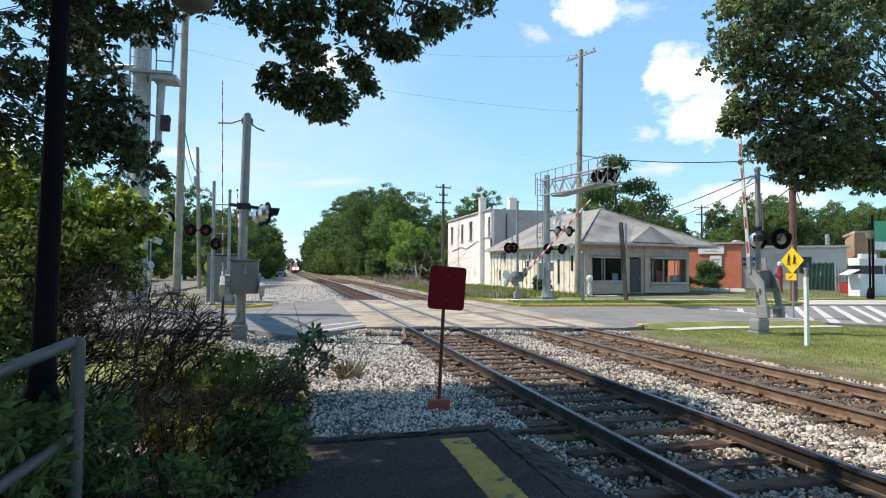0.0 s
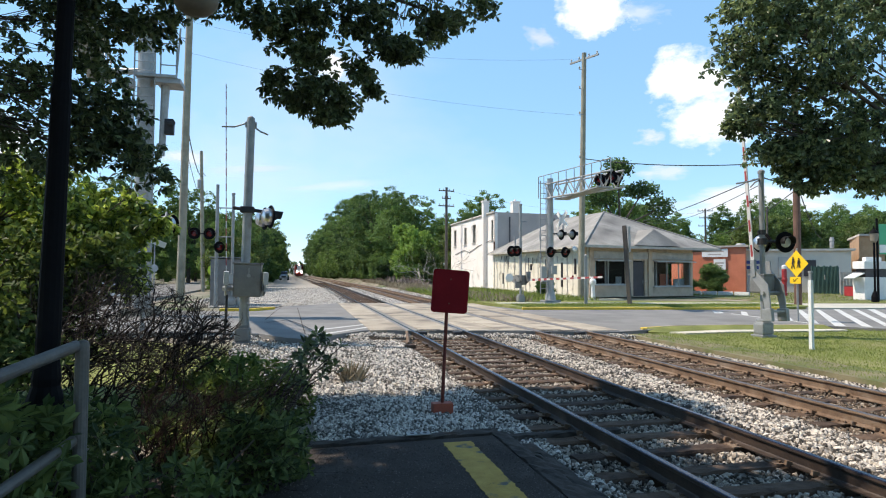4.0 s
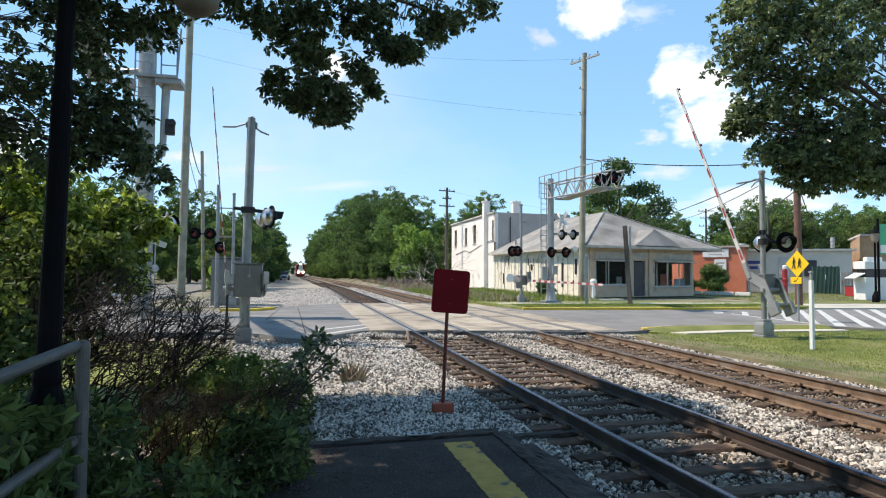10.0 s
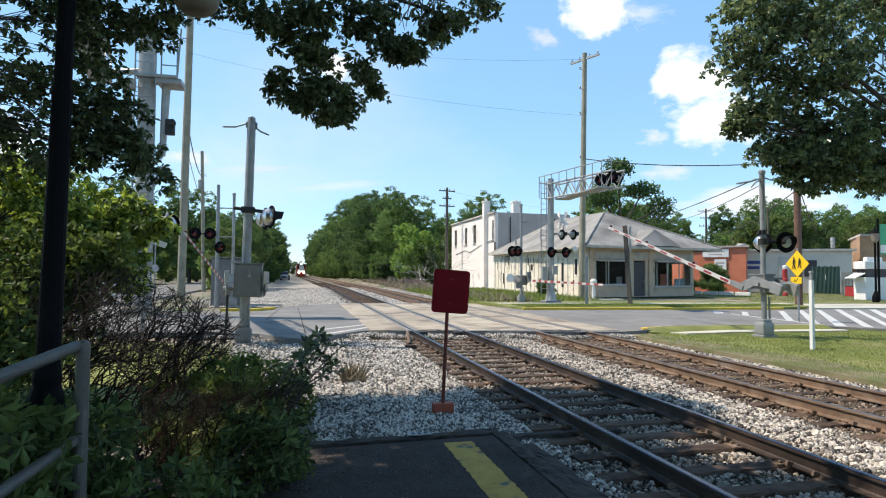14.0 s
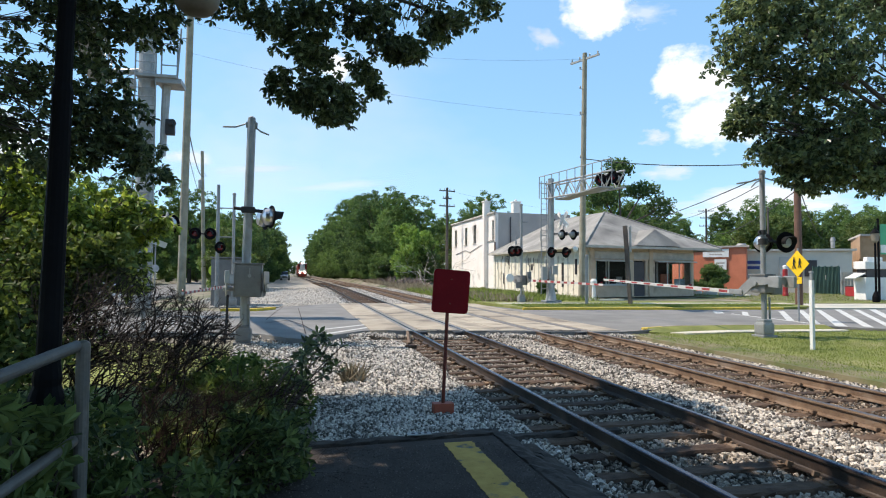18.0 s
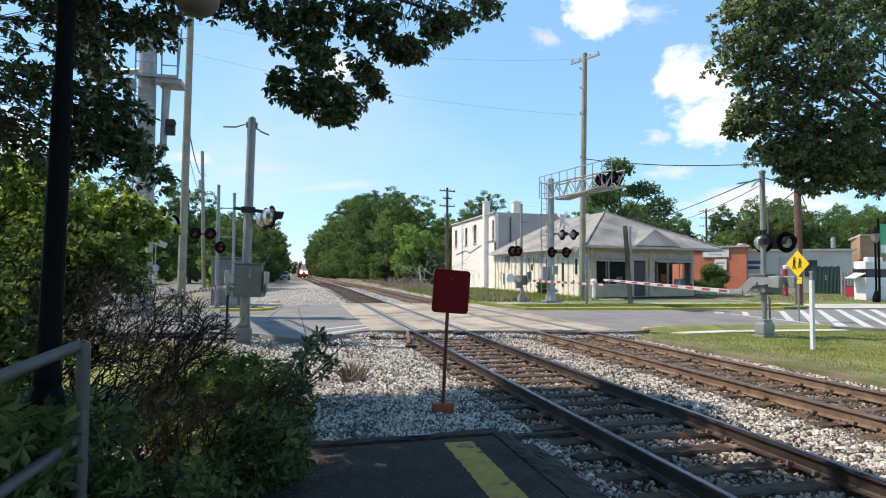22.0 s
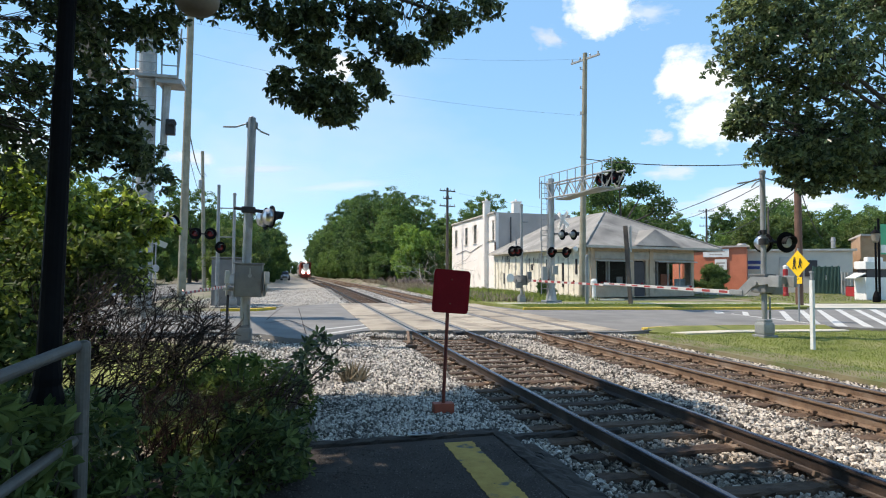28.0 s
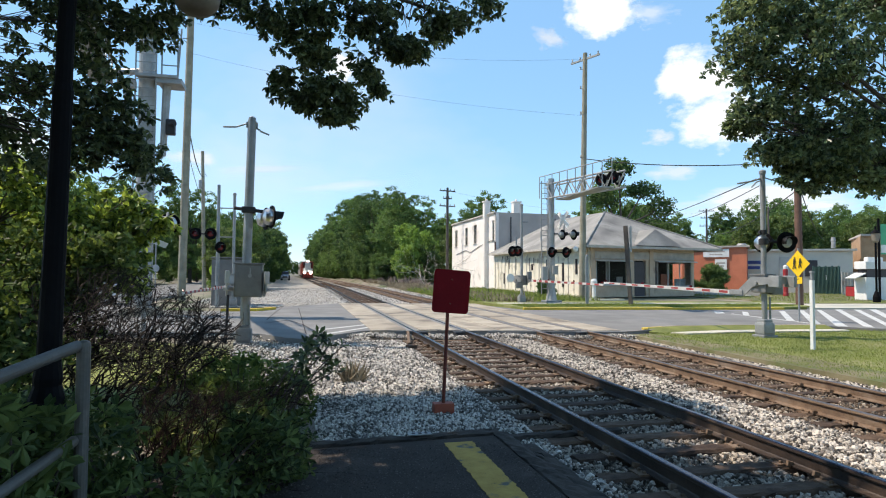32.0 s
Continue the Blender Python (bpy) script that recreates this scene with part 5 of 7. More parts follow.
def gate_arm(t, length, stripes, side=0.28, weights=1.1, lamps=(0.35, 0.68, 0.985), off=None, lift=0.08, drop=0.0, tone="cabinet", patched=False):
    """The striped arm along +x of its own space, with counterweights behind the pivot."""
    off = side if off is None else off
    cheek = bmesh.new()
    for s in (-side, side):
        out = [(0.62, -0.06), (0.62, 0.09), (0.15, 0.24), (-0.75, 0.24), (-0.75, -0.02), (-0.25, -0.16), (0.1, -0.2)]
        if drop:
            out = [(0.95, -0.08 - drop), (0.95, 0.08 - drop), (0.66, 0.09 - drop), (0.22, 0.17), (-0.55, 0.20), (-0.55, 0.02), (-0.15, -0.04), (0.12, -0.10), (0.48, -0.10 - drop)]
        for dy in (-0.02, 0.02):
            cheek.faces.new([cheek.verts.new((x, s + dy, z)) for x, z in out])
        cheek.verts.ensure_lookup_table()
        k, n0 = len(out), len(cheek.verts) - 2 * len(out)
        for i in range(k):
            j = (i + 1) % k
            cheek.faces.new([cheek.verts[n0 + q] for q in (i, j, k + j, k + i)])
    bmesh.ops.recalc_face_normals(cheek, faces=cheek.faces)
    box((0.55 + drop * 0.6, off, 0.01 - drop), (0.5, 0.10, 0.14), None, 0.01)(cheek)
    if off != side:
        box((0.5, 0, 0.0), (0.08, 2 * side, 0.1))(cheek)
    rod((0, -side - 0.08, 0), (0, side + 0.08, 0), 0.06)(cheek)
    if side < 0.4:
        box((-0.52 if drop else -0.72, 0, 0.1), (0.06, 2 * side, 0.2))(cheek)
    arm = part("arm", cheek, M[tone], t)
    x0, step = 0.7, (length - 0.7) / stripes
    for i in range(stripes):
        a = x0 + i * step
        h = 0.125 - 0.05 * i / stripes
        white = i % 2 == 0
        if patched:
            part("stripe", B(box((a + step / 2, off, -drop), (step, 0.035, h))), M["arm_white"], arm)
            if not white:
                part("red_patch", B(box((a + step / 2, off, -drop), (step * 0.95, 0.041, h * 0.62))), M["arm_red"], arm)
        else:
            part("stripe", B(box((a + step / 2, off, -drop), (step, 0.035, h))), M["arm_white" if white else "arm_red"], arm)
    for s in (-side, side):
        part("counterweight", B(box((-weights, s, lift), (0.36 if patched else 0.50, 0.12, 0.32), None, 0.02)), M["galv" if patched else "silver"], arm)
    for k in lamps:
        part("arm_lamp", B(lathe([(0.03, -0.035), (0.04, 0.0), (0.03, 0.035)], pose(length * k, off, 0.09 - drop, 90, 0, 0), 12), rod((length * k, off, 0.03 - drop), (length * k, off, 0.09 - drop), 0.012)), M["lens"], arm)
    return arm


gate_r = gate("crossing_gate", "silver crossing gate with red and white arm beside the footpath", (13.06, 15.13, -0.09), 4.80, 100, (1,), 1.55, 2.76, -8, 0.60, "sky_grey_lens", tone="box_grey")
flasher(gate_r, (0.24, 0.28, 2.74), 105, silver=2)
arm_r = gate_arm(gate_r, 7.62, 19, weights=0.62, drop=0.30, tone="galv", patched=True)
part("terminal_box", B(box((0.30, 0.02, 1.46), (0.40, 0.36, 0.46), None, 0.02), box((0.30, 0.02, 1.70), (0.43, 0.39, 0.03), None, 0.01)), M["box_grey"], gate_r)
part("bracket_arm", B(path_rod([(-0.85, 0.0, 4.42), (-0.4, 0, 4.50), (-0.05, 0, 4.60)], 0.025)), M["galv"], gate_r)
part("bracket_arm", B(path_rod([(-0.45, -0.1, 4.32), (-0.25, -0.05, 4.48), (-0.05, 0, 4.55)], 0.022)), M["galv"], gate_r)
part("clamp", B(lathe([(0.10, 2.96), (0.10, 3.10)]), box((-0.1, 0, 3.03), (0.1, 0.06, 0.08))), M["matt_black"], gate_r)

gate_f = gate("crossing_gate", "silver crossing gate at the far kerb with lowered arm", (12.07, 32.45, 0.0), 5.58, -70, (), 1.32, 0, 15, 0.42, tone="box_grey")
part("lamp_arm", B(rod((-0.75, -0.1, 2.95), (0.1, 0, 2.95), 0.035)), M["matt_black"], gate_f)
flasher(gate_f, (-0.62, -0.26, 2.93), 15)
flasher(gate_f, (-0.28, -0.16, 2.95), 15)
arm_f = gate_arm(gate_f, 8.75, 21, tone="box_grey")
part("indicator_plate", B(lathe([(0.02, 0.0), (0.24, 0.01), (0.24, 0.05), (0.02, 0.06)], Matrix.Translation((-0.75, -0.2, 1.45)) @ pose(0, 0, 0, 90, 0, 10), 16)), M["white"], gate_f, "round white plate")
part("junction_box", B(box((-0.25, -0.3, 1.05), (0.3, 0.25, 0.35), None, 0.03)), M["box_grey"], gate_f)
part("terminal_box", B(box((0.35, -0.3, 1.6), (0.22, 0.2, 0.4), None, 0.02)), M["box_grey"], gate_f)
part("bracket_arm", B(path_rod([(0, 0, 4.6), (0.35, -0.1, 4.6)], 0.03)), M["galv"], gate_f)

gate_w = gate("crossing_gate", "silver crossing gate with control box near the platform", (-1.44, 16.75, -0.12), 5.95, 95, (), 1.45, 0, 0, boxed=False)
arm_w = gate_arm(gate_w, 7.4, 17, 0.47, 0.62, off=0.0, lift=0.30)
gate_w.matrix_world = pose(-1.44, 16.75, -0.18, 0, 1.15, 0)
part("mast_sleeve", B(rod((0, 0, 0.5), (0, 0, 5.9), 0.12, 0.11, 16)), M["galv"], gate_w)
cb = part("control_box", B(box((0.10, -0.34, 1.68), (0.68, 0.42, 0.84), None, 0.02), box((0.10, -0.56, 1.68), (0.62, 0.03, 0.78), None, 0.012), box((0.10, -0.36, 2.11), (0.74, 0.5, 0.035), None, 0.01)), M["box_grey"], gate_w, "grey steel control box")
part("latch", B(box((0.14, -0.59, 1.90), (0.028, 0.03, 0.20), None, 0.008), rod((0.14, -0.585, 1.80), (0.14, -0.63, 1.80), 0.045, None, 12)), M["galv"], cb)
part("conduit", B(path_rod([(-0.42, -0.3, 0.05), (-0.40, -0.3, 0.8), (-0.40, -0.3, 1.3)], 0.035)), M["matt_black"], gate_w)
part("crossarm", B(rod((-0.35, -0.1, 3.55), (0.85, -0.1, 3.45), 0.045), box((0, -0.02, 3.52), (0.34, 0.3, 0.16), None, 0.02)), M["matt_black"], gate_w)
flasher(gate_w, (0.60, -0.28, 3.34), 112, silver=2)
flasher(gate_w, (0.42, 0.36, 3.34), 112, silver=2)
part("top_bracket", B(path_rod([(-0.72, 0, 5.68), (-0.4, 0, 5.7), (-0.1, 0, 5.82)], 0.022), path_rod([(0.1, 0, 5.72), (0.25, 0, 5.62), (0.45, 0, 5.55)], 0.022), box((-0.1, 0, 5.78), (0.08, 0.1, 0.14)), box((0.12, 0, 5.78), (0.06, 0.1, 0.14))), M["galv"], gate_w)

gate_x = gate("crossing_gate", "slim crossing gate mast behind the relay cabinet", (-3.42, 33.2, -0.1), 5.85, -100, (), 1.45, 0, 0)
arm_x = gate_arm(gate_x, 10.25, 25, weights=0.9, off=-0.28)
part("side_mast", B(rod((-0.78, 0, 0), (-0.78, 0, 6.3), 0.10, 0.08), *[rod((-0.78, 0, z), (0.0, 0, z), 0.03) for z in (3.6, 5.1)], rod((0, 0, 5.1), (0.55, 0, 5.1), 0.03)), M["galv"], gate_x)
part("lamp_arm", B(rod((-1.9, 0, 3.75), (-0.78, 0, 3.75), 0.04)), M["matt_black"], gate_x)
flasher(gate_x, (-1.85, -0.16, 3.75), -10)
flasher(gate_x, (-1.12, -0.16, 3.75), -10)
flasher(gate_x, (-0.62, -0.3, 3.05), 40)
# the darker grey puts the shade of the cabinet's near side into its colour
whole("relay_cabinet", B(box((-3.7, 35.2, 1.1), (1.9, 1.6, 2.55), None, 0.03), box((-3.7, 35.2, 2.46), (2.0, 1.7, 0.08), None, 0.02)), M["box_grey"], "large grey steel relay cabinet beside the road", "relay cabinet")

# the signal bridge east of the tracks
cr = thing("signal_cantilever", "silver cantilever signal structure with truss arm over the road", "signal cantilever", at=(13.80, 32.3, -0.05))
part("foundation", B(box((0, 0, 0.1), (0.9, 0.9, 0.3), None, 0.03)), M["galv"], cr)
part("mast", B(rod((0, 0, 0.1), (0, 0, 7.15), 0.2, 0.17, 16), rod((0, 0, 0.25), (0, 0, 0.9), 0.32, 0.2, 12)), M["silver"], cr)
ld = part("ladder", B(*[rod((-0.42 + s, 0, 0.6), (-0.42 + s, 0, 7.0), 0.025) for s in (-0.17, 0.17)]), M["galv"], cr)
for i in range(20):
    part("rung", B(rod((-0.59, 0, 0.9 + i * 0.3), (-0.25, 0, 0.9 + i * 0.3), 0.016, None, 6)), M["galv"], ld)
tip = Vector((0.75, -6.3, 0))
truss = part("truss_arm", B(*[rod((s, 0, z), Vector((s, 0, z - 0.15)) + tip, 0.05) for s in (-0.3, 0.3) for z in (6.0, 6.8)]), M["silver"], cr)
for i in range(10):
    a, b = tip * (i / 10), tip * ((i + 1) / 10)
    for s in (-0.3, 0.3):
        lo3, hi3 = Vector((s, 0, 6.0 - 0.015 * i)), Vector((s, 0, 6.8 - 0.015 * i))
        part("web", B(rod(a + lo3, b + hi3, 0.03, None, 6) if i % 2 else rod(a + hi3, b + lo3, 0.03, None, 6)), M["silver"], truss)
part("walkway", B(box(tip * 0.5 + Vector((0, 0, 5.9)), (0.7, 6.4, 0.06), pose(0, 0, 0, 1.4, 0, -6.8))), M["galv"], cr)
rl = part("guard_rail", B(rod(Vector((-0.38, 0.8, 7.35)), Vector((-0.38, 0, 7.2)) + tip, 0.025), rod((-0.38, 0.8, 6.1), (-0.38, 0.8, 7.35), 0.025), rod((0.38, 0.8, 6.1), (0.38, 0.8, 7.35), 0.025), rod((-0.38, 0.8, 7.0), (0.38, 0.8, 7.0), 0.025)), M["galv"], cr)
for i in range(9):
    b = tip * (i / 8)
    part("stanchion", B(rod(b + Vector((-0.38, 0, 6.0)), b + Vector((-0.38, 0, 7.3 - 0.02 * i)), 0.022, None, 6)), M["galv"], rl)
for f in (0.78, 0.93):
    for s in (-0.45, 0.45):
        flasher(cr, tip * f + Vector((s * 0.6 + 0.1, s * 0.5, 6.35)), -55 if s < 0 else 110)
for x, y, z, f in ((-0.12, -0.35, 2.95, 20), (0.75, -0.35, 2.95, 20), (0.55, -0.3, 3.95, 100), (1.15, -0.5, 3.95, 100)):
    flasher(cr, (x, y, z), f)
part("lamp_arm", B(rod((-0.2, -0.2, 2.95), (0.85, -0.2, 2.95), 0.035), rod((0, -0.1, 4.0), (1.2, -0.3, 4.0), 0.035)), M["matt_black"], cr)
part("crossbuck", B(box((0.62, -0.25, 4.8), (0.04, 1.2, 0.22), pose(0, 0, 0, 45, 0, 15)), box((0.60, -0.25, 4.8), (0.04, 1.2, 0.22), pose(0, 0, 0, -45, 0, 15))), M["white"], cr)
part("bell", B(lathe([(0.16, 0), (0.14, 0.06), (0.05, 0.1)], pose(1.35, -0.3, 3.15, 90, 0, 0))), M["white"], cr)
part("junction_box", B(box((0.1, -0.28, 1.95), (0.3, 0.2, 0.5), None, 0.02), box((-0.45, -0.1, 1.7), (0.3, 0.25, 0.9), None, 0.02)), M["cabinet"], cr)

# the signal mast west of the tracks
sm = thing("signal_mast", "tall silver signal mast with ladder, platform and signal head", "signal mast", at=(-6.05, 26.0, -0.1))
part("mast", B(rod((0, 0, 0), (0, 0, 11.9), 0.36, 0.31, 18)), M["silver"], sm)
part("foundation", B(box((0, 0, 0.15), (1.3, 1.3, 0.5), None, 0.05)), M["concrete"], sm)
lad = part("ladder", B(*[rod((s, -0.5, 0.5), (s, -0.5, 11.6), 0.03) for s in (-0.32, 0.42)]), M["galv"], sm)
for i in range(31):
    part("rung", B(rod((-0.32, -0.5, 0.8 + i * 0.34), (0.42, -0.5, 0.8 + i * 0.34), 0.018, None, 6)), M["galv"], lad)
part("platform", B(box((0.45, 0, 9.45), (1.5, 1.2, 0.12), None, 0.02), box((0.9, 0, 9.3), (0.9, 1.0, 0.2))), M["galv"], sm)
part("platform_rail", B(*[rod((x, -0.5, 9.4), (x, -0.5, 10.75), 0.03) for x in (0.62, 1.2)], *[rod((0.62, -0.5, z), (1.2, -0.5, z), 0.025) for z in (9.9, 10.75)], rod((1.2, -0.5, 9.4), (1.32, -0.5, 11.4), 0.035)), M["galv"], sm)
part("brace", B(box((-0.75, 0, 9.2), (0.65, 0.4, 0.35), None, 0.04), rod((-0.75, 0, 9.2), (-0.5, 0, 6.2), 0.14, 0.22, 10), rod((0.72, 0, 9.3), (0.62, 0, 6.4), 0.17, 0.12, 10)), M["silver"], sm)
part("signal_head", B(box((0.95, -0.3, 7.5), (0.34, 0.3, 0.62), None, 0.05), rod((0.95, -0.45, 7.6), (1.15, -0.6, 7.6), 0.1)), M["matt_black"], sm)
# unseen truss arm with crossbeam and walkway, added to shadow the road
reach = Vector((1.5, -8.0, 0))
side = Vector((-1.8, 0.55, 0))
part("crossbeam", B(rod((0, 0, 9.75), side + Vector((-0.3, 0, 9.75)), 0.13, None, 10)), M["silver"], sm)
shadow_truss = part("truss_arm", B(*[rod(side + Vector((s, 0, z)), side + Vector((s, 0, z)) + reach, 0.05) for s in (-0.36, 0.36) for z in (9.4, 10.2)]), M["silver"], sm)
for i in range(9):
    a, b = side + reach * (i / 9), side + reach * ((i + 1) / 9)
    for s in (-0.36, 0.36):
        lo3, hi3 = Vector((s, 0, 9.4)), Vector((s, 0, 10.2))
        part("web", B(rod(a + lo3, b + hi3, 0.03, None, 6) if i % 2 else rod(a + hi3, b + lo3, 0.03, None, 6)), M["silver"], shadow_truss)
part("walkway", B(box(side + reach * 0.5 + Vector((0, 0, 9.33)), (0.80, 8.1, 0.06), pose(0, 0, 0, 0, 0, 10.6))), M["galv"], sm)
cs = thing("crossing_signal", "pair of silver-backed crossing lamps on a slim mast", "crossing signal", at=(-4.38, 19.0, -0.1))
part("mast", B(rod((0, 0, 0), (0, 0, 3.9), 0.065, None, 12)), M["galv"], cs)
part("crossbuck", B(box((0.18, -0.1, 2.72), (0.9, 0.03, 0.16), pose(0, 0, 0, 0, 22, 0))), M["arm_white"], cs, "white crossbuck blade")
part("lamp_bar", B(rod((-0.62, 0.0, 3.38), (0.62, 0.0, 3.38), 0.035), *[path_rod([(s, 0, 3.42), (s, -0.18, 3.5), (s, -0.3, 3.36)], 0.03) for s in (-0.62, 0.62)]), M["galv"], cs)
for s in (-0.62, 0.62):
    flasher(cs, (s, 0.05, 3.2), 182, silver=2)
# a thin rod carrying a white bracket
sg = thing("street_sign_post", "thin grey post with a small round plate", "sign post", at=(-11.2, 52, -0.05))
part("post", B(rod((0, 0, 0), (0, 0, 4.0), 0.05)), M["galv"], sg)
part("plate", B(rod((0, -0.06, 2.0), (0, -0.03, 2.0), 0.3, None, 20)), M["silver"], sg)
sg = thing("green_marker", "lime green round marker on a short post", "marker", at=(-5.25, 40.5, -0.05))
part("post", B(rod((0, 0, 0), (0, 0, 2.0), 0.04)), M["galv"], sg)
part("plate", B(rod((0, -0.06, 1.85), (0, -0.03, 1.85), 0.38, None, 20)), mat("lime_paint", (0.45, 0.55, 0.03), (0.55, 0.65, 0.05), 0.6), sg)

# ---- platform furniture ----
lpst = thing("platform_lamp", "black fluted platform lamp post beside the railing", "lamp post", at=(-1.67, 4.62, -0.05))
part("pole", B(lathe([(0.115, 0), (0.115, 0.9), (0.085, 1.0), (0.09, 1.05), (0.075, 1.15), (0.062, 2.9), (0.066, 3.0), (0.055, 3.05), (0.05, 5.0)], pose(0, 0, 0, 0, 1.2, 0), 14)), M["black"], lpst)
part("base", B(lathe([(0.24, 0), (0.24, 0.12), (0.16, 0.3), (0.13, 0.9)])), M["black"], lpst)
part("arm", B(path_rod([(0.1, 0, 4.95), (0.5, -0.15, 5.1), (0.95, -0.3, 4.8)], 0.03)), M["black"], lpst)
hd = part("lamp_head", B(lathe([(0.04, 3.70), (0.07, 3.62), (0.145, 3.52), (0.135, 3.47), (0.09, 3.42), (0.03, 3.415)], pose(0.98, -0.42, 0.045), 20)), M["beige"], lpst, "beige round lamp housing", smooth=True)
part("stem", B(rod((0.98, -0.42, 3.66), (0.95, -0.3, 4.82), 0.02)), M["black"], hd)

rl1 = thing("pipe_railing", "grey metal pipe railing along the platform edge", "railing", at=(0, 0, 0))
part("top_rail", B(rod((-1.76, 2.2, 1.03), (-1.34, 4.2, 1.255), 0.036, None, 14)), M["pipe"], rl1)
part("lower_rail", B(rod((-1.76, 2.2, 0.40), (-1.34, 4.2, 0.68), 0.033, None, 14)), M["pipe"], rl1)
part("post", B(rod((-1.31, 4.22, -0.05), (-1.31, 4.22, 1.25), 0.04, None, 14), lathe([(0.04, 1.25), (0.036, 1.275), (0.015, 1.29)], pose(-1.31, 4.22, 0))), M["pipe"], rl1)
part("post", B(rod((-1.76, 2.2, -0.05), (-1.76, 2.2, 1.05), 0.04, None, 14)), M["pipe"], rl1)

# ---- vehicles ----


def car(name, label, at, turn, paint, truck=False):
    t = thing(name, label, "car", "parked vehicles", at, turn=turn)
    bm = bmesh.new()
    prof = [(-2.2, 0.45), (-2.25, 0.75), (-1.9, 0.95), (-1.1, 1.02), (-0.5, 1.5), (0.9, 1.52), (1.7, 1.05), (2.2, 0.95), (2.25, 0.45)]
    if truck:
        prof = [(-2.6, 0.6), (-2.65, 1.0), (-2.5, 1.15), (-1.3, 1.25), (-0.75, 1.85), (0.5, 1.9), (0.7, 1.2), (2.6, 1.15), (2.65, 0.6)]
    a = [bm.verts.new((-0.85 if z < 1.2 else -0.68, y, z)) for y, z in prof]
    b = [bm.verts.new((0.85 if z < 1.2 else 0.68, y, z)) for y, z in prof]
    bm.faces.new(a)
    bm.faces.new(b[::-1])
    k = len(prof)
    for i in range(k):
        bm.faces.new((a[i], b[i], b[(i + 1) % k], a[(i + 1) % k]))
    bmesh.ops.recalc_face_normals(bm, faces=bm.faces)
    bmesh.ops.bevel(bm, geom=bm.edges[:], offset=0.05, segments=2, affect="EDGES")
    part("body", bm, M[paint], t, smooth=False)
    y0, z0 = (-1.03, 1.57) if truck else (-0.82, 1.27)
    part("windscreen", B(box((0, y0, z0), (1.34, 0.02, 0.66 if truck else 0.66), pose(0, 0, 0, -42 if truck else -51, 0, 0))), M["door_dark"], t)
    part("grille", B(box((0, prof[1][0] + 0.02, 0.72), (1.0, 0.08, 0.2), None, 0.01)), M["matt_black"], t)
    part("bumper", B(box((0, prof[0][0] - 0.02, 0.5), (1.7, 0.16, 0.18), None, 0.03)), M["chrome"], t)
    for s in (-0.62, 0.62):
        part("headlight", B(box((s, prof[1][0] + 0.02, 0.8), (0.32, 0.1, 0.16), None, 0.02)), M["white"], t)
    for y in (prof[0][0] + 0.85, prof[-1][0] - 0.85):
        for s in (-0.8, 0.8):
            w = part("wheel", B(rod((s - 0.1, y, 0.34), (s + 0.1, y, 0.34), 0.34, None, 20)), M["tyre"], t)
            part("rim", B(rod((s - 0.11, y, 0.34), (s + 0.11, y, 0.34), 0.2, None, 14)), M["galv"], w)
    return t


car("pickup_truck", "silver pickup truck parked on the gravel beside the line", (-3.35, 138, -0.1), -2, "car_silver", True)
car("parked_car", "silver car parked in the street behind the shrubs", (-10.2, 35.5, -0.01), 55, "car_silver")
car("parked_car", "dark car parked in the street behind the shrubs", (-13.5, 47.5, -0.01), 20, "car_dark")

# ---- the train ----
loco = thing("diesel_locomotive", "red and white diesel locomotive with glowing headlights", "locomotive")
part("body", B(box((0, 9, 2.55), (3.0, 17.4, 3.2), None, 0.15)), M["train_red"], loco)
part("cab", B(box((0, 1.6, 3.6), (3.05, 2.6, 1.9), None, 0.2)), M["train_red"], loco)
part("nose", B(box((0, 0.1, 2.9), (1.5, 1.6, 2.3), None, 0.18), box((-0.85, 0.1, 2.05), (0.8, 1.6, 1.2), None, 0.1), box((0.85, 0.1, 2.05), (0.8, 1.6, 1.2), None, 0.1)), M["train_white"], loco, "white nose")
part("stripe", B(box((0, 0.02, 4.15), (1.3, 0.9, 0.5), None, 0.1)), M["train_white"], loco)
for s in (-0.72, 0.72):
    part("windscreen", B(box((s, -0.42, 4.0), (0.9, 0.06, 0.6), None, 0.02)), M["door_dark"], loco)
    part("ditch_light", B(rod((s * 1.1, -0.95, 1.5), (s * 1.1, -0.8, 1.5), 0.26, None, 14)), M["headlight"], loco)
    part("step", B(box((s * 1.75, -0.4, 0.85), (0.35, 0.5, 1.1))), M["matt_black"], loco)
part("headlight", B(rod((-0.13, 0.2, 4.72), (-0.13, 0.35, 4.72), 0.15, None, 14), rod((0.13, 0.2, 4.72), (0.13, 0.35, 4.72), 0.15, None, 14)), M["headlight"], loco)
part("pilot", B(box((0, -0.75, 0.6), (2.7, 0.3, 0.9), None, 0.04)), M["train_red"], loco)
part("underframe", B(box((0, 9, 0.75), (2.5, 16.5, 0.5))), M["matt_black"], loco)
for y in (3.2, 14.2):
    bg = part("bogie", B(box((0, y, 0.62), (2.6, 3.6, 0.5), None, 0.05)), M["matt_black"], loco)
    for k in (-1.2, 0, 1.2):
        part("wheelset", B(rod((-0.82, y + k, 0.48), (0.82, y + k, 0.48), 0.48, None, 18)), M["rail_side"], bg)
coach = thing("passenger_coach", "silver passenger coach behind the locomotive", "railway coach")
part("body", B(box((0, 13, 2.5), (3.0, 25, 3.4), None, 0.25)), M["silver"], coach)
part("underframe", B(box((0, 13, 0.7), (2.4, 22, 0.5))), M["matt_black"], coach)
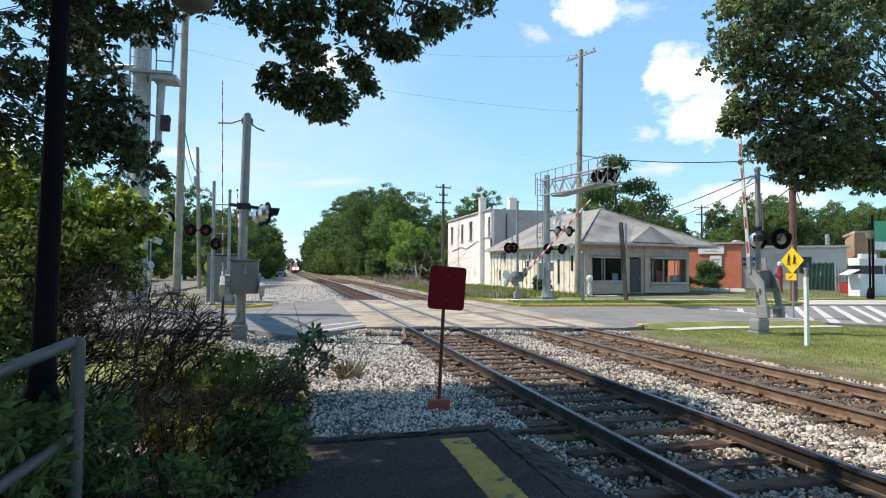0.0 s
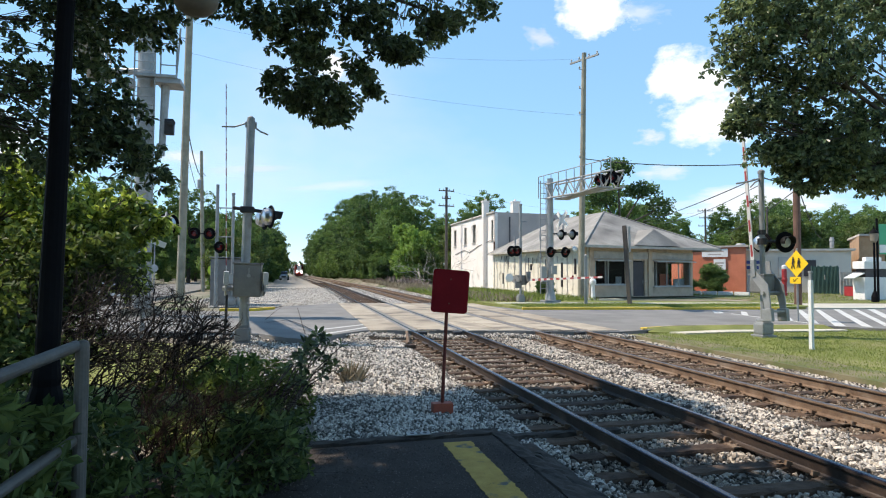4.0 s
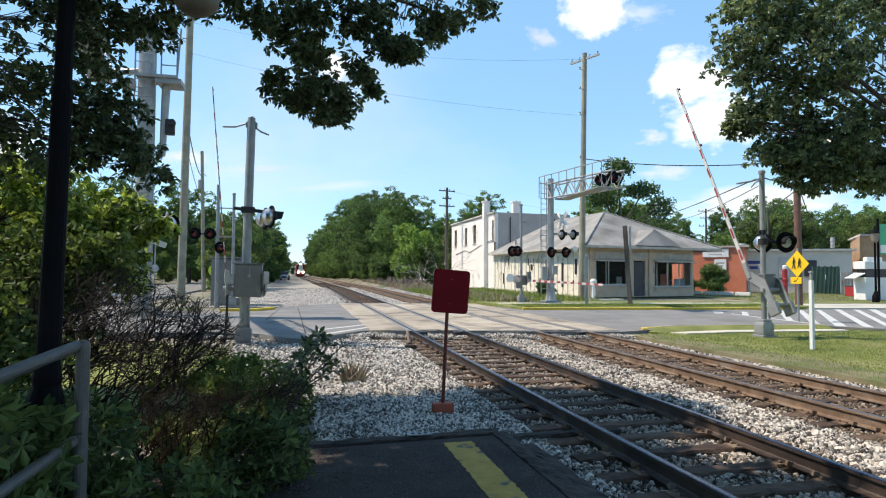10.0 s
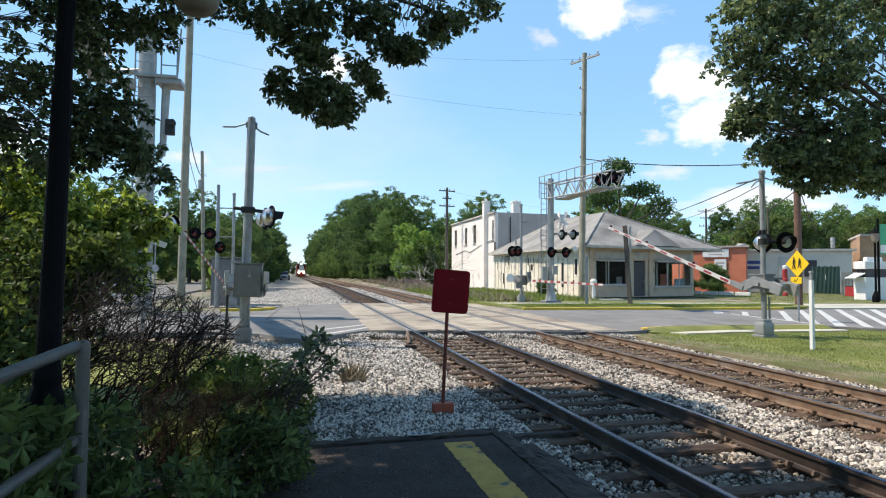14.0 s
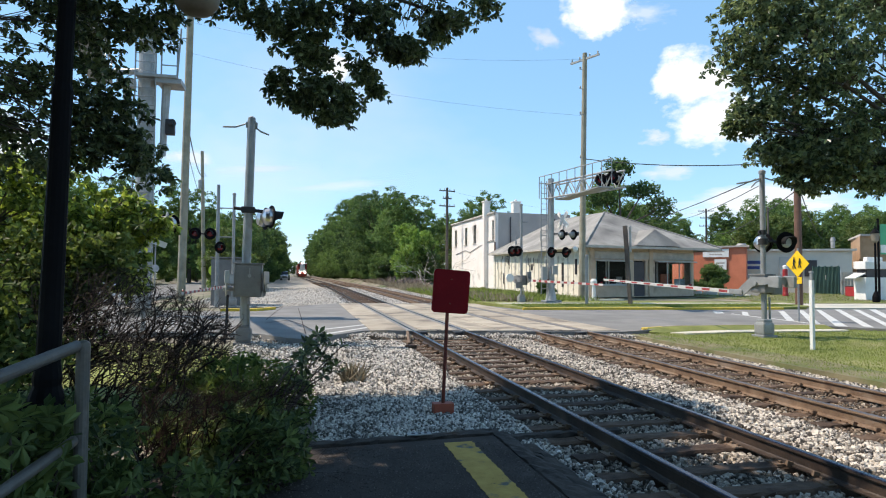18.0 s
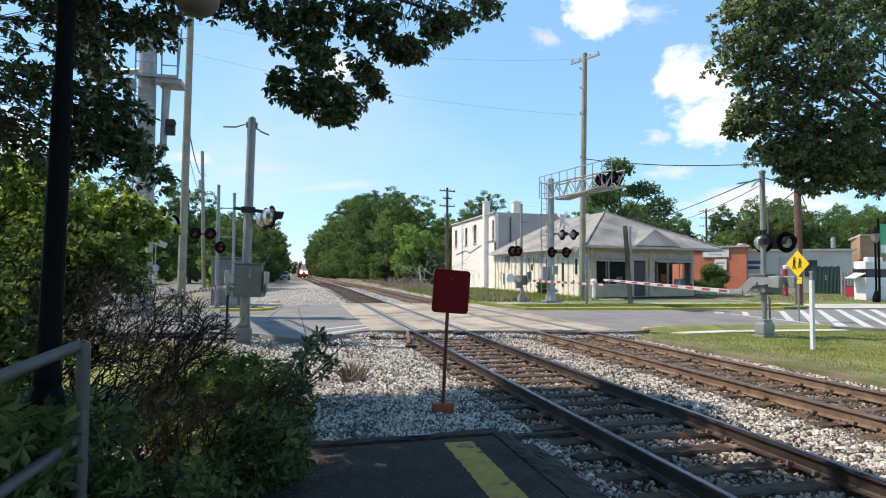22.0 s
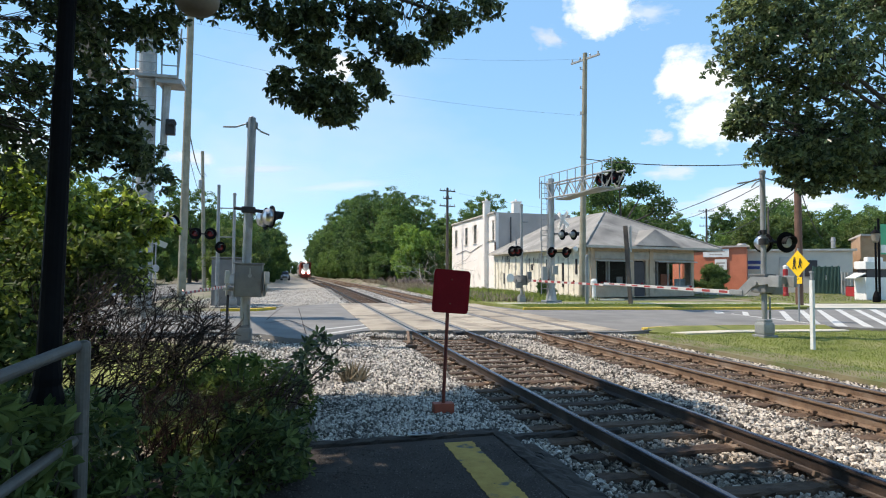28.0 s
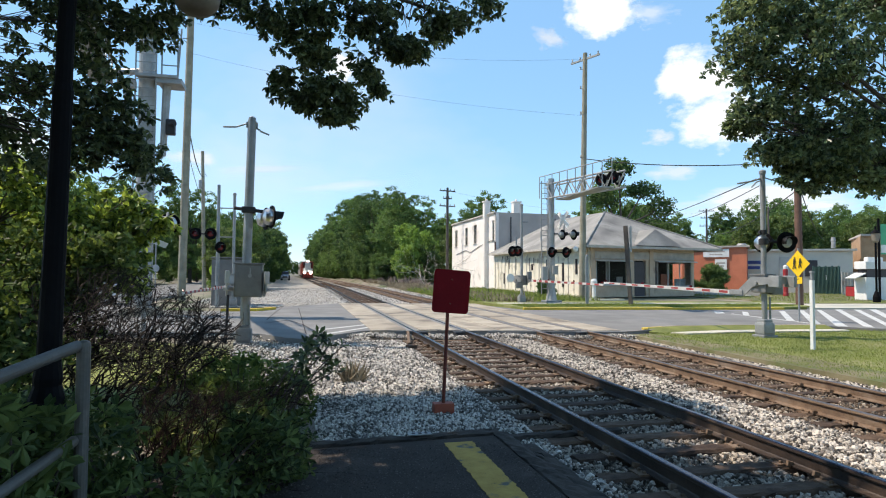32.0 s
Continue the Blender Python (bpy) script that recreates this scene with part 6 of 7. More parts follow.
for k in range(12):
    part("window", B(box((0, 2.6 + k * 1.9, 2.9), (3.03, 1.2, 0.8))), M["door_dark"], coach)
for y in (4.0, 22.0):
    bg = part("bogie", B(box((0, y, 0.6), (2.4, 2.8, 0.5), None, 0.05)), M["matt_black"], coach)
    for k in (-1.2, 1.2):
        part("wheelset", B(rod((-0.82, y + k, 0.45), (0.82, y + k, 0.45), 0.45, None, 18)), M["rail_side"], bg)

CLOUD_LIST = [
    ('bright white cumulus cloud', 26.9, 23.0, 88, 62, 1.3, 1.08, 0, 0),
    ('bright white cumulus cloud', 35.0, 16.8, 95, 66, 4.2, 1.08, 0, 0),
    ('bright white cumulus cloud', 37.2, 13.2, 110, 66, 7.7, 1.08, 0, 0),
    ('small white cloud puff', 22.3, 21.0, 45, 30, 2.9, 0.85, 0.6, 20),
    ('thin white cloud wisp', 31.2, 22.4, 70, 30, 12.4, 0.95, 0.8, 8),
    ('small white cloud puff', 32.13, 12.09, 40, 22, 9.1, 0.9, 0.5, 0),
    ('thin white cloud streak', 3.34, 8.03, 130, 16, 3.3, 0.9, 0.9, -7),
    ('low white cloud', 33.29, 8.94, 70, 22, 5.5, 0.9, 0.6, 0),
]
CLOUD_LIST += [
    ('low white cloud bank', 39.97, 6.19, 190, 45, 8.8, 0.95, 0.2, 0),
    ('small white cloud puff', 2.69, 18.54, 45, 40, 6.1, 0.95, 0.1, 0),
    ('low white cloud', -22.43, 9.86, 60, 60, 6.6, 0.95, 0.1, 0),
    ('pale haze cloud', -9.89, 9.76, 60, 24, 1.9, 0.9, 0.5, 0),
    ('thin white cloud streak', -4.23, 9.15, 110, 14, 2.2, 0.8, 0.95, -5),
    # two wide glowing sheets, added to lighten the left and middle sky
    ('broad thin glowing sheet that lightens the sky', -6.0, 8.5, 380, 170, 11.3, 0.9, 1.1, 0),
    ('broad thin glowing sheet that lightens the sky', 3.0, 13.5, 520, 270, 14.2, 0.9, 1.2, 0),
]


# ---- plants ----


BLADE = [(0, 0, 0), (0.11, 0.34, 0.05), (0.19, 0.70, 0.06), (0, 1.0, -0.02), (-0.19, 0.70, 0.06), (-0.11, 0.34, 0.05)]


OVAL = [(0, 0, 0), (0.15, 0.34, 0.05), (0.225, 0.68, 0.03), (0, 1.0, -0.10), (-0.225, 0.68, 0.03), (-0.15, 0.34, 0.05)]


def whorls(name, tips, size, r, material, ring=7, tilt=(-0.15, 0.75), blade=BLADE, level=2.2):
    """Long leaves that spread in rings from shoot tips."""
    n = len(tips)
    base = turns(r, n, level)
    rows = []
    for k in range(ring):
        a = 2 * math.pi * k / ring + r.uniform(-0.3, 0.3, n)
        up = r.uniform(*tilt, n)
        c, s, cu, su = np.cos(a), np.sin(a), np.cos(up), np.sin(up)
        z0 = np.zeros(n)
        local = np.stack([c, -s * cu, s * su, s, c * cu, -c * su, z0, su, cu], 1).reshape(n, 3, 3)
        m = np.einsum("nij,njk->nik", base, local) * (size * r.uniform(0.7, 1.25, n))[:, None, None]
        rows.append(np.concatenate([m, np.asarray(tips)[:, :, None]], 2))
    return many(name, blade, LEAF_FACES, np.concatenate(rows), material)


def near_tree(name, label, blobs, trunk, size, material, seed, limb=(0.09, 0.012), group=""):
    """blobs: (centre, radii, clumps, leaves a clump, clump spread)."""
    r = np.random.default_rng(seed)
    t = thing(name, label, "tree" if "tree" in name else "shrub", group)
    pts, mids = [], []
    rosettes = material in ("leaf_dark", "leaf_oak", "leaf_light")
    for c, ra, k, per, sp in blobs:
        a, b = clump_points(r, c, ra, k, per // 5 if rosettes else per, sp)
        pts.append(a)
        mids.append(b)
    if rosettes:
        cr = new("crown", whorls("crown", np.concatenate(pts), size * 1.3, r, M[material], 8, (-1.35, 0.15), OVAL, 3.2))
    else:
        cr = new("crown", leaves("crown", np.concatenate(pts), size, r, M[material]))
    cr.parent = t
    bm = bmesh.new()
    if trunk:
        foot, fork, r0 = trunk
        rod(foot, fork, r0, r0 * 0.75, 14)(bm)
        for (c, ra, *_), b in zip(blobs, mids):
            joint = Vector(fork).lerp(Vector(c), 0.75)
            rod(fork, joint, limb[0], limb[0] * 0.55, 8)(bm)
            limbs(bm, joint, b[: max(6, len(b) // 4)], r, limb[0] * 0.3, limb[1])
        part("trunk", bm, M["bark"], t)
    return t


spread_a = [((-2.1, 5.3, 3.62), (0.80, 0.45, 0.62), 44, 40, 0.105), ((-1.36, 5.3, 3.90), (0.40, 0.3, 0.34), 20, 50, 0.11), ((-2.1, 5.4, 2.85), (0.75, 0.4, 0.42), 38, 46, 0.105),
    ((-1.55, 5.3, 2.72), (0.30, 0.2, 0.26), 16, 50, 0.11), ((-1.68, 5.3, 3.2), (0.28, 0.2, 0.30), 8, 46, 0.11), ((-1.44, 5.3, 2.92), (0.19, 0.15, 0.26), 10, 46, 0.085), ((-1.22, 5.3, 2.55), (0.18, 0.15, 0.16), 8, 46, 0.08), ((-0.92, 5.2, 4.10), (0.42, 0.3, 0.14), 16, 50, 0.10),
    ((-2.06, 5.3, 3.57), (0.35, 0.25, 0.30), 7, 40, 0.100), ((-1.54, 5.3, 3.15), (0.16, 0.25, 0.35), 3, 40, 0.085), ((-1.21, 5.3, 3.70), (0.18, 0.25, 0.25), 5, 40, 0.085), ((-1.54, 5.3, 3.71), (0.20, 0.25, 0.25), 4, 40, 0.085), ((-2.3, 5.3, 3.2), (0.30, 0.25, 0.2), 5, 40, 0.100), ((-2.1, 5.3, 2.99), (0.30, 0.25, 0.30), 9, 40, 0.100), ((-1.47, 5.3, 2.76), (0.15, 0.25, 0.20), 3, 40, 0.080)]
spread_b = [((-1.6, 5.2, 4.5), (1.3, 0.6, 0.4), 40, 50, 0.14)]
oak = near_tree("oak_tree", "large dark green oak tree overhanging the platform", spread_a + spread_b,
    ((-4.6, 4.9, -0.2), (-4.4, 4.8, 3.4), 0.30), 0.047, "leaf_dark", 11, (0.013, 0.002))
# unseen leaf masses beyond the oak, added to cast shade and block skylight
r = np.random.default_rng(19)
top, _ = clump_points(r, (-4.5, 5.4, 7.5), (3.6, 3.8, 0.7), 950, 26, 0.32, 0.05)
front, _ = clump_points(r, (-2.6, 10.3, 8.3), (2.3, 1.5, 0.4), 560, 26, 0.28, 0.02)
ahead, _ = clump_points(r, (-4.9, 10.2, 8.2), (1.6, 1.4, 0.4), 320, 26, 0.28, 0.02)
inner, _ = clump_points(r, (-1.75, 6.2, 7.5), (1.15, 3.0, 0.5), 150, 26, 0.3, 0.02)
west, _ = clump_points(r, (-8.6, 6.6, 6.2), (2.6, 3.4, 1.6), 220, 24, 0.4, 0.05)
back, _ = clump_points(r, (-6.0, -4.5, 7.2), (7.0, 7.5, 1.3), 900, 26, 0.5, 0.05)
east, _ = clump_points(r, (6.0, -8.5, 7.4), (7.5, 5.5, 1.6), 620, 24, 0.55, 0.05)
side, _ = clump_points(r, (-9.5, 1.0, 4.6), (3.0, 5.5, 2.6), 300, 20, 0.5, 0.1)
over = np.concatenate([top, front, ahead, inner, west, back, side, east])
gap = ((over[:, 0] + 5.5) / 0.95) ** 2 + ((over[:, 1] - 7.9) / 0.75) ** 2 < 1.0   # an opening in the added leaves that lets sun through
ob = new("upper_crown", leaves("upper_crown", over[~gap], 0.24, r, M["leaf_dark"]))
ob.parent = oak
hang_a = [((-0.09, 5.3, 3.86), (0.33, 0.16, 0.24), 30, 50, 0.085), ((-0.64, 5.3, 3.91), (0.26, 0.16, 0.12), 9, 50, 0.080),
    ((0.49, 5.3, 3.98), (0.26, 0.16, 0.16), 15, 50, 0.080), ((0.79, 5.3, 3.71), (0.21, 0.16, 0.14), 17, 50, 0.070),
    ((1.25, 5.3, 4.01), (0.22, 0.16, 0.21), 18, 50, 0.080), ((1.56, 5.3, 4.19), (0.09, 0.16, 0.08), 4, 50, 0.060)]
hang_b = [((0.03, 5.3, 3.56), (0.12, 0.16, 0.12), 7, 50, 0.060), ((-0.22, 5.3, 3.33), (0.09, 0.16, 0.12), 7, 50, 0.055),
    ((-0.07, 5.3, 3.19), (0.11, 0.16, 0.08), 7, 50, 0.055), ((0.18, 5.3, 3.21), (0.23, 0.16, 0.15), 19, 50, 0.065),
    ((0.25, 5.3, 3.07), (0.16, 0.16, 0.07), 8, 50, 0.055), ((0.49, 5.3, 3.43), (0.13, 0.16, 0.10), 7, 50, 0.060),
    ((0.59, 5.3, 3.32), (0.08, 0.16, 0.05), 3, 50, 0.050), ((0.11, 5.3, 3.37), (0.13, 0.16, 0.08), 7, 50, 0.055),
    ((0.1, 5.0, 4.6), (1.5, 0.8, 0.4), 26, 55, 0.15), ((0.29, 5.3, 4.04), (0.30, 0.25, 0.11), 5, 40, 0.080), ((0.79, 5.3, 4.10), (0.30, 0.25, 0.10), 4, 40, 0.080), ((0.10, 5.3, 3.68), (0.25, 0.25, 0.15), 4, 40, 0.070)]
bough = near_tree("oak_bough", "low dark green oak bough hanging over the line", hang_a + hang_b,
    None, 0.046, "leaf_dark", 12)
bm = bmesh.new()
rr = np.random.default_rng(5)
for a, b, r in (((-4.0, 4.3, 4.0), (-1.3, 5.1, 4.85), 0.07), ((-1.3, 5.1, 4.85), (0.4, 5.3, 4.25), 0.04), ((0.4, 5.3, 4.25), (1.4, 5.3, 4.0), 0.02), ((0.2, 5.3, 4.25), (0.15, 5.3, 3.5), 0.009)):
    rod(a, b, r, r * 0.6, 8)(bm)
for _ in range(60):
    a = Vector((rr.uniform(-0.4, 1.2), 5.3 + rr.normal() * 0.08, 4.2))
    rod(a, a + Vector((rr.normal() * 0.14, rr.normal() * 0.1, rr.uniform(-0.34, 0.1))), 0.006, 0.0025, 5)(bm)
part("limb", bm, M["bark"], bough)
shade_e = [((9.25, 11.1, 5.08), (0.59, 0.4, 0.43), 14, 46, 0.16), ((10.82, 11.1, 4.93), (0.90, 0.4, 0.56), 10, 46, 0.15), ((10.01, 11.1, 4.27), (0.58, 0.4, 0.43), 12, 46, 0.16), ((11.70, 11.1, 4.17), (0.84, 0.4, 0.56), 8, 46, 0.15)]
shade_a = [((10.6, 11.0, 6.5), (1.35, 1.2, 1.25), 110, 46, 0.2), ((9.1, 11.2, 6.5), (0.55, 0.6, 0.6), 24, 42, 0.17), ((9.55, 11.2, 5.3), (0.5, 0.5, 0.4), 14, 50, 0.15),
    ((11.2, 11.0, 4.75), (1.1, 0.9, 0.6), 50, 42, 0.2), ((10.2, 11.1, 4.5), (0.5, 0.5, 0.35), 12, 50, 0.14), ((12.7, 11.0, 4.7), (1.1, 0.8, 1.0), 40, 42, 0.17)]
shade_b = [((13.4, 11.0, 4.1), (0.9, 0.6, 0.5), 14, 50, 0.14), ((11.0, 11.0, 4.15), (0.7, 0.5, 0.3), 18, 50, 0.14), ((11.0, 11.1, 4.2), (0.85, 0.5, 0.62), 40, 42, 0.17),
    ((12.1, 11.2, 4.15), (0.9, 0.5, 0.55), 30, 42, 0.15), ((10.5, 11.0, 3.85), (0.45, 0.4, 0.32), 16, 50, 0.13), ((12.9, 11.2, 3.85), (0.8, 0.5, 0.3), 12, 50, 0.13)]
shade_c = [((9.0, 11.0, 4.9), (0.34, 0.3, 0.2), 10, 50, 0.12), ((9.7, 11.0, 7.6), (0.9, 0.8, 0.6), 40, 50, 0.2), ((12.9, 11.0, 6.4), (1.4, 1.3, 1.9), 70, 42, 0.25),
    ((12.6, 11.5, 9.2), (3.3, 2.8, 1.6), 200, 50, 0.4), ((15.5, 11.0, 6.8), (2.2, 2.4, 2.4), 110, 50, 0.36)]
near_tree("shade_tree", "broad dark green tree over the lawn", shade_e + shade_a + shade_b + shade_c,
    ((15.6, 11.0, -0.1), (15.3, 11.0, 4.0), 0.30), 0.094, "leaf_oak", 13, (0.07, 0.007))
near_tree("young_tree", "bright green young tree beside the platform lamp", [
    ((-4.6, 10.5, 2.75), (1.7, 0.9, 0.9), 60, 66, 0.19), ((-3.3, 10.8, 2.3), (0.8, 0.6, 0.6), 36, 74, 0.16), ((-6.2, 11, 2.9), (1.3, 0.9, 1.3), 46, 66, 0.22),
    ((-2.94, 10.8, 2.73), (0.45, 0.3, 0.40), 9, 40, 0.140), ((-2.56, 10.8, 2.69), (0.26, 0.3, 0.12), 4, 40, 0.080), ((-2.63, 10.8, 2.23), (0.50, 0.3, 0.28), 8, 40, 0.120), ((-2.25, 10.8, 2.47), (0.22, 0.3, 0.14), 4, 40, 0.080), ((-2.75, 10.8, 1.72), (0.50, 0.3, 0.35), 8, 40, 0.120)],
    ((-4.6, 10.8, -0.2), (-4.5, 10.7, 1.4), 0.10), 0.095, "leaf_light", 14, (0.05, 0.008))
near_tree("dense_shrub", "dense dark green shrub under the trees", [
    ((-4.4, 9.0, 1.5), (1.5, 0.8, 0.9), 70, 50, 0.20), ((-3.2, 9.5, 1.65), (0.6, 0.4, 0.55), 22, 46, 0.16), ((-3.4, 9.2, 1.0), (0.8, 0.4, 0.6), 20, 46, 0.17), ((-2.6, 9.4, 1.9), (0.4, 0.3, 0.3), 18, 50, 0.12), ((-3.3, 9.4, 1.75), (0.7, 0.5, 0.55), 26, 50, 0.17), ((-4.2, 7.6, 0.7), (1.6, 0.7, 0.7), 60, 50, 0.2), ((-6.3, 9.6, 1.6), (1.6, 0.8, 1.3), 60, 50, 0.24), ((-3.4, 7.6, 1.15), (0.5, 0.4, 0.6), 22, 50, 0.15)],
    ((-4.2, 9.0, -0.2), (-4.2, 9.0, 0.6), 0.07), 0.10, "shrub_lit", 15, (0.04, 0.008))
def whorl_shrub(name, label, blobs, foot, size, seed, material="shrub_leaf"):
    r = np.random.default_rng(seed)
    t = thing(name, label, "shrub")
    tips = np.concatenate([clump_points(r, c, ra, k, 1, 0.03, 0.5)[0] for c, ra, k in blobs])
    ob = new("foliage", whorls("foliage", tips, size, r, M[material]))
    ob.parent = t
    bm = bmesh.new()
    for p in tips[:: max(1, min(len(tips) // 30, 14), 3 if len(tips) < 60 else 1)]:
        p = Vector(p)
        f = Vector(foot).lerp(Vector((p.x, p.y, foot[2])), 0.5) + Vector(r.normal(size=3) * 0.05)
        path_rod([f, f.lerp(p, 0.5) + Vector((0, 0, 0.08)), p], 0.007, 5)(bm)
    tagged(part("stem", bm, M["bark"], t), kind="stuff")
    return t


whorl_shrub("front_shrub", "leafy dark green shrub at the platform edge", [((-1.65, 4.8, 0.38), (0.55, 0.5, 0.50), 300), ((-1.0, 4.6, 0.08), (0.6, 0.4, 0.32), 150), ((-0.36, 5.5, 0.16), (0.50, 0.5, 0.44), 420), ((-1.2, 4.0, -0.05), (0.65, 0.4, 0.32), 110), ((-1.6, 6.2, 0.1), (0.6, 0.4, 0.28), 90), ((-1.0, 6.0, 0.1), (0.5, 0.3, 0.3), 100), ((-0.7, 4.9, 0.0), (0.4, 0.4, 0.25), 60)], (-1.0, 5.0, -0.1), 0.095, 16)
whorl_shrub("railing_shrub", "green leafy shrub round the railing post", [((-1.75, 4.0, 0.6), (0.42, 0.35, 0.42), 150), ((-1.55, 3.6, 0.25), (0.3, 0.25, 0.3), 70)], (-1.7, 4.3, -0.1), 0.12, 26)
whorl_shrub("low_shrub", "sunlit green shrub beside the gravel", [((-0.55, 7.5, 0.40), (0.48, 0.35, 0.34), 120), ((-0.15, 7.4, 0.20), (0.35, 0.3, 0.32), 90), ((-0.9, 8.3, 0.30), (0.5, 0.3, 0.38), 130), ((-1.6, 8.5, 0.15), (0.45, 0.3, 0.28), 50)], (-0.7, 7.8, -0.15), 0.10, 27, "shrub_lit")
whorl_shrub("leafy_sprig", "upright leafy green sprig above the gravel", [((0.24, 7.2, 0.84), (0.20, 0.12, 0.16), 16), ((0.0, 7.1, 0.62), (0.2, 0.15, 0.2), 14), ((0.36, 7.2, 0.60), (0.16, 0.1, 0.12), 8)], (-0.55, 6.9, 0.2), 0.11, 28, "leaf_dark")

# the bare twiggy bushes


def twigs(name, label, stems, area, lean, top, seed, material, r0=0.010, step=0.12, levels=3):
    """Arching stems that fork and fork again into fine bare twigs."""
    r = np.random.default_rng(seed)
    t = thing(name, label, "bush")
    V, F = [], []

    def grow(p, d, w, n, level):
        for k in range(n):
            q = p + d * step * r.uniform(0.7, 1.3)
            if q.z > top(q.x):
                return
            u = d.orthogonal().normalized() * w
            v = d.cross(u).normalized() * w
            b0 = len(V)
            V.extend([p + u, p - u * 0.5 + v * 0.87, p - u * 0.5 - v * 0.87, q + u * 0.85, q - u * 0.42 + v * 0.74, q - u * 0.42 - v * 0.74])
            F.extend([(b0, b0 + 1, b0 + 4, b0 + 3), (b0 + 1, b0 + 2, b0 + 5, b0 + 4), (b0 + 2, b0, b0 + 3, b0 + 5)])
            p, w = q, w * 0.9
            d = (d + Vector(r.normal(size=3) * 0.27) + Vector((0.05, 0, -0.03))).normalized()
            if level < levels and k > 0 and r.random() < 0.42:
                e = (d + Vector((r.normal(0.1, 0.55), r.normal(0, 0.45), r.normal(0.15, 0.45)))).normalized()
                grow(p.copy(), e, w * 0.62, max(2, int(n * 0.55)), level + 1)

    for _ in range(stems):
        p = Vector((r.uniform(*area[0]), r.uniform(*area[1]), r.uniform(*area[2])))
        d = Vector((r.normal(lean, 0.35), r.normal(0, 0.25), r.uniform(0.5, 1.1))).normalized()
        grow(p, d, r0 * r.uniform(0.6, 1.2), 13, 1)
        if V:
            ob = new("branch", raw("branch", V, F, M[material]))
            ob.parent = t
            V.clear()
            F.clear()
    return t


twigs("bare_bush", "tangle of bare dark grey-brown twigs", 200, ((-3.9, -1.15), (8.1, 9.3), (-0.2, 0.85)), 0.42, lambda x: (1.12 if x < -0.85 else 0.5) + 0.66 * max(0.0, min(1.0, (-0.9 - x) / 1.2)), 21, "twig", 0.015)
twigs("dead_bush", "heap of dead reddish-brown twigs inside the shrubs", 80, ((-1.35, -0.45), (5.3, 5.9), (-0.1, 0.3)), 0.1, lambda x: 0.72, 22, "dead_twig", 0.007, 0.08)

twigs("bare_sapling", "pale leafless sapling beside the white building", 3, ((15.9, 16.6), (66.0, 67.5), (-0.1, 0.1)), -0.1, lambda x: 5.2, 23, "fascia", 0.05, 0.55)
twigs("bare_sapling", "pale leafless sapling beside the white building", 4, ((14.4, 15.0), (72.0, 73.0), (-0.1, 0.1)), -0.1, lambda x: 4.5, 24, "fascia", 0.04, 0.4)

# grass
r = np.random.default_rng(31)


def blades(name, area, n, z, h, material):
    x, y = r.uniform(area[0], area[1], n), r.uniform(area[2], area[3], n)
    keep = y < np.where(x < 12.4, 16.4 + (x - 10) * 0.3, 17.2 - (x - 12.4) * 0.12) if area[3] < 18 else np.ones(n, bool)
    x, y = x[keep], y[keep]
    n = len(x)
    m = turns(r, n, 3.5) * (h * r.uniform(0.5, 1.4, n))[:, None, None]
    m = np.concatenate([m, np.stack([x, y, np.full(n, z)], 1)[:, :, None]], 2)
    return many(name, [(-0.09, 0, 0), (0.09, 0, 0), (0.03, 0.15, 0.6), (0, 0.35, 1.0)], [(0, 1, 2), (0, 2, 3)], m, material)


tagged(new("lawn_grass", blades("lawn_grass", (9.55, 19.5, 6.5, 17.4), 62000, -0.09, 0.05, M["blade"])), "short green lawn grass blades", "grass", kind="stuff")
tagged(new("verge_grass", blades("verge_grass", (9.9, 17.5, 33.6, 58.0), 16000, 0.02, 0.32, M["blade"])), "tall unmown grass before the shop", "grass", kind="stuff")
for area in ((10.6, 17.5, 27.7, 30.0), (17.5, 25.0, 26.7, 28.8)):
    tagged(new("verge_grass", blades("verge_grass", area, 9000, 0.08, 0.09, M["blade"])), "short uneven grass between kerb and pavement", "grass", kind="stuff")
tagged(new("yard_grass", blades("yard_grass", (28.5, 48.0, 29.6, 46.0), 9000, 0.05, 0.12, M["blade"])), "patchy grass before the stores", "grass", kind="stuff")
tagged(new("dry_weeds", blades("dry_weeds", (10.2, 13.2, 33.0, 75.0), 6000, 0.0, 0.40, M["dry"])), "dry brown weeds along the tracks", "weeds", kind="stuff")
tagged(new("weed_tuft", blades("weed_tuft", (0.75, 1.05, 10.6, 10.9), 130, -0.18, 0.30, M["dry"])), "dry weed tuft in the ballast", "weeds", kind="stuff")

tagged(new("dry_scrub", blades("dry_scrub", (10.6, 13.4, 58.0, 110.0), 4000, 0.0, 0.5, M["dry"])), "tall dry scrub along the edge of the woods", "weeds", kind="stuff")
tagged(new("brushwood", blades("brushwood", (11.9, 15.2, 72.0, 150.0), 4200, 0.0, 1.0, M["brush"])), "leafless grey-brown brush at the foot of the woods", "brush", kind="stuff")
near_tree("open_tree", "tall open-crowned tree with bare limbs behind the shop", [
    ((39.1, 70, 15.0), (1.5, 1.2, 1.5), 22, 60, 0.5), ((42.7, 70, 12.3), (2.2, 1.4, 1.0), 24, 55, 0.5), ((36.8, 70, 11.3), (1.7, 1.2, 1.2), 26, 60, 0.5), ((42.7 + 3.5, 72, 11.3 - 1), (2.5, 1.4, 1.4), 24, 55, 0.55)],
    ((39.9, 70, 0.0), (39.9 - 0.5, 70, 7.5), 0.35), 0.34, "leaf_far", 61, (0.16, 0.03))

# woodland trees: four kinds, each set out many times


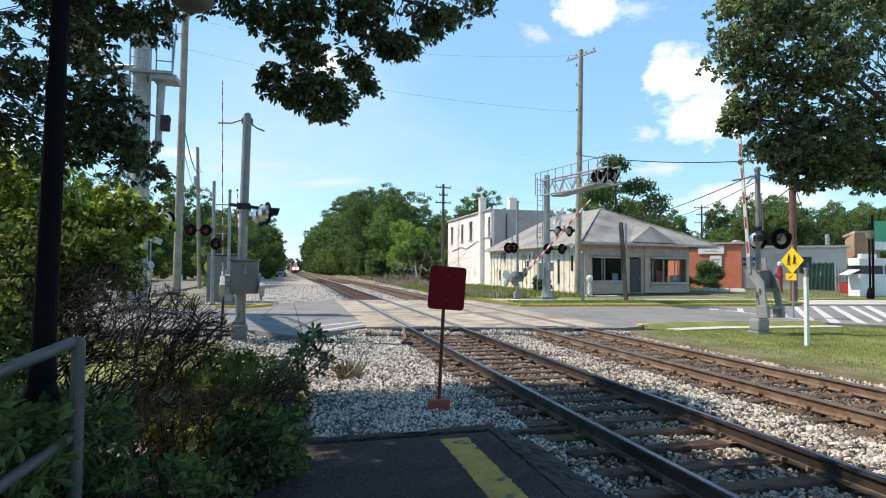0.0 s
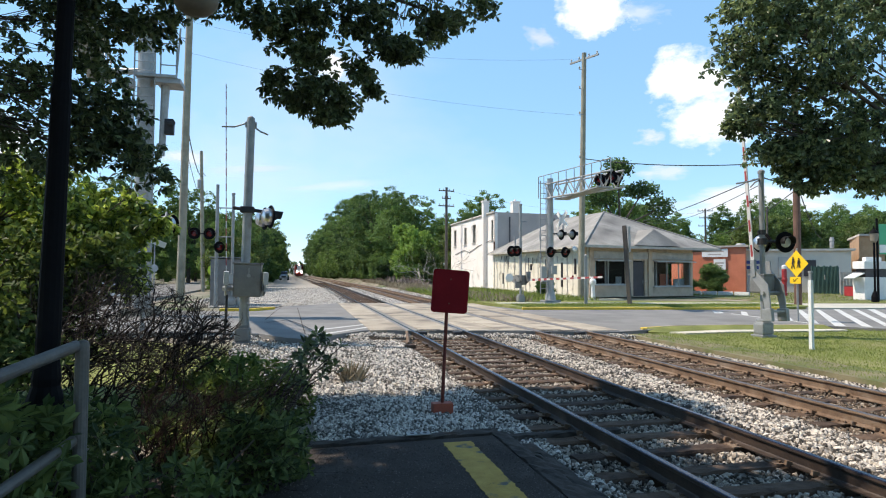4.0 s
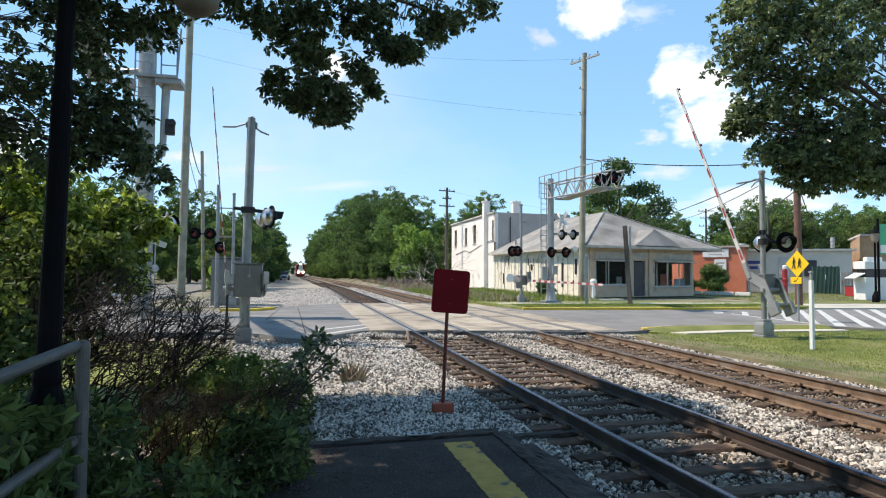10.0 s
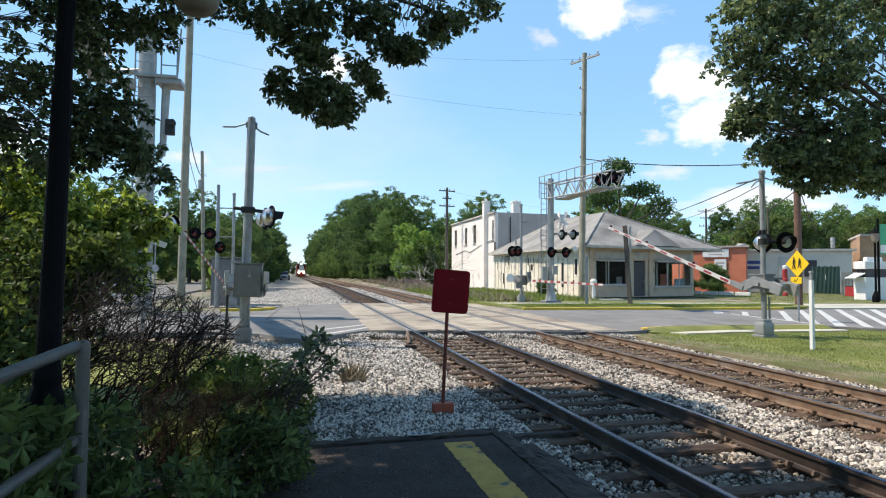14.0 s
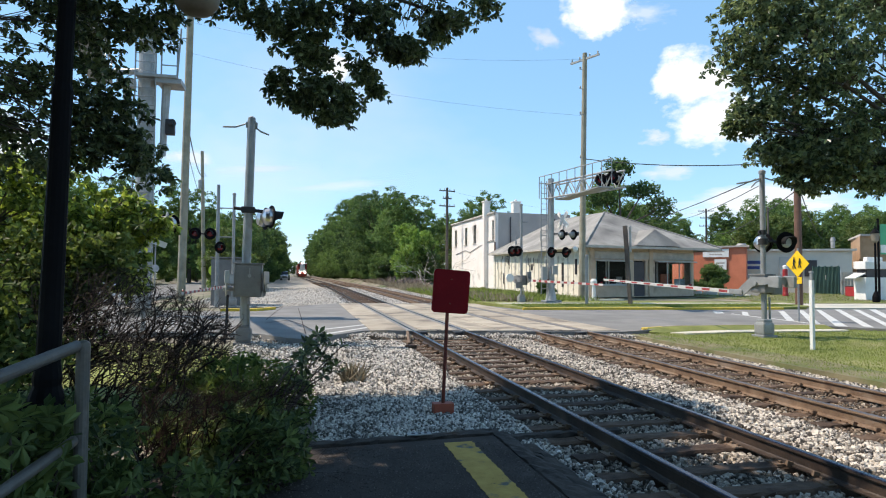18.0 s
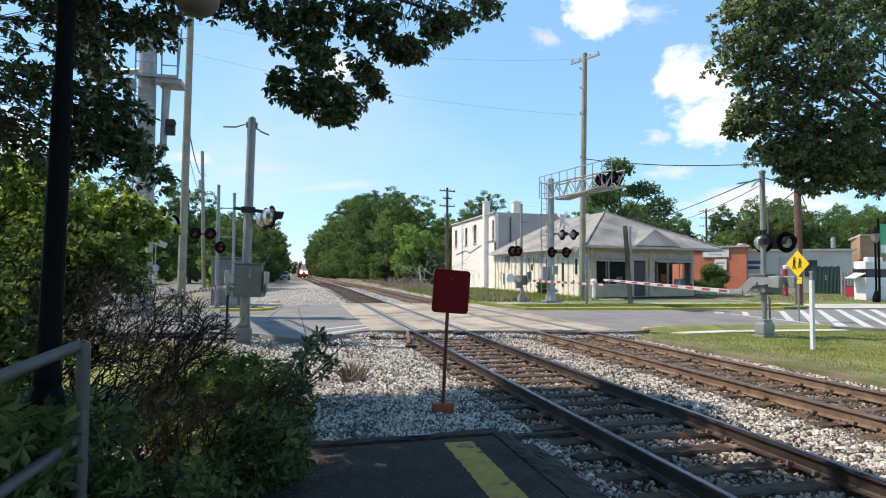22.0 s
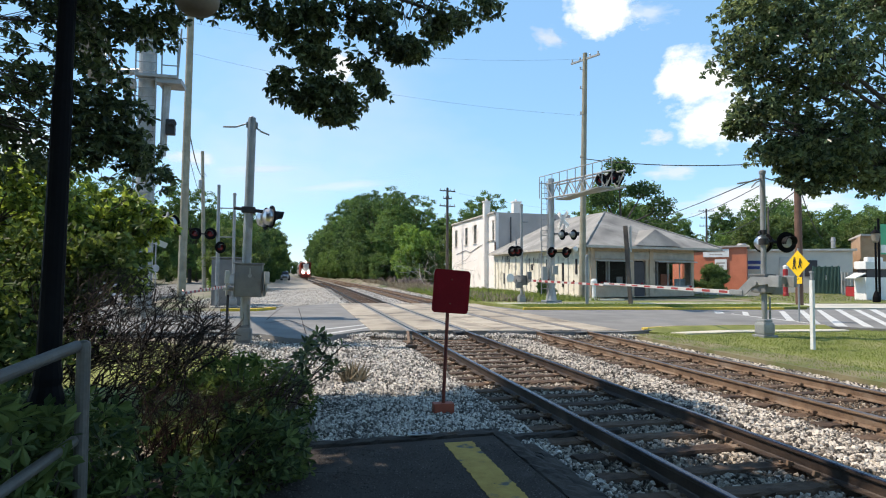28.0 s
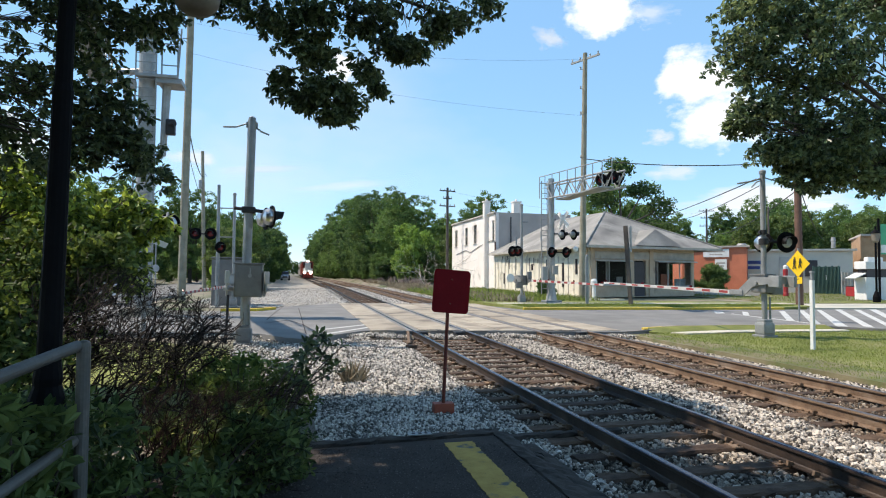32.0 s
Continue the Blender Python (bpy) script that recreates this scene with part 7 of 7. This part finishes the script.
def wood_tree(seed, h, w, material):
    r = np.random.default_rng(seed)
    t = thing("woodland_tree", "full green deciduous tree in the woods along the line", "tree", "woodland trees")
    pts = []
    for k in range(12):
        a = r.uniform(0, 6.28)
        z = h * (0.16 + 0.70 * (k + r.uniform(0, 1)) / 12)
        rad = w * (1.0 - 0.55 * abs(z / h - 0.5) * 2) * r.uniform(0.3, 0.75)
        c = (math.cos(a) * rad, math.sin(a) * rad, z)
        p, _ = clump_points(r, c, (w * 0.5, w * 0.5, h * 0.17), 44, 44, 0.30)
        pts.append(p)
    cr = new("crown", leaves("crown", np.concatenate(pts), 0.33, r, M[material], 0.5, far=True))
    cr.parent = t
    bm = B(rod((0, 0, -0.5), (0, 0, h * 0.6), w * 0.06, w * 0.03, 8))
    for _ in range(8):
        a = r.uniform(0, 6.28)
        rod((0, 0, h * r.uniform(0.2, 0.45)), (math.cos(a) * w * 0.7, math.sin(a) * w * 0.7, h * r.uniform(0.5, 0.8)), w * 0.025, 0.02, 6)(bm)
    part("trunk", bm, M["bark"], t)
    return t


kinds = [wood_tree(41, 13, 4.6, "leaf_far"), wood_tree(42, 15, 5.2, "leaf_far"), wood_tree(43, 10, 4.4, "leaf_mid"), wood_tree(44, 6, 3.2, "leaf_far"), wood_tree(45, 8, 4.0, "leaf_fresh")]
r = np.random.default_rng(50)
spots = []
for i in range(24):   # east of the line
    y = 95 + i * 9.0
    spots.append((16.2 + bend(y) - min(2.2, i * 0.25) + r.uniform(-0.6, 1.4), y, r.choice([0, 1, 1]), r.uniform(1.0, 1.12) * (0.94 if i < 2 else 1.0 if i < 4 else 1.22)))
    if i % 2 == 0:
        spots.append((25 + bend(y) + r.uniform(0, 5), y + 4, r.choice([0, 1]), r.uniform(0.9, 1.1)))
    spots.append((12.9 + bend(y) + r.uniform(-0.5, 0.8), y - 3, 3, r.uniform(0.55, 0.85)))
    if i % 3:
        spots.append((13.2 + bend(y) + r.uniform(-0.5, 0.8), y + 2, 3, r.uniform(0.35, 0.6)))
for i in range(9):    # closing the far end of the line
    spots.append((-16 + i * 3.6, 425 + r.uniform(-6, 6), r.choice([0, 2]), r.uniform(0.6, 0.85)))
spots += [(-7.8, 70, 0, 0.58), (-7.6, 79, 2, 0.80), (-7.6, 88, 0, 0.74), (-7.5, 96, 1, 0.75), (-7.2, 64, 3, 0.8), (-7.0, 61.6, 2, 0.68), (-6.9, 67, 0, 0.58), (15.4, 82, 4, 0.95), (15.2, 88, 4, 0.5), (16.3, 81, 3, 0.7), (22.5, 86, 2, 0.9), (26, 92, 0, 0.8)]
for i in range(16):   # west of the line
    y = 104 + i * 12
    spots.append((-6.5 + bend(y) * 0.75 + r.uniform(-0.9, 0.5), y, r.choice([0, 1]), r.uniform(0.85, 1.05)))
    spots.append((-15.5 + bend(y) + r.uniform(-1.5, 1.0), y - 6, r.choice([0, 1]), r.uniform(0.8, 1.0)))
    spots.append((-5.6 + bend(y) * 0.75 + r.uniform(-0.6, 0.4), y + 5, 3, r.uniform(0.6, 0.9)))
for i in range(12):   # far west
    spots.append((-18 - i * 6.5, 168 - i * 3 + r.uniform(-4, 4), r.choice([0, 1]), r.uniform(1.0, 1.25)))
    spots.append((-21 - i * 5, 130 + r.uniform(-4, 4), 3, r.uniform(0.9, 1.3)))
for i in range(14):
    spots.append((-24 - i * 3.4, 96 - i * 2 + r.uniform(-4, 4), r.choice([0, 1, 2]), r.uniform(0.95, 1.15)))
spots += [(35.5, 86, 0, 0.85), (43.5, 80, 1, 0.95), (48, 84, 0, 0.92), (52, 80, 1, 0.62), (56, 80, 0, 0.62), (61, 78, 1, 0.6), (66, 76, 0, 0.66), (71, 72, 1, 0.62), (76, 70, 0, 0.7), (53, 86, 1, 0.72), (58, 88, 2, 0.95), (31, 90, 0, 0.8)]
for i in range(16):   # behind the stores
    spots.append((58 + i * 4.6, 76 - i * 2.6 + r.uniform(-4, 6), r.choice([0, 1, 2]), r.uniform(0.72, 0.95)))
for i in range(15):
    spots.append((62 + i * 4.4, 104 - i * 3.2 + r.uniform(-3, 3), r.choice([0, 1, 4]), r.uniform(0.78, 0.95)))
for i in range(22):
    spots.append((60 + i * 4.0, 118 - i * 2.4 + r.uniform(-3, 3), r.choice([0, 1, 0, 1]), r.uniform(0.92, 1.12)))
for i in range(7):
    spots.append((54 + i * 5.0, 66 - i * 4.5 + r.uniform(-2, 3), 2, r.uniform(0.75, 0.95)))
used = [False] * 5
for x, y, k, s in spots:
    k = int(k)
    if y > 60 and 0.665 < x / y < 0.75:
        s *= 0.62
    m = pose(x, y, ground_z(x, y), 0, 0, r.uniform(0, 360))
    src = kinds[k]
    if used[k]:
        src = copy_thing(kinds[k], m)
    else:
        src.matrix_basis = m
        used[k] = True
    src.scale = (s, s, s * r.uniform(0.9, 1.1))
sh = kinds[3]
for x, y, s in ((35.0, 46.6, 0.42), (33.2, 47.4, 0.24), (16.9, 40.5, 0.22)):
    o = copy_thing(sh, pose(x, y, 0.05, 0, 0, x * 7))
    o.scale = (s, s, s)
    tagged(o, "rounded dark green shrub beside the buildings", "shrub", "garden shrubs")

# ---- clouds ----


def cloud(label, at, size, seed, bright=1.0, thin=0.0):
    m = bpy.data.materials.new("cloud")
    m.use_nodes = True
    nt = m.node_tree
    n, l = nt.nodes, nt.links
    for x in list(n):
        if x.type == "BSDF_PRINCIPLED":
            n.remove(x)
    tc = n.new("ShaderNodeTexCoord")
    no = n.new("ShaderNodeTexNoise")
    no.noise_dimensions = "4D"
    no.inputs["W"].default_value, no.inputs["Scale"].default_value, no.inputs["Detail"].default_value, no.inputs["Roughness"].default_value = seed, 1.7, 8, 0.58
    l.new(tc.outputs["Object"], no.inputs["Vector"])
    ln = n.new("ShaderNodeVectorMath")
    ln.operation = "LENGTH"
    l.new(tc.outputs["Object"], ln.inputs[0])
    sub = n.new("ShaderNodeMath")
    sub.operation = "MULTIPLY_ADD"
    sub.inputs[1].default_value, sub.inputs[2].default_value = -0.62, 0.30
    l.new(ln.outputs["Value"], sub.inputs[0])
    add = n.new("ShaderNodeMath")
    l.new(no.outputs[0], add.inputs[0])
    l.new(sub.outputs[0], add.inputs[1])
    rp = ramp(nt, [(0.36 + thin * 0.06, (0, 0, 0)), (0.54 + thin * 0.25, (1, 1, 1))])
    l.new(add.outputs[0], rp.inputs[0])
    fac = n.new("ShaderNodeMath")
    fac.operation = "MULTIPLY"
    l.new(rp.outputs[0], fac.inputs[0])
    fac.inputs[1].default_value = 1.0 - 0.6 * thin
    # each sheet glows by itself; its sunlight is put into the emission
    em, tr, mx = n.new("ShaderNodeEmission"), n.new("ShaderNodeBsdfTransparent"), n.new("ShaderNodeMixShader")
    em.inputs[0].default_value, em.inputs[1].default_value = (0.96, 0.98, 1.0, 1), bright
    l.new(fac.outputs[0], mx.inputs[0])
    l.new(tr.outputs[0], mx.inputs[1])
    l.new(em.outputs[0], mx.inputs[2])
    l.new(mx.outputs[0], n["Material Output"].inputs[0])
    bm = bmesh.new()
    bmesh.ops.create_grid(bm, x_segments=1, y_segments=1, size=1.0)
    ob = whole("cloud", bm, m, label, "cloud", "summer clouds", "structure")
    ob.scale = (size[0], size[1], 1)
    ob.visible_shadow = False
    return ob


CLOUDS = []
for label, az, el, w, h, seed, bright, thin, roll in CLOUD_LIST:
    d = 3000.0
    p = Vector((math.sin(radians(az)) * math.cos(radians(el)), math.cos(radians(az)) * math.cos(radians(el)), math.sin(radians(el)))) * d
    ob = cloud(label, p, (w * d / 1080, h * d / 1080), seed, bright, thin)
    CLOUDS.append((ob, p, roll))


# ---- what moves ----
def arm_pose(pivot, bearing, rise):
    """An arm at its pivot that points along the bearing (degrees from +y towards +x), raised by rise degrees."""
    return pose(0, 0, pivot, 0, 0, 90 - bearing) @ pose(0, 0, 0, 0, -rise, 0)


def motions():
    walk(arm_r, [(t, arm_pose(1.25, -6, a + 1.4) @ pose(0, 0, 0.30)) for t, a in ((0, 84), (3.5, 84), (8.0, 83.5), (8.5, 80.5), (9.0, 75), (9.5, 69.5), (10.0, 63.5), (11.0, 52), (12.0, 39.5), (13.0, 28), (14.0, 17), (15.0, 6), (15.7, -2), (16.2, 2.5), (16.5, 3.0), (16.7, 1.3), (16.9, -0.8), (17.1, -2.5), (17.4, -0.0), (17.7, 2.7), (17.9, 1.7), (18.2, -0.6), (18.45, -2.3), (18.7, -0.8), (18.9, 1.5), (19.1, 2.3), (19.4, 1.1), (19.6, -0.8), (19.8, -2.1), (20.0, -1.4), (20.2, 0.2), (20.5, 1.9), (20.8, 1.7), (21.1, 0.2), (21.4, -1.4), (21.7, -0.6), (22.0, 0.9), (22.3, 1.7), (22.6, 1.3), (23.0, -0.4), (23.3, -2.0), (23.6, -0.4), (24.0, 0.9), (24.3, 1.3), (24.6, 0.7), (25.0, -1.4), (25.3, -1.2), (26.0, 0.9), (26.8, -1.4), (27.6, 0.5), (28.0, -0.2), (28.5, -1.2), (29.0, 0.2), (29.5, -0.4), (30.0, -1.4), (31.0, -0.6), (32.0, -0.0))])
    walk(arm_f, [(t, arm_pose(1.32, 179, a)) for t, a in ((0, 23.5), (1.5, 15), (3.0, 6.5), (3.5, 4), (4.3, 0.5), (5.0, -0.5), (32.0, -0.5))])
    walk(arm_w, [(t, arm_pose(1.45, -7, a)) for t, a in ((0, 26), (1.5, 16), (3.0, 7), (3.5, 4), (4.3, 0.5), (5.0, -0.5), (32.0, -0.5))])
    walk(arm_x, [(t, arm_pose(1.05, 182, a)) for t, a in ((0, 83), (8.0, 82.5), (8.5, 80.5), (9.0, 77), (10.0, 60), (11.0, 45), (12.0, 33.5), (13.0, 22), (14.0, 12), (15.0, 4), (16.0, 0), (32.0, 0))])
    for ob, lead in ((loco, 0.0), (coach, 18.6)):
        rows = []
        for t, y in ((0, 252), (6, 241), (12, 228), (18, 213), (24, 195), (32, 168)):
            y += lead
            turn = -math.degrees(math.atan((bend(y + 9) - bend(y - 1)) / 10))
            rows.append((t, pose(4.04 + bend(y), y, 0, 0, 0, turn)))
        walk(ob, rows)
    walk(bough, [(t, pose(x, 0, z)) for t, x, z in ((0, -0.006, 0), (6, 0, 0), (9, -0.008, 0.002), (13, 0.018, 0.0), (19, 0.024, 0), (23, 0.036, 0.003), (32, 0.040, 0.004))])
    for ob, p, roll in CLOUDS:
        ob_size = ob.scale.copy()
        walk(ob, [(t, look(p + Vector((0.974, -0.226, 0)) * s, (0, 0, 1.72), roll)) for t, s in ((0, -8), (16, 14), (32, 34))])
        ob.scale = ob_size


motions()
